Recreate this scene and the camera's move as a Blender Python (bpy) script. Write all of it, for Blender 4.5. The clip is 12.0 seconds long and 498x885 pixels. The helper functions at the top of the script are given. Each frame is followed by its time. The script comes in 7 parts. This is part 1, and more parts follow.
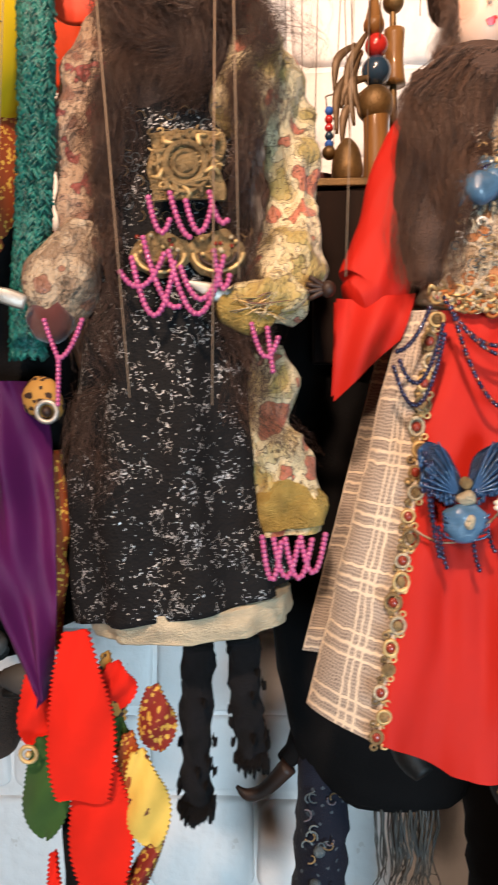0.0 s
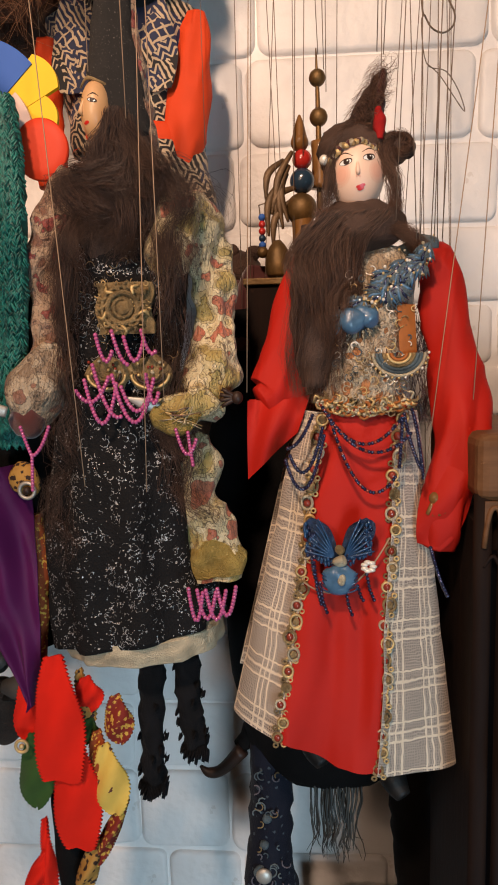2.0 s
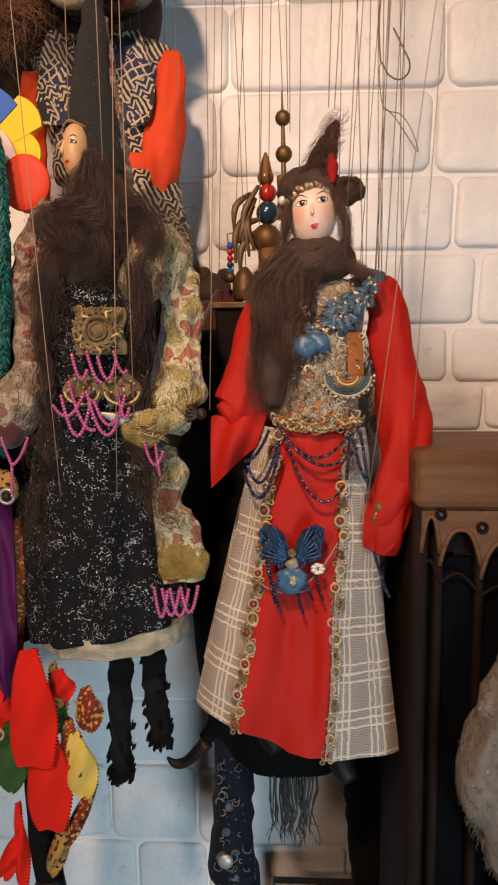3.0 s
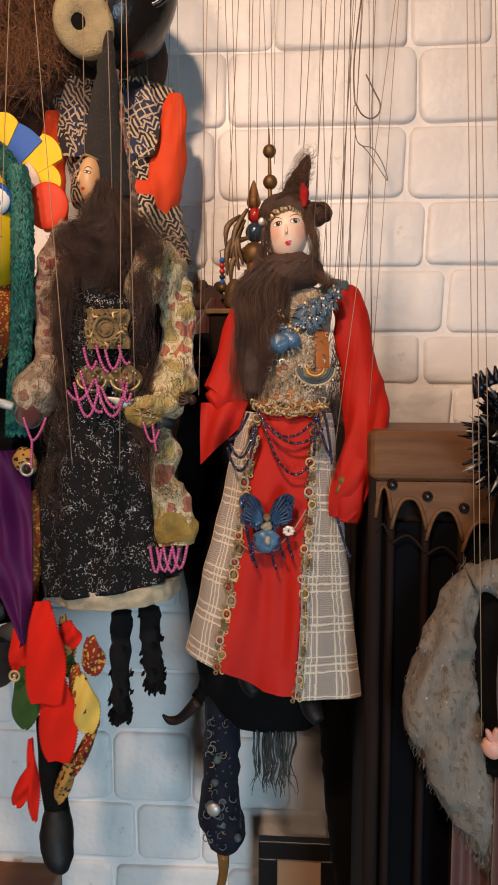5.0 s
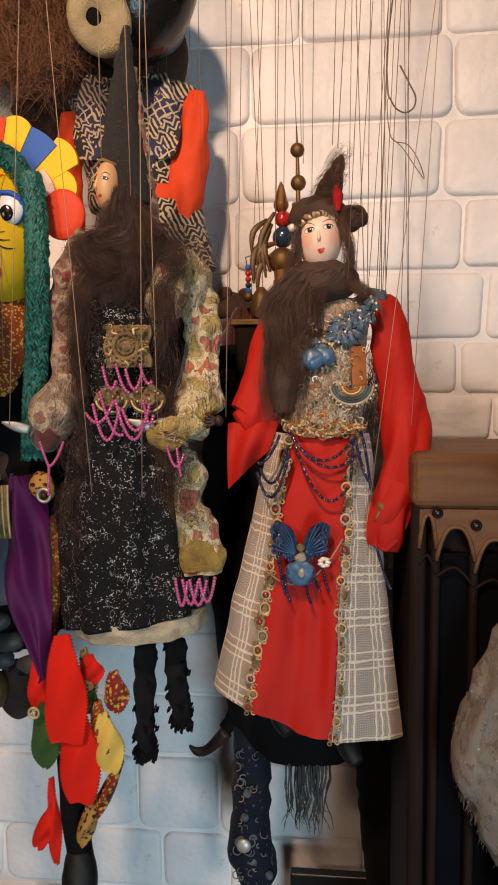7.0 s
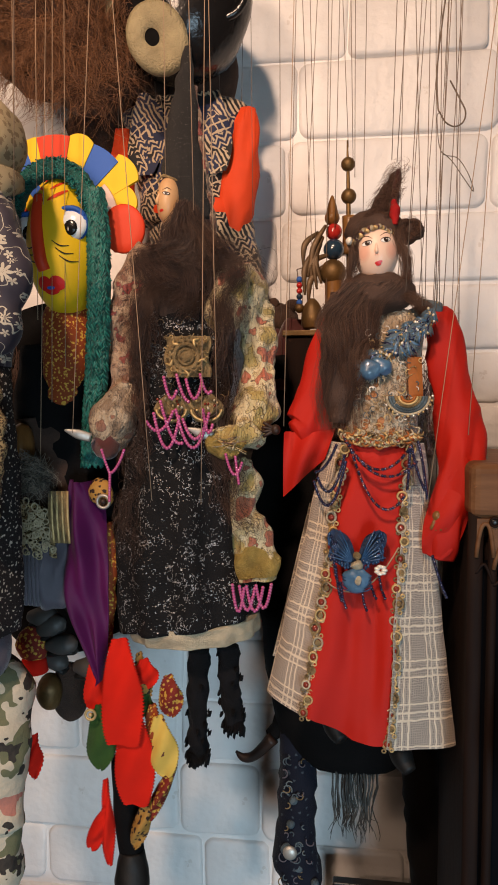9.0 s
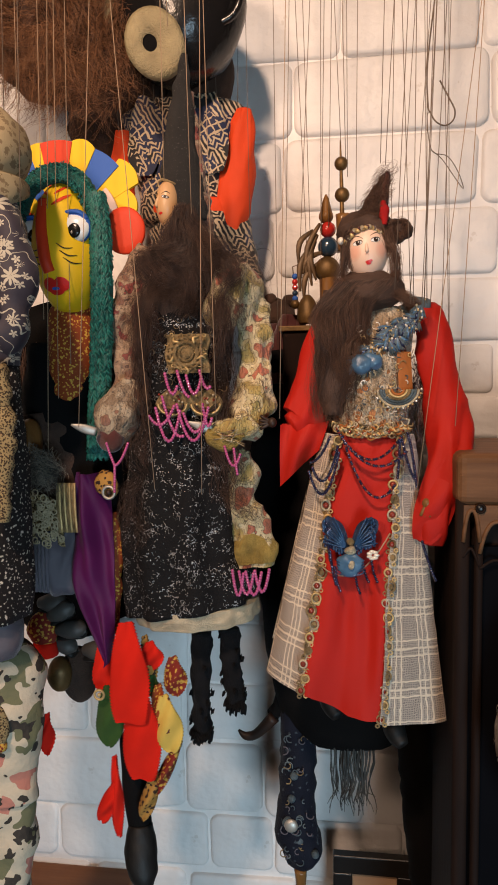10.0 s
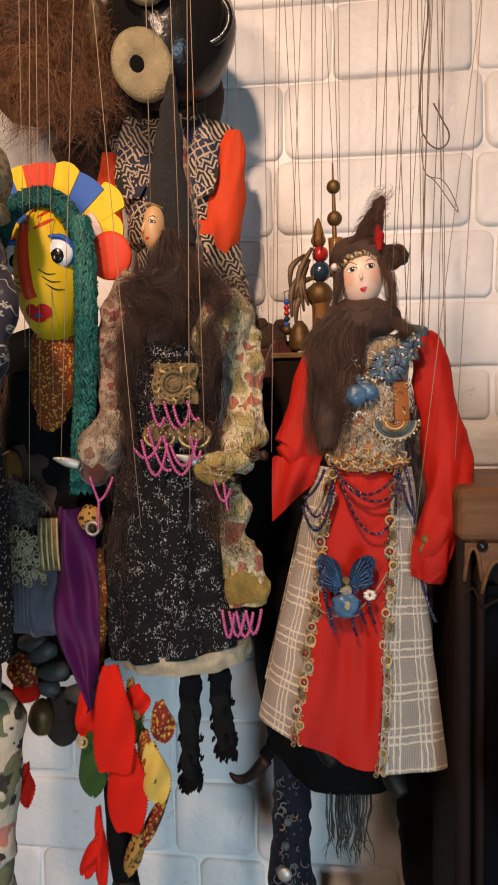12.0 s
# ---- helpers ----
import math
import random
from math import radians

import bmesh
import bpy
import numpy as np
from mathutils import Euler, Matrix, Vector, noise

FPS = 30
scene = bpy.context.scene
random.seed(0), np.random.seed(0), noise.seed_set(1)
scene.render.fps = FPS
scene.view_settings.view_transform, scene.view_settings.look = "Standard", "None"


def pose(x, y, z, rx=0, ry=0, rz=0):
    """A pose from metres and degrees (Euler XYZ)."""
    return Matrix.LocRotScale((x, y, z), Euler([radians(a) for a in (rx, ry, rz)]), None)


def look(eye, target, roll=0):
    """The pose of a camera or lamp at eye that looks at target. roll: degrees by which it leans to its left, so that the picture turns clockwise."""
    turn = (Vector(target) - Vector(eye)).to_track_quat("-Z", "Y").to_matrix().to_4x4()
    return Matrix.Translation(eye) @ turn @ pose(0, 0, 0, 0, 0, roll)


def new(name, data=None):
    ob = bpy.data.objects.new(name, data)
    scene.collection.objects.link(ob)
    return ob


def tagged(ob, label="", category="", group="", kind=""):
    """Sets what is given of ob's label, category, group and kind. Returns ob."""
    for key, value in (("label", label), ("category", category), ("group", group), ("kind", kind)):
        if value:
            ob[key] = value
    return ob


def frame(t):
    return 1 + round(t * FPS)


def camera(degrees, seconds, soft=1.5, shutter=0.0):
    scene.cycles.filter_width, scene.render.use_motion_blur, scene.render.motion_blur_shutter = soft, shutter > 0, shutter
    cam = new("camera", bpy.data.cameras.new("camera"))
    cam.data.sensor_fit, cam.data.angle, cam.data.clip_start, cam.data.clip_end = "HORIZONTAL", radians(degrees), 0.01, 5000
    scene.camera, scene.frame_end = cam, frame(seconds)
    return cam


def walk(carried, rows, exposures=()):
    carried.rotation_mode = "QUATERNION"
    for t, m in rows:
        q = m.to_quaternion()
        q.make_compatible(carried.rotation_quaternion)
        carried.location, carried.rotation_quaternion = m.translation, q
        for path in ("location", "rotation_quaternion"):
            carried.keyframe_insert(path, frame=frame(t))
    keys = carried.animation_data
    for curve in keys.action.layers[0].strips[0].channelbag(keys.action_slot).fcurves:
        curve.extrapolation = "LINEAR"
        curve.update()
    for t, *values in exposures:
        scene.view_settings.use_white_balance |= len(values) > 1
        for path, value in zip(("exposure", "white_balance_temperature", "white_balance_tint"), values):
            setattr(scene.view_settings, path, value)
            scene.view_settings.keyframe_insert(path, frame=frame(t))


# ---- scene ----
cam = camera(40.6, 12.0, soft=1.8, shutter=0.5)
PATH = [
    (0, (-0.051, -0.102, 1.491), (-0.124, 1.892, 1.351), -0.3),
    (0.5, (-0.002, -0.11, 1.491), (-0.122, 1.883, 1.377), -0.5),
    (1, (0.013, -0.154, 1.552), (-0.132, 1.839, 1.465), -1.0),
    (1.5, (0.025, -0.187, 1.568), (-0.123, 1.802, 1.418), -0.8),
    (2, (0.026, -0.204, 1.574), (-0.131, 1.777, 1.343), -1.2),
    (2.5, (0.036, -0.224, 1.584), (-0.092, 1.757, 1.343), -1.1),
    (3, (0.045, -0.25, 1.584), (-0.058, 1.736, 1.372), -0.3),
    (3.2, (0.054, -0.259, 1.584), (-0.049, 1.728, 1.374), -0.7),
    (4.8, (0.067, -0.342, 1.564), (-0.058, 1.648, 1.41), 0.3),
    (5, (0.076, -0.347, 1.558), (-0.059, 1.643, 1.407), 0.2),
    (5.5, (0.073, -0.366, 1.563), (-0.056, 1.625, 1.412), 0.8),
    (6, (0.053, -0.344, 1.578), (-0.114, 1.643, 1.422), 0.4),
    (6.5, (0.056, -0.305, 1.577), (-0.122, 1.68, 1.405), -0.3),
    (6.7, (0.065, -0.298, 1.58), (-0.121, 1.687, 1.416), -0.4),
    (8.3, (0.047, -0.338, 1.574), (-0.186, 1.641, 1.401), -0.1),
    (8.5, (0.043, -0.333, 1.578), (-0.198, 1.646, 1.418), -0.1),
    (9, (0.035, -0.316, 1.58), (-0.228, 1.662, 1.443), -0.2),
    (9.5, (0.045, -0.327, 1.582), (-0.206, 1.651, 1.432), -0.6),
    (10, (0.044, -0.344, 1.585), (-0.229, 1.63, 1.416), -0.8),
    (10.5, (0.045, -0.341, 1.586), (-0.21, 1.636, 1.42), -0.4),
    (11, (0.046, -0.329, 1.582), (-0.213, 1.647, 1.42), -0.3),
    (11.5, (0.049, -0.334, 1.589), (-0.209, 1.643, 1.434), -0.7),
    (12, (0.041, -0.316, 1.598), (-0.206, 1.665, 1.478), -0.9),
]
walk(cam, [(t, look(eye, target, roll)) for t, eye, target, roll in PATH], [(0, 0.9), (0.6, 0.75), (1.2, 0.3), (2, 0.08), (3, 0.05), (12, 0.05)])


# ---- world and lamps ----
world = bpy.data.worlds.new("world")
scene.world = world
world.use_nodes = True
world.node_tree.nodes["Background"].inputs[0].default_value = (0.6, 0.75, 1.0, 1)
world.node_tree.nodes["Background"].inputs[1].default_value = 0.02


def lamp(name, eye, target, size, power, colour, size_y=None, spread=180):
    data = bpy.data.lights.new(name, "AREA")
    data.shape = "RECTANGLE" if size_y else "DISK"
    data.size, data.energy, data.color = size, power, colour
    data.spread = math.radians(spread)
    if size_y:
        data.size_y = size_y
    ob = new(name, data)
    ob.matrix_world = look(eye, target)
    return ob


lamp("warm_spot_lamp", (-0.20, -0.90, 2.60), (-0.06, 0.45, 1.78), 0.12, 6.7, (1.0, 0.69, 0.50), spread=98)
lamp("warm_shop_lamp", (-0.60, -1.25, 2.05), (-0.15, 0.5, 1.95), 0.22, 3.0, (1.0, 0.68, 0.48), spread=84)
lamp("cool_window_lamp", (0.75, -1.75, 0.85), (-0.12, 0.6, 0.88), 0.7, 5.8, (0.58, 0.82, 1.0), 0.8, spread=76)
scene.view_settings.exposure = 0.0


# ---- materials ----
class Mat:
    """A node material with a few shorthands."""

    def __init__(self, name, rough=0.6, metal=0.0, sheen=0.0, coat=0.0):
        self.m = bpy.data.materials.new(name)
        self.m.use_nodes = True
        self.t = self.m.node_tree
        self.b = self.t.nodes["Principled BSDF"]
        self.b.inputs["Roughness"].default_value = rough
        self.b.inputs["Metallic"].default_value = metal
        self.b.inputs["Sheen Weight"].default_value = sheen
        self.b.inputs["Coat Weight"].default_value = coat
        self.co = self.t.nodes.new("ShaderNodeTexCoord")

    def node(self, kind, **ins):
        n = self.t.nodes.new("ShaderNode" + kind)
        for k, v in ins.items():
            k = k.replace("_", " ")
            if hasattr(v, "is_linked"):
                self.t.links.new(v, n.inputs[k])
            else:
                n.inputs[k].default_value = v
        return n

    def space(self, uv=False, scale=(1, 1, 1), spin=(0, 0, 0)):
        n = self.node("Mapping", Scale=scale, Rotation=spin)
        self.t.links.new(self.co.outputs["UV" if uv else "Object"], n.inputs["Vector"])
        return n.outputs[0]

    def noise(self, scale, detail=4.0, uv=False, rough=0.6, stretch=(1, 1, 1)):
        return self.node("TexNoise", Vector=self.space(uv, stretch), Scale=scale, Detail=detail, Roughness=rough).outputs["Fac"]

    def cells(self, scale, feature="F1", out="Distance", uv=False, stretch=(1, 1, 1)):
        n = self.node("TexVoronoi", Vector=self.space(uv, stretch), Scale=scale)
        n.feature = feature
        return n.outputs[out]

    def wave(self, scale, axis="X", uv=False, distort=0.0):
        n = self.node("TexWave", Vector=self.space(uv), Scale=scale, Distortion=distort, Detail=2.0)
        n.bands_direction = axis
        return n.outputs["Fac"]

    def ramp(self, fac, *stops, hard=False):
        n = self.node("ValToRGB", Fac=fac)
        e = n.color_ramp.elements
        while len(e) < len(stops):
            e.new(0.5)
        for el, (p, c) in zip(e, stops):
            el.position, el.color = p, (*c, 1)
        if hard:
            n.color_ramp.interpolation = "CONSTANT"
        return n.outputs["Color"]

    def mix(self, fac, a, b, mode="MIX"):
        n = self.t.nodes.new("ShaderNodeMix")
        n.data_type, n.blend_type = "RGBA", mode
        for k, v in ((0, fac), (6, a), (7, b)):
            if hasattr(v, "is_linked"):
                self.t.links.new(v, n.inputs[k])
            elif k == 0:
                n.inputs[k].default_value = v
            else:
                n.inputs[k].default_value = (*v, 1)
        return n.outputs[2]

    def math(self, op, a, b=0.0):
        n = self.t.nodes.new("ShaderNodeMath")
        n.operation = op
        for k, v in enumerate((a, b)):
            if hasattr(v, "is_linked"):
                self.t.links.new(v, n.inputs[k])
            else:
                n.inputs[k].default_value = v
        return n.outputs[0]

    def put(self, slot, v):
        if hasattr(v, "is_linked"):
            self.t.links.new(v, self.b.inputs[slot])
        else:
            self.b.inputs[slot].default_value = (*v, 1) if isinstance(v, tuple) else v
        return self

    def bump(self, h, strength=0.3, dist=0.001):
        n = self.node("Bump", Height=h, Strength=strength, Distance=dist)
        self.t.links.new(n.outputs[0], self.b.inputs["Normal"])
        return self


def plain(name, c, rough=0.6, metal=0.0, vary=0.3, scale=90.0, bump=0.25, dist=0.0006, sheen=0.0, coat=0.0, shine=0.5):
    """A colour with variation at two scales and a fine relief."""
    m = Mat(name, rough, metal, sheen, coat)
    lo, hi = tuple(v * (1 - vary) for v in c), tuple(min(1, v * (1 + vary * 0.6)) for v in c)
    m.put("Specular IOR Level", shine)
    big = m.ramp(m.noise(scale * 0.25, 3), (0.3, lo), (0.7, hi))
    col = m.mix(m.math("MULTIPLY", m.noise(scale * 3, 2), 0.5), big, lo)
    return m.put("Base Color", col).bump(m.noise(scale * 4, 3), bump, dist).m


def cloth(name, c, rough=0.6, vary=0.25, thread=900.0, sheen=0.3, fold=40.0):
    """Woven cloth: thread relief by the cloth's own run, faint mottling."""
    m = Mat(name, rough, 0.0, sheen)
    m.put("Specular IOR Level", 0.22)
    lo = tuple(v * (1 - vary) for v in c)
    col = m.mix(m.noise(fold, 3), lo, tuple(min(1, v * (1 + vary * 0.5)) for v in c))
    weave = m.math("MULTIPLY", m.wave(thread, "X", True), m.wave(thread, "Y", True))
    return m.put("Base Color", col).bump(m.math("ADD", weave, m.math("MULTIPLY", m.noise(fold * 2, 2), 3.0)), 0.25, 0.0005).m


def make_plaid():
    m = Mat("open_weave_plaid", 0.8, sheen=0.2)

    def lines(axis, period, width, shift=0.0):
        sep = m.node("SeparateXYZ", Vector=m.space(True))
        wob = m.math("MULTIPLY", m.math("SUBTRACT", m.noise(140, 1, True), 0.5), 0.0034)
        v = m.math("ADD", m.math("ADD", sep.outputs[axis], shift), wob)
        return m.math("LESS_THAN", m.math("PINGPONG", v, period / 2), width / 2)

    fine = m.math("MAXIMUM", lines(0, 0.0020, 0.0008), lines(1, 0.0020, 0.0008))
    wide = lines(0, 0.032, 0.0019)
    for ax, per, sh in ((0, 0.032, 0.006), (0, 0.032, 0.0115), (1, 0.036, 0.0), (1, 0.036, 0.007), (1, 0.036, 0.0135)):
        wide = m.math("MAXIMUM", wide, lines(ax, per, 0.0016, sh))
    base = m.mix(m.noise(60, 3), (0.13, 0.10, 0.082), (0.20, 0.16, 0.135))
    col = m.mix(fine, base, m.mix(m.noise(90, 2), (0.36, 0.30, 0.245), (0.50, 0.42, 0.345)))
    col = m.mix(wide, col, m.mix(m.noise(120, 2), (0.62, 0.51, 0.38), (0.80, 0.68, 0.52)))
    return m.put("Base Color", col).bump(m.math("ADD", fine, m.math("MULTIPLY", wide, 3.0)), 0.7, 0.0008).m


def make_brocade(name, light, mid, accent, dark, scale=45.0):
    """Woven flowers: soft petals in a few colours, thin dark outlines, crushed folds."""
    m = Mat(name, 0.42, sheen=0.1)
    m.put("Specular IOR Level", 0.4)
    n = m.noise(scale, 2.5, rough=0.45)
    fine = m.noise(scale * 2.3, 3)
    tint = m.ramp(n, (0.0, mid), (0.43, tuple((p + q) / 2 for p, q in zip(light, mid))), (0.49, light), (0.60, accent), hard=True)
    col = m.mix(m.math("MULTIPLY", fine, 0.55), tint, mid)

    def thin(v, level, w):
        return m.math("LESS_THAN", m.math("ABSOLUTE", m.math("SUBTRACT", v, level)), w)

    lines = m.math("MAXIMUM", m.math("MAXIMUM", thin(n, 0.43, 0.006), thin(n, 0.60, 0.006)), m.math("MAXIMUM", thin(n, 0.49, 0.005), thin(fine, 0.5, 0.010)))
    col = m.mix(m.math("MULTIPLY", lines, 0.75), col, dark)
    crush = m.noise(scale * 1.1, 4, stretch=(1.6, 1.6, 0.7))
    h = m.math("ADD", m.math("ABSOLUTE", m.math("SUBTRACT", crush, 0.5)), m.math("MULTIPLY", m.noise(scale * 12, 2), 0.03))
    return m.put("Base Color", col).bump(h, 0.9, 0.012).m


def make_sequin():
    m = Mat("black_sequinned_lace", 0.6)
    m.put("Specular IOR Level", 0.25)
    v = m.node("TexVoronoi", Vector=m.space(), Scale=620.0)
    curl = m.math("LESS_THAN", m.math("ABSOLUTE", m.math("SUBTRACT", m.noise(200, 2), 0.5)), 0.015)
    gate = m.math("GREATER_THAN", m.math("ADD", m.noise(85, 2), m.math("MULTIPLY", m.node("SeparateColor", Color=v.outputs["Color"]).outputs[0], 0.22)), 0.665)
    dots = m.math("MULTIPLY", m.math("LESS_THAN", v.outputs["Distance"], 0.30), m.math("GREATER_THAN", m.node("SeparateColor", Color=v.outputs["Color"]).outputs[1], 0.955))
    spark = m.math("MAXIMUM", m.math("MULTIPLY", curl, gate), dots)
    col = m.mix(spark, m.mix(m.noise(110, 4), (0.001, 0.001, 0.0013), (0.006, 0.006, 0.007)), (0.42, 0.42, 0.42))
    m.put("Base Color", col).put("Metallic", m.math("MULTIPLY", spark, 0.35)).put("Roughness", m.math("SUBTRACT", 0.85, m.math("MULTIPLY", spark, 0.5)))
    return m.bump(m.math("ADD", m.noise(160, 4), m.math("MULTIPLY", v.outputs["Distance"], 0.5)), 0.6, 0.002).m


def make_hair(name, dark, light):
    m = Mat(name, 0.42)
    g = m.t.nodes.new("ShaderNodeNewGeometry")
    col = m.mix(g.outputs["Random Per Island"], dark, light)
    return m.put("Base Color", col).put("Specular IOR Level", 0.35).m


def make_print(name, ground, figure, scale, level, bumpy=0.2, third=None):
    """Cloth printed or woven with small figures on a ground."""
    m = Mat(name, 0.75, sheen=0.02)
    m.put("Specular IOR Level", 0.25)
    v = m.cells(scale, "SMOOTH_F1")
    f = m.math("LESS_THAN", m.math("ADD", v, m.math("MULTIPLY", m.noise(scale * 3.2, 3), 0.55)), level)
    col = m.mix(f, m.mix(m.noise(50, 3), tuple(c * 0.7 for c in ground), ground), figure)
    if third:
        col = m.mix(m.math("GREATER_THAN", m.noise(scale * 0.5, 2), 0.6), col, third)
    return m.put("Base Color", col).bump(m.noise(scale * 6, 3), bumpy, 0.001).m


def make_floral():
    """Pale daisies with leafy sprigs on a dark ground."""
    m = Mat("black_white_floral_print", 0.7, sheen=0.1)

    def daisy(scale, petals, size, spin):
        at = m.space(False, (1, 0.25, 1), (0, spin, 0))
        v = m.node("TexVoronoi", Vector=at, Scale=scale, Randomness=0.8)
        off = m.t.nodes.new("ShaderNodeVectorMath")
        off.operation = "SUBTRACT"
        m.t.links.new(at, off.inputs[0])
        m.t.links.new(v.outputs["Position"], off.inputs[1])
        sep = m.node("SeparateXYZ", Vector=off.outputs[0])
        ang = m.math("ARCTAN2", sep.outputs[2], sep.outputs[0])
        lobe = m.math("ABSOLUTE", m.math("COSINE", m.math("MULTIPLY", ang, petals / 2)))
        rim = m.math("MULTIPLY", m.math("ADD", m.math("MULTIPLY", lobe, 0.75), 0.25), size)
        inside = m.math("LESS_THAN", v.outputs["Distance"], rim)
        ring = m.math("LESS_THAN", m.math("ABSOLUTE", m.math("SUBTRACT", v.outputs["Distance"], size * 0.22)), size * 0.06)
        return m.math("SUBTRACT", inside, ring)

    stem = m.math("LESS_THAN", m.math("ABSOLUTE", m.math("SUBTRACT", m.noise(55, 1), 0.5)), 0.010)
    fig = m.math("MAXIMUM", m.math("MAXIMUM", daisy(52, 8, 0.42, 0.0), daisy(95, 5, 0.34, 0.7)), stem)
    col = m.mix(fig, m.mix(m.noise(30, 2), (0.012, 0.010, 0.018), (0.035, 0.026, 0.040)), m.mix(m.noise(90, 2), (0.30, 0.26, 0.20), (0.52, 0.47, 0.37)))
    return m.put("Base Color", col).bump(m.noise(300, 2), 0.2, 0.0006).m


def make_camo():
    """Blotches of black, olive, cream and pink."""
    m = Mat("cream_camouflage_cotton", 0.8)
    m.put("Specular IOR Level", 0.2)
    cream, black = (0.62, 0.52, 0.38), (0.02, 0.017, 0.016)
    a = m.ramp(m.noise(34, 1.5), (0.0, (0.15, 0.15, 0.075)), (0.42, cream), (0.60, (0.52, 0.20, 0.15)), hard=True)
    col = m.mix(m.math("GREATER_THAN", m.noise(52, 2), 0.575), a, black)
    col = m.mix(m.math("MULTIPLY", m.noise(200, 3), 0.3), col, (0.2, 0.16, 0.12))
    return m.put("Base Color", col).bump(m.noise(50, 4), 0.5, 0.006).m


def make_ikat():
    m = Mat("ikat_patterned_cotton", 0.8, sheen=0.1)
    wob = m.math("MULTIPLY", m.math("SUBTRACT", m.noise(70, 2), 0.5), 0.008)
    sep = m.node("SeparateXYZ", Vector=m.space(False, (1, 1, 1), (0, 0.5, 0)))
    x, z = m.math("ADD", sep.outputs[0], wob), m.math("ADD", sep.outputs[2], wob)
    zig = m.math("ADD", z, m.math("PINGPONG", x, 0.006))
    stripe = m.math("LESS_THAN", m.math("PINGPONG", zig, 0.0032), 0.0013)
    lines = m.math("LESS_THAN", m.math("PINGPONG", x, 0.0026), 0.0012)
    boxes = m.math("MAXIMUM", m.math("LESS_THAN", m.math("PINGPONG", x, 0.0045), 0.0010), m.math("LESS_THAN", m.math("PINGPONG", z, 0.0045), 0.0010))
    block = m.math("GREATER_THAN", m.noise(26, 1), 0.5)
    other = m.math("GREATER_THAN", m.noise(33, 1), 0.60)
    gap = m.math("GREATER_THAN", m.noise(48, 1), 0.38)
    fig = m.math("MULTIPLY", m.mix(other, m.mix(block, stripe, lines), boxes), gap)
    ground = m.mix(m.math("GREATER_THAN", m.noise(16, 1), 0.56), (0.008, 0.007, 0.008), (0.012, 0.017, 0.050))
    col = m.mix(fig, ground, m.mix(m.noise(40, 2), (0.34, 0.24, 0.14), (0.54, 0.42, 0.28)))
    return m.put("Base Color", col).bump(m.noise(400, 3), 0.3, 0.0006).m


def make_paint_wall():
    m = Mat("white_painted_brick", 0.48)
    col = m.ramp(m.noise(7, 5), (0.3, (0.71, 0.67, 0.64)), (0.55, (0.78, 0.755, 0.73)), (0.8, (0.81, 0.79, 0.77)))
    dirt = m.math("MULTIPLY", m.math("GREATER_THAN", m.noise(38, 6), 0.68), 0.35)
    col = m.mix(dirt, col, (0.50, 0.43, 0.36))
    h = m.math("ADD", m.math("MULTIPLY", m.noise(14, 3), 2.5), m.math("ADD", m.math("MULTIPLY", m.noise(60, 3), 0.6), m.math("MULTIPLY", m.noise(420, 2), 0.06)))
    return m.put("Base Color", col).bump(h, 0.55, 0.004).m


def make_wood(name, dark, light, rough=0.45, coat=0.0, stretch=(14, 14, 1), scale=7.0):
    m = Mat(name, rough, coat=coat)
    m.put("Specular IOR Level", 0.16)
    grain = m.noise(scale, 6, stretch=stretch)
    col = m.mix(m.noise(5, 4), m.ramp(grain, (0.3, dark), (0.7, light)), tuple(c * 0.7 for c in dark))
    scratch = m.math("MULTIPLY", m.math("GREATER_THAN", m.noise(60, 5), 0.7), 0.5)
    col = m.mix(scratch, col, tuple(min(1, c * 1.6) for c in light))
    return m.put("Base Color", col).bump(m.math("ADD", grain, m.noise(120, 3)), 0.3, 0.001).m


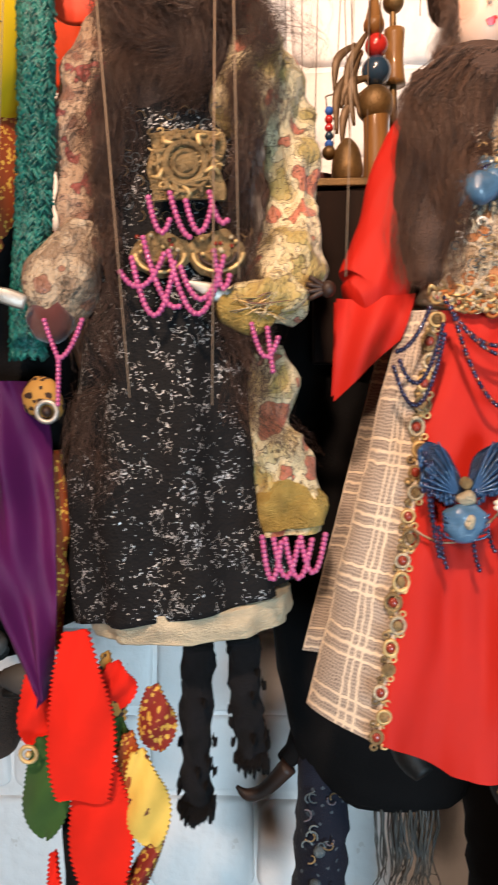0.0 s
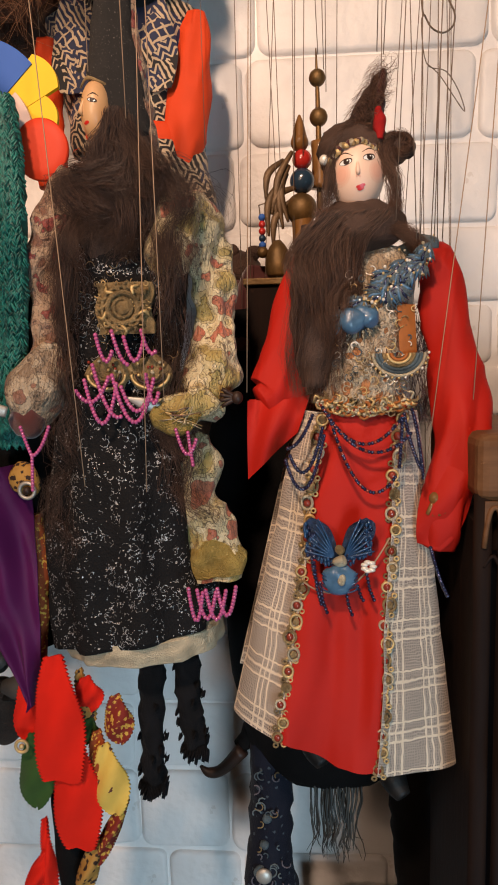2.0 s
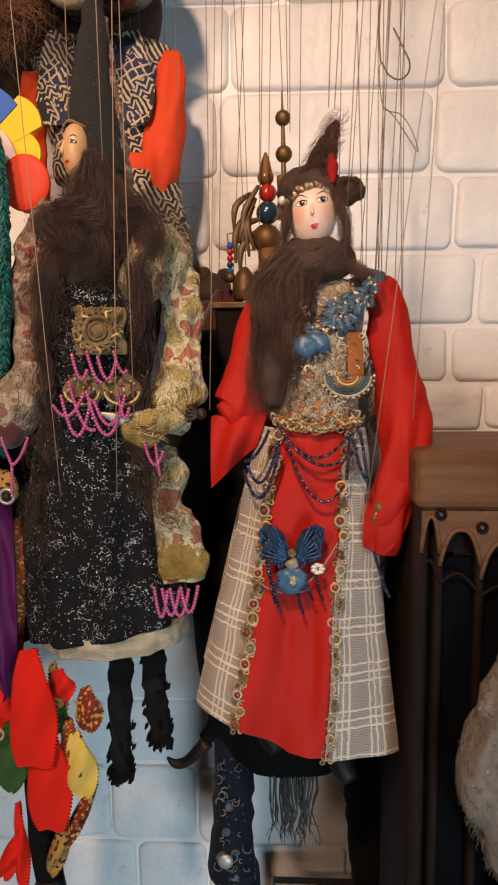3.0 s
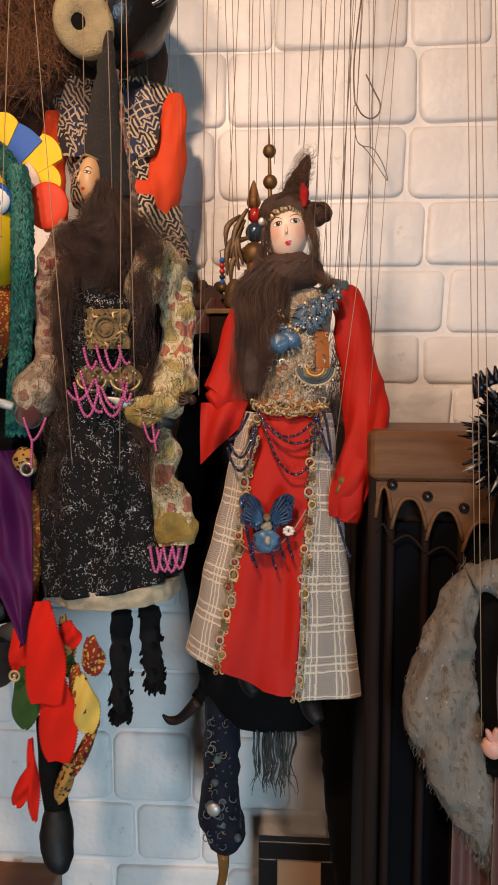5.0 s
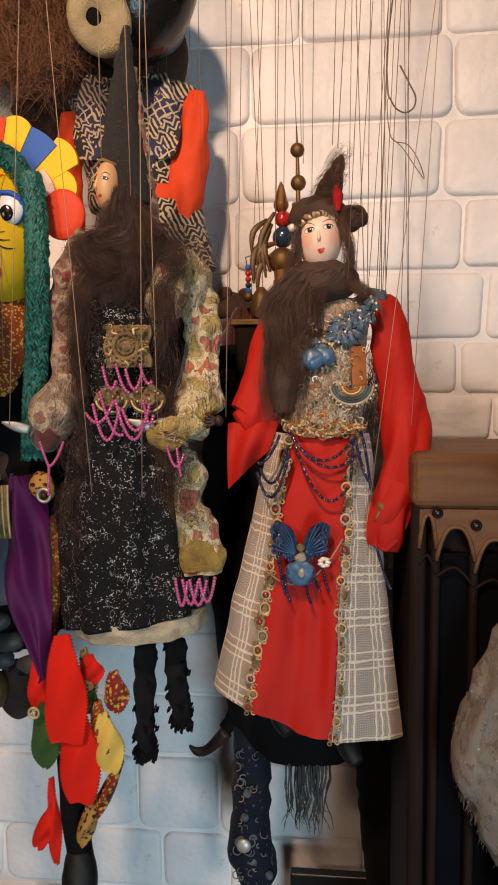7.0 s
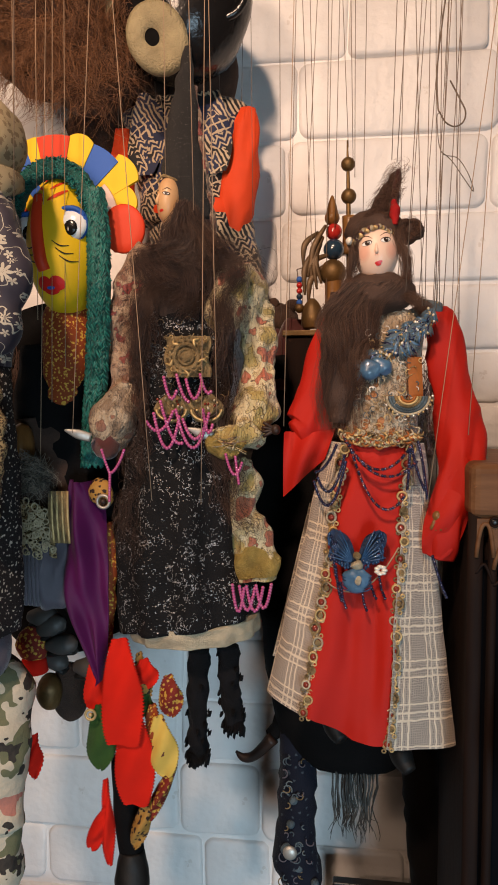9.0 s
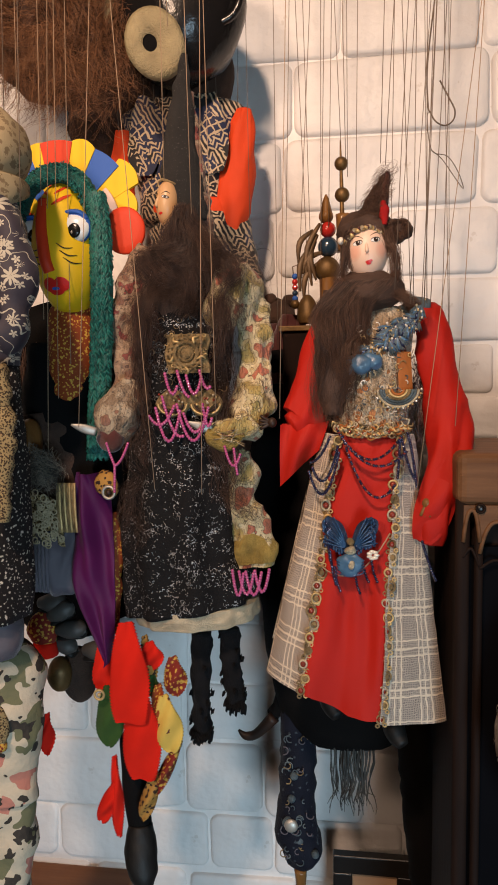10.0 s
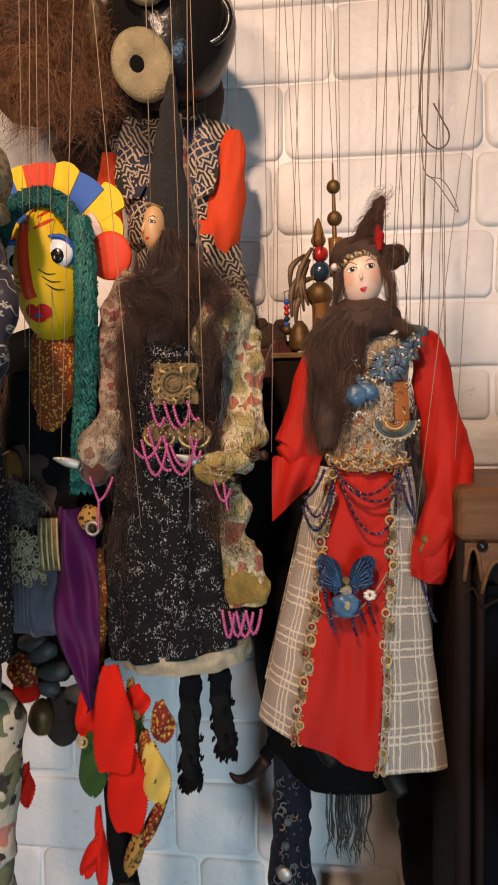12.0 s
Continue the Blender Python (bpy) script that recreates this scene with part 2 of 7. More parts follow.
M = {
    "wall": make_paint_wall(),
    "plaster": plain("grey_brown_plaster", (0.36, 0.34, 0.31), 0.8, scale=8),
    "floorboards": make_wood("floor_boards", (0.16, 0.09, 0.05), (0.30, 0.19, 0.11), 0.5, stretch=(1, 12, 12)),
    "red": cloth("red_satin", (0.43, 0.012, 0.005), 0.58, 0.22, 1200, 0.0, 18),
    "plaid": make_plaid(),
    "gold": plain("gold_braid", (0.66, 0.46, 0.20), 0.48, 0.4, 0.45, 260, 0.6),
    "gem_red": plain("dark_red_gem", (0.24, 0.035, 0.02), 0.2, 0, 0.3, coat=0.4),
    "blue": plain("blue_glossy_enamel", (0.02, 0.07, 0.17), 0.3, 0.2, 0.5, 260, 0.5, coat=0.3),
    "teal": plain("slate_blue_embroidery", (0.115, 0.16, 0.185), 0.5, 0.15, 0.55, 300, 0.9, 0.002),
    "navy_bead": plain("iridescent_navy_bead", (0.03, 0.035, 0.09), 0.16, 0.45, 0.6, 700, coat=0.6),
    "pink_bead": plain("pink_glass_bead", (0.46, 0.09, 0.24), 0.25, 0, 0.3, 600, coat=0.4),
    "pearl": plain("pearl", (0.75, 0.68, 0.58), 0.2, 0.1, 0.1, coat=0.5),
    "hair": make_hair("dark_brown_doll_hair", (0.020, 0.010, 0.007), (0.10, 0.055, 0.038)),
    "hair_fluff": make_hair("auburn_fluffy_hair", (0.06, 0.022, 0.010), (0.32, 0.15, 0.07)),
    "hair_core": plain("brown_wool_felt", (0.042, 0.023, 0.016), 0.75, 0, 0.5, 200, 0.8, 0.002),
    "porcelain": plain("painted_porcelain", (0.74, 0.52, 0.395), 0.45, 0, 0.06, 40, 0.05, coat=0.05),
    "blush": plain("rosy_paint", (0.74, 0.36, 0.26), 0.3, 0, 0.1, 40, 0.05, coat=0.25),
    "tan_face": plain("ochre_painted_wood", (0.56, 0.33, 0.16), 0.4, 0, 0.2, 60, 0.15),
    "dark_paint": plain("dark_brown_paint", (0.03, 0.015, 0.01), 0.5, 0, 0.3, shine=0.3),
    "white_paint": plain("white_gloss_paint", (0.80, 0.80, 0.78), 0.25, 0, 0.08, 60, 0.05),
    "lip": plain("red_gloss_paint", (0.60, 0.02, 0.015), 0.3, 0, 0.15),
    "bodice": make_brocade("jewelled_brocade", (0.62, 0.52, 0.38), (0.34, 0.25, 0.16), (0.50, 0.17, 0.04), (0.07, 0.05, 0.04), 95),
    "brocade": make_brocade("cream_floral_brocade", (0.68, 0.57, 0.37), (0.36, 0.27, 0.09), (0.46, 0.10, 0.08), (0.05, 0.03, 0.015), 52),
    # Darker copy of the flowered brocade, with shade put into its colours.
    "brocade_dim": make_brocade("shaded_russet_floral_brocade", (0.36, 0.26, 0.17), (0.17, 0.08, 0.05), (0.22, 0.03, 0.03), (0.03, 0.018, 0.015), 60),
    "sequin": make_sequin(),
    "hem": plain("gold_lame_ribbing", (0.60, 0.51, 0.35), 0.4, 0.35, 0.35, 200, 0.8, 0.002),
    "black": plain("black_cloth", (0.0035, 0.0032, 0.0034), 0.9, 0, 0.4, 120, 0.5, 0.001, shine=0.15),
    "leather": plain("black_leather", (0.008, 0.0075, 0.007), 0.58, 0, 0.5, 120, 0.5, shine=0.35),
    "steel": plain("dull_steel", (0.46, 0.43, 0.38), 0.45, 0.55, 0.3),
    "string": plain("tan_cotton_string", (0.36, 0.24, 0.15), 0.8, 0, 0.2),
    "string_dark": plain("dark_waxed_string", (0.17, 0.12, 0.085), 0.7, 0, 0.2),
    "wire": plain("dull_iron_wire", (0.16, 0.12, 0.09), 0.45, 0.6, 0.3),
    "yellow": plain("yellow_paint", (0.80, 0.50, 0.012), 0.55, 0, 0.12, 30, 0.08, shine=0.25),
    "orange_red": plain("orange_red_paint", (0.62, 0.045, 0.012), 0.55, 0, 0.12, 30, 0.08, shine=0.25),
    "royal": plain("royal_blue_paint", (0.03, 0.11, 0.42), 0.55, 0, 0.12, 30, 0.08, shine=0.25),
    "palepink": plain("pale_pink_paint", (0.72, 0.52, 0.44), 0.55, 0, 0.1, 30, 0.08, shine=0.25),
    "yarn": plain("green_yarn", (0.010, 0.13, 0.095), 0.8, 0, 0.6, 350, 1.0, 0.002, sheen=0.05),
    "orange_brocade": make_print("orange_gold_brocade", (0.28, 0.05, 0.010), (0.60, 0.34, 0.05), 330, 0.56),
    "purple": cloth("purple_satin", (0.075, 0.006, 0.065), 0.5, 0.4, 1200, 0.02, 22),
    "felt_red": cloth("red_felt", (0.62, 0.014, 0.005), 0.95, 0.14, 2000, 0.0, 60),
    "felt_green": cloth("dark_green_felt", (0.030, 0.075, 0.015), 0.9, 0.3, 2000, 0.05, 60),
    "spot": make_print("yellow_spotted_cotton", (0.68, 0.46, 0.09), (0.10, 0.03, 0.02), 110, 0.40),
    "leopard": make_print("leopard_print", (0.42, 0.22, 0.05), (0.03, 0.015, 0.01), 240, 0.60),
    "paisley": make_print("maroon_gold_print", (0.20, 0.02, 0.012), (0.50, 0.30, 0.05), 260, 0.62),
    "orange_satin": cloth("orange_satin", (0.68, 0.060, 0.012), 0.6, 0.2, 1200, 0.0, 25),
    "ikat": make_ikat(),
    "floral": make_floral(),
    "straw_lace": make_print("beige_lace", (0.42, 0.33, 0.19), (0.20, 0.14, 0.075), 190, 0.62, 0.9),
    "speckle": make_print("black_white_speckled_knit", (0.012, 0.009, 0.009), (0.55, 0.50, 0.42), 330, 0.50, 0.8),
    "gold_lace": make_print("gold_crochet_lace", (0.42, 0.31, 0.15), (0.05, 0.03, 0.015), 620, 0.66, 0.9),
    "camo": make_camo(),
    "orange_silk": cloth("burnt_orange_silk", (0.36, 0.115, 0.025), 0.5, 0.4, 1200, 0.05, 60),
    "lace_cream": plain("cream_cotton_lace", (0.46, 0.38, 0.24), 0.8, 0, 0.3, 200, 0.6),
    "lip_felt": cloth("crimson_felt", (0.34, 0.012, 0.012), 0.95, 0.3, 2000, 0.0, 90),
    "gold_lame": plain("gold_lame", (0.50, 0.36, 0.10), 0.42, 0.35, 0.5, 160, 0.9, 0.004),
    "rose_c": plain("rosy_pink_paint", (0.725, 0.40, 0.29), 0.45, 0, 0.05, 40, 0.05, coat=0.05),
    "hat_felt": make_print("dark_grey_glitter_felt", (0.026, 0.024, 0.023), (0.16, 0.145, 0.13), 520, 0.40, 0.9),
    "ruff": make_hair("warm_brown_doll_hair", (0.030, 0.014, 0.009), (0.17, 0.088, 0.055)),
    "ruff_core": plain("warm_brown_wool", (0.065, 0.033, 0.021), 0.75, 0, 0.5, 200, 0.8, 0.002),
    "old_bronze": plain("old_dark_bronze", (0.15, 0.09, 0.042), 0.5, 0.4, 0.6, 160, 0.6),
    "navy_cloth": plain("dark_blue_velvet", (0.012, 0.035, 0.095), 0.45, 0, 0.6, 260, 0.8, 0.002),
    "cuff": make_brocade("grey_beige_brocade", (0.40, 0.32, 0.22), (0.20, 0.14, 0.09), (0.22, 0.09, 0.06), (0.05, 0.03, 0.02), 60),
    "yarn_bits": make_hair("green_chenille_yarn", (0.002, 0.030, 0.026), (0.014, 0.17, 0.135)),
    "rose_a": plain("faint_pink_paint", (0.735, 0.475, 0.355), 0.45, 0, 0.05, 40, 0.05, coat=0.05),
    "rose_b": plain("light_pink_paint", (0.73, 0.435, 0.32), 0.45, 0, 0.05, 40, 0.05, coat=0.05),
    "fur_silk": make_print("grey_silky_fur", (0.27, 0.235, 0.195), (0.60, 0.55, 0.48), 330, 0.36, 1.0, (0.17, 0.125, 0.09)),
    "fur": plain("grey_faux_fur", (0.20, 0.165, 0.125), 0.85, 0, 0.5, 240, 1.0, 0.003, sheen=0.5),
    "fur_hair": make_hair("grey_fur_hair", (0.10, 0.085, 0.065), (0.34, 0.29, 0.23)),
    "tinsel": plain("black_tinsel", (0.045, 0.045, 0.06), 0.18, 0.9, 0.6, 600),
    "navy": make_print("navy_silver_brocade", (0.004, 0.006, 0.016), (0.045, 0.06, 0.075), 110, 0.42, 0.9),
    "grey_satin": cloth("grey_violet_satin", (0.10, 0.09, 0.11), 0.4, 0.3, 1200, 0.2, 25),
    "grey_shoe": plain("dark_grey_leather", (0.06, 0.055, 0.05), 0.58, 0, 0.4),
    "maroon": cloth("maroon_velvet", (0.075, 0.018, 0.016), 0.85, 0.4, 900, 0.5, 50),
    "brown_wool": plain("brown_wool", (0.075, 0.038, 0.024), 0.9, 0, 0.5, 150, 0.9, 0.003),
    "brass": plain("aged_brass", (0.20, 0.115, 0.04), 0.5, 0.6, 0.6, 160, 0.6),
    "turned": make_wood("turned_wood", (0.17, 0.075, 0.02), (0.33, 0.17, 0.06), 0.35, 0.3, (6, 6, 1), 25),
    "bead_red": plain("red_lacquer_bead", (0.45, 0.025, 0.02), 0.22, 0, 0.2, coat=0.5),
    "bead_blue": plain("dark_blue_lacquer_bead", (0.02, 0.045, 0.08), 0.22, 0, 0.3, coat=0.5),
    # Wood darkened almost to black; the cabinet front's shade is in the colour.
    "cabinet_wood": make_wood("shade_darkened_wood", (0.007, 0.003, 0.002), (0.024, 0.010, 0.005), 0.75, 0.0),
    "cabinet_top": make_wood("worn_brown_wood", (0.115, 0.052, 0.023), (0.25, 0.125, 0.058), 0.6, 0.0, (1, 10, 10), 9),
    # Dark blue panel lowered further towards black, holding the same shade.
    "night_glass": plain("shaded_dark_blue_panel", (0.0016, 0.0016, 0.0032), 0.8, 0, 0.5, 20, 0.1, shine=0.08),
    "black_frame": plain("black_lacquered_wood", (0.012, 0.010, 0.009), 0.35, 0, 0.2, 60, 0.1),
    "mat_board": plain("tan_card_mount", (0.42, 0.26, 0.15), 0.8, 0, 0.12, 60, 0.1),
    "shelf_wood": make_wood("reddish_shelf_wood", (0.20, 0.075, 0.03), (0.30, 0.13, 0.055), 0.45, 0.1, (1, 10, 10), 9),
    "disc": plain("cracked_cream_paint", (0.38, 0.31, 0.17), 0.6, 0, 0.45, 120, 0.9, 0.003),
    "black_gloss": plain("black_gloss_paint", (0.012, 0.011, 0.011), 0.22, 0, 0.3, 40, 0.3, 0.002),
    "pink_skin": plain("pink_rubber", (0.62, 0.30, 0.22), 0.45, 0, 0.12),
    "teal_skirt": cloth("grey_teal_pleats", (0.12, 0.16, 0.17), 0.45, 0.3, 900, 0.2, 60),
    "stone": plain("steel_blue_satin", (0.075, 0.17, 0.29), 0.3, 0, 0.5, 220, 0.5, coat=0.4),
    "lace_black": plain("black_lace", (0.006, 0.006, 0.008), 0.7, 0, 0.7, 300, 1.0, 0.002, shine=0.25),
    "filigree": plain("antique_gold_filigree", (0.46, 0.32, 0.15), 0.5, 0.25, 0.7, 300, 1.0, 0.003),
    "grey_fluff": make_hair("dark_grey_fluff", (0.025, 0.023, 0.020), (0.08, 0.075, 0.065)),
}


# ---- builders ----
def smooth_path(pts, k):
    """Catmull-Rom through rows of numbers."""
    p = [np.array(q, float) for q in pts]
    if len(p) < 3:
        return [p[0] + (p[-1] - p[0]) * i / k for i in range(k + 1)]
    out = []
    for i in range(len(p) - 1):
        a, b, c, d = p[max(i - 1, 0)], p[i], p[i + 1], p[min(i + 2, len(p) - 1)]
        for j in range(k):
            t = j / k
            out.append(0.5 * (2 * b + (c - a) * t + (2 * a - 5 * b + 4 * c - d) * t * t + (3 * b - a - 3 * c + d) * t ** 3))
    return out + [p[-1]]


rnd = random.Random(7)


# The two front dolls and what they wear hang a little larger and further back than first drawn.
FRONT_ROW = (1.055, (-0.0025, 0.0188, -0.0872))
AS_DRAWN = (1.0, (0.0, 0.0, 0.0))
hang = [AS_DRAWN]


class Body:
    """Collects faces of several materials for one mesh."""

    def __init__(self):
        self.v, self.f, self.m, self.uv, self.keys = [], [], [], [], []

    def slot(self, key):
        if key not in self.keys:
            self.keys.append(key)
        return self.keys.index(key)

    def grid(self, rows, uvs, key, loop=False, flip=False):
        base, n, s = len(self.v), len(rows[0]), self.slot(key)
        for r in rows:
            self.v.extend(tuple(q) for q in r)
        for i in range(len(rows) - 1):
            for j in range(n if loop else n - 1):
                k = (j + 1) % n
                q = [(i, j, j), (i, k, j + 1), (i + 1, k, j + 1), (i + 1, j, j)]
                if flip:
                    q.reverse()
                self.f.append([base + a * n + b for a, b, _ in q])
                self.uv.append([uvs(a, c) for a, _, c in q])
                self.m.append(s)
        return base

    def fan(self, ids, key):
        self.f.append(list(ids))
        self.uv.append([(0.001 * i, 0.0) for i in range(len(ids))])
        self.m.append(self.slot(key))

    def tube(self, pts, key, n=14, k=5, squash=1.0, crumple=0.0, freq=60.0, folds=0, fold=0.0, caps=True, twist=0.0, ridge=0.0):
        """pts: rows of x, y, z, r or x, y, z, r, depth radius."""
        rows = smooth_path([(*p, p[3] * squash) if len(p) == 4 else p for p in pts], k)
        rings, run, last, ups = [], 0.0, None, []
        for i, r in enumerate(rows):
            t = rows[min(i + 1, len(rows) - 1)][:3] - rows[max(i - 1, 0)][:3]
            t = t / (np.linalg.norm(t) + 1e-9)
            s = np.cross(t, (0, 1, 0))
            if np.linalg.norm(s) < 0.15:
                s = np.cross(t, (1, 0, 0))
            s /= np.linalg.norm(s)
            w = np.cross(s, t)
            if last is not None:
                run += np.linalg.norm(r[:3] - last)
            last = r[:3]
            ups.append(run)
            ring = []
            for j in range(n):
                a = 2 * math.pi * j / n
                g = 1 + fold * math.sin(folds * a + twist * i / len(rows)) * min(1, i / len(rows) * 1.6)
                q = r[:3] + s * r[3] * g * math.cos(a) + w * r[4] * g * math.sin(a)
                if crumple:
                    d = noise.noise(Vector(q) * freq) * crumple
                    q = q + (s * math.cos(a) + w * math.sin(a)) * d
                if ridge:
                    d = (0.42 - abs(noise.noise(Vector((q[0] * 60, q[1] * 40, q[2] * 24 - q[0] * 30))) * 2)) * ridge
                    q = q + (s * math.cos(a) + w * math.sin(a)) * d
                ring.append(q)
            rings.append(ring)
        wide = 2 * math.pi * max(r[3] for r in rows)
        base = self.grid(rings, lambda i, j: (j / n * wide, ups[i]), key, True)
        if caps:
            self.fan(range(base + n - 1, base - 1, -1), key)
            e = base + (len(rings) - 1) * n
            self.fan(range(e, e + n), key)

    def ball(self, c, r, key, n=14, m=9, crumple=0.0, freq=60.0):
        r = (r, r, r) if isinstance(r, float) else r
        rings = []
        for i in range(m + 1):
            b = math.pi * i / m
            rr = max(math.sin(b), 0.02)
            ring = []
            for j in range(n):
                a = 2 * math.pi * j / n
                q = np.array((rr * math.cos(a), rr * math.sin(a), math.cos(b)))
                p = np.array(c) + q * r
                if crumple:
                    p = p + q * noise.noise(Vector(p) * freq) * crumple
                ring.append(p)
            rings.append(ring)
        base = self.grid(rings, lambda i, j: (j / n * 6 * r[0], i / m * 3 * r[2]), key, True, True)
        self.fan(range(base, base + n), key)
        self.fan(range(base + m * n + n - 1, base + m * n - 1, -1), key)

    def ring(self, c, big, small, key, n=12, m=6, sz=1.0):
        rows = []
        for i in range(n + 1):
            a = 2 * math.pi * i / n
            rows.append([(c[0] + (big + small * math.cos(b)) * math.cos(a), c[1] + small * math.sin(b), c[2] + (big + small * math.cos(b)) * math.sin(a) * sz) for b in (2 * math.pi * j / m for j in range(m))])
        self.grid(rows, lambda i, j: (i * 0.002, j * 0.001), key, True)

    def sheet(self, fn, nu, nv, key, thick=0.0012, lip=True):
        """Cloth with thickness: fn(u, v) gives the place; key may be a function of u."""
        rows = [[np.array(fn(i / nu, j / nv), float) for i in range(nu + 1)] for j in range(nv + 1)]
        w = sum(np.linalg.norm(rows[-1][i + 1] - rows[-1][i]) for i in range(nu))
        h = sum(np.linalg.norm(rows[j + 1][0] - rows[j][0]) for j in range(nv))
        back = [[q + np.array((0, thick, 0)) for q in r] for r in rows]
        uv = lambda i, j: (j / nu * w, -i / nv * h)
        self.grid(rows, uv, key, flip=True)
        self.grid(back, uv, key)
        if lip:
            self.grid([rows[0], back[0]], uv, key)
            self.grid([rows[-1], back[-1]], uv, key, flip=True)
            self.grid([[r[0] for r in rows], [r[0] for r in back]], uv, key, flip=True)
            self.grid([[r[-1] for r in rows], [r[-1] for r in back]], uv, key)

    def strand(self, pts, r, key, k=4, n=3, wave=0.0):
        rows = smooth_path(pts, k)
        m, o = len(rows) - 1, Vector((rnd.uniform(0, 0.012), rnd.uniform(0, 0.012), rnd.uniform(0, 0.012)))
        if wave:
            rows = [p + np.array(noise.noise_vector((Vector(p) + o) * 48)) * wave * min(1, 2 * i / m) for i, p in enumerate(rows)]
        self.tube([(*p, r * (1 - 0.75 * i / m)) for i, p in enumerate(rows)], key, n, 1, caps=False)

    def leaf(self, top, low, wide, key, y, zig=0.0, teeth=0, shape=1.0, bow=0.006, bottom=0.15, start=0.3):
        """A cloth petal from top to low (x, z), with a pinked edge."""
        t, b = np.array((top[0], y, top[1])), np.array((low[0], y, low[1]))
        d = (b - t) / np.linalg.norm(b - t)
        s = np.array((-d[2], 0, d[0]))
        rows, n = [], max(teeth * 2, 16)
        for i in range(n + 1):
            v = i / n
            w = wide * (start + (1 - start) * math.sin(min(1, v * 1.5) * math.pi / 2) ** shape)
            if v > 0.62:
                w = wide * (bottom + (1 - bottom) * math.cos((v - 0.62) / 0.38 * math.pi / 2) ** 0.8)
            k = 1 + zig * (1 if i % 2 else -1) / max(w, 1e-4)
            c = t + (b - t) * v
            rows.append([c + s * w * u * (k if abs(u) > 0.9 else 1) + np.array((0, -bow * (1 - u * u) * math.sin(v * 3) + 0.0025 * math.sin(9 * v + 3 * u), 0)) for u in (-1, -0.85, -0.4, 0, 0.4, 0.85, 1)])
        back = [[q + np.array((0, 0.0016, 0)) for q in r] for r in rows]
        uv = lambda i, j: (j * wide / 2, i / n * 0.1)
        self.grid(rows, uv, key)
        self.grid(back, uv, key, flip=True)
        self.grid([[r[0] for r in rows], [r[0] for r in back]], uv, key)
        self.grid([[r[-1] for r in rows], [r[-1] for r in back]], uv, key, flip=True)
        self.grid([rows[-1], back[-1]], uv, key)

    def box(self, lo, hi, key):
        (a, b, c), (d, e, f) = lo, hi
        base = len(self.v)
        self.v.extend([(a, b, c), (d, b, c), (d, e, c), (a, e, c), (a, b, f), (d, b, f), (d, e, f), (a, e, f)])
        for q in ((0, 3, 2, 1), (4, 5, 6, 7), (0, 1, 5, 4), (1, 2, 6, 5), (2, 3, 7, 6), (3, 0, 4, 7)):
            self.f.append([base + i for i in q])
            self.uv.append([(self.v[base + i][0], self.v[base + i][2]) for i in q])
            self.m.append(self.slot(key))

    def link(self, name, parent=None, label="", smooth=True, bevel=0.0):
        v = np.array(self.v) * hang[0][0] + np.array(hang[0][1])
        base = Vector(((v[:, 0].min() + v[:, 0].max()) / 2, (v[:, 1].min() + v[:, 1].max()) / 2, v[:, 2].min()))
        mesh = bpy.data.meshes.new(name)
        mesh.from_pydata([tuple(q) for q in v - np.array(base)], [], self.f)
        for k in self.keys:
            mesh.materials.append(M[k])
        mesh.polygons.foreach_set("material_index", self.m)
        mesh.polygons.foreach_set("use_smooth", [smooth] * len(self.f))
        layer = mesh.uv_layers.new(name="UVMap")
        layer.data.foreach_set("uv", [c for f in self.uv for q in f for c in q])
        mesh.update()
        ob = new(name, mesh)
        ob.location = base
        if bevel:
            mod = ob.modifiers.new("bevel", "BEVEL")
            mod.width, mod.segments = bevel, 3
        if parent:
            bpy.context.view_layer.update()
            ob.parent = parent
            ob.matrix_parent_inverse = parent.matrix_world.inverted()
        if label:
            ob["label"] = label
        return ob


def part(name, body, parent, label="", smooth=True, bevel=0.0):
    return body.link(name, parent, label, smooth, bevel)


def holder(name, x, y, z, label, category, group=""):
    ob = new(name)
    ob.location = Vector((x, y, z)) * hang[0][0] + Vector(hang[0][1])
    ob.empty_display_size = 0.02
    bpy.context.view_layer.update()
    return tagged(ob, label, category, group)


def drape(p, q, sag, n=24):
    """A hanging line between two places."""
    p, q = np.array(p, float), np.array(q, float)
    return [p + (q - p) * t - np.array((0, 0, 4 * sag * t * (1 - t))) for t in (i / n for i in range(n + 1))]


def beads(body, line, r, key, gap=2.0, alt=None):
    """Beads threaded along a line."""
    line = [np.array(q, float) for q in line]
    need, at, num = 0.0, 0.0, 0
    for a, b in zip(line, line[1:]):
        d = np.linalg.norm(b - a)
        while need <= at + d:
            c = a + (b - a) * ((need - at) / max(d, 1e-9))
            body.ball(tuple(c), r, alt if alt and num % 3 == 1 else key, 6, 4)
            need += gap * r
            num += 1
        at += d


def garland(label, swags, r, key, alt=None, group="bead garlands"):
    o = holder("bead_garland", *swags[0][0], label, "bead garland", group)
    for p, q, sag in swags:
        body = Body()
        beads(body, drape(p, q, sag, 30), r * 0.86, key, 1.5, alt)
        tagged(part("bead_string", body, o), kind="stuff")
    return o


def jit(a):
    return rnd.uniform(-a, a)


# ---- the room ----
def slab(name, lo, hi, key):
    body = Body()
    body.box(lo, hi, key)
    return tagged(body.link(name, smooth=False), kind="structure")


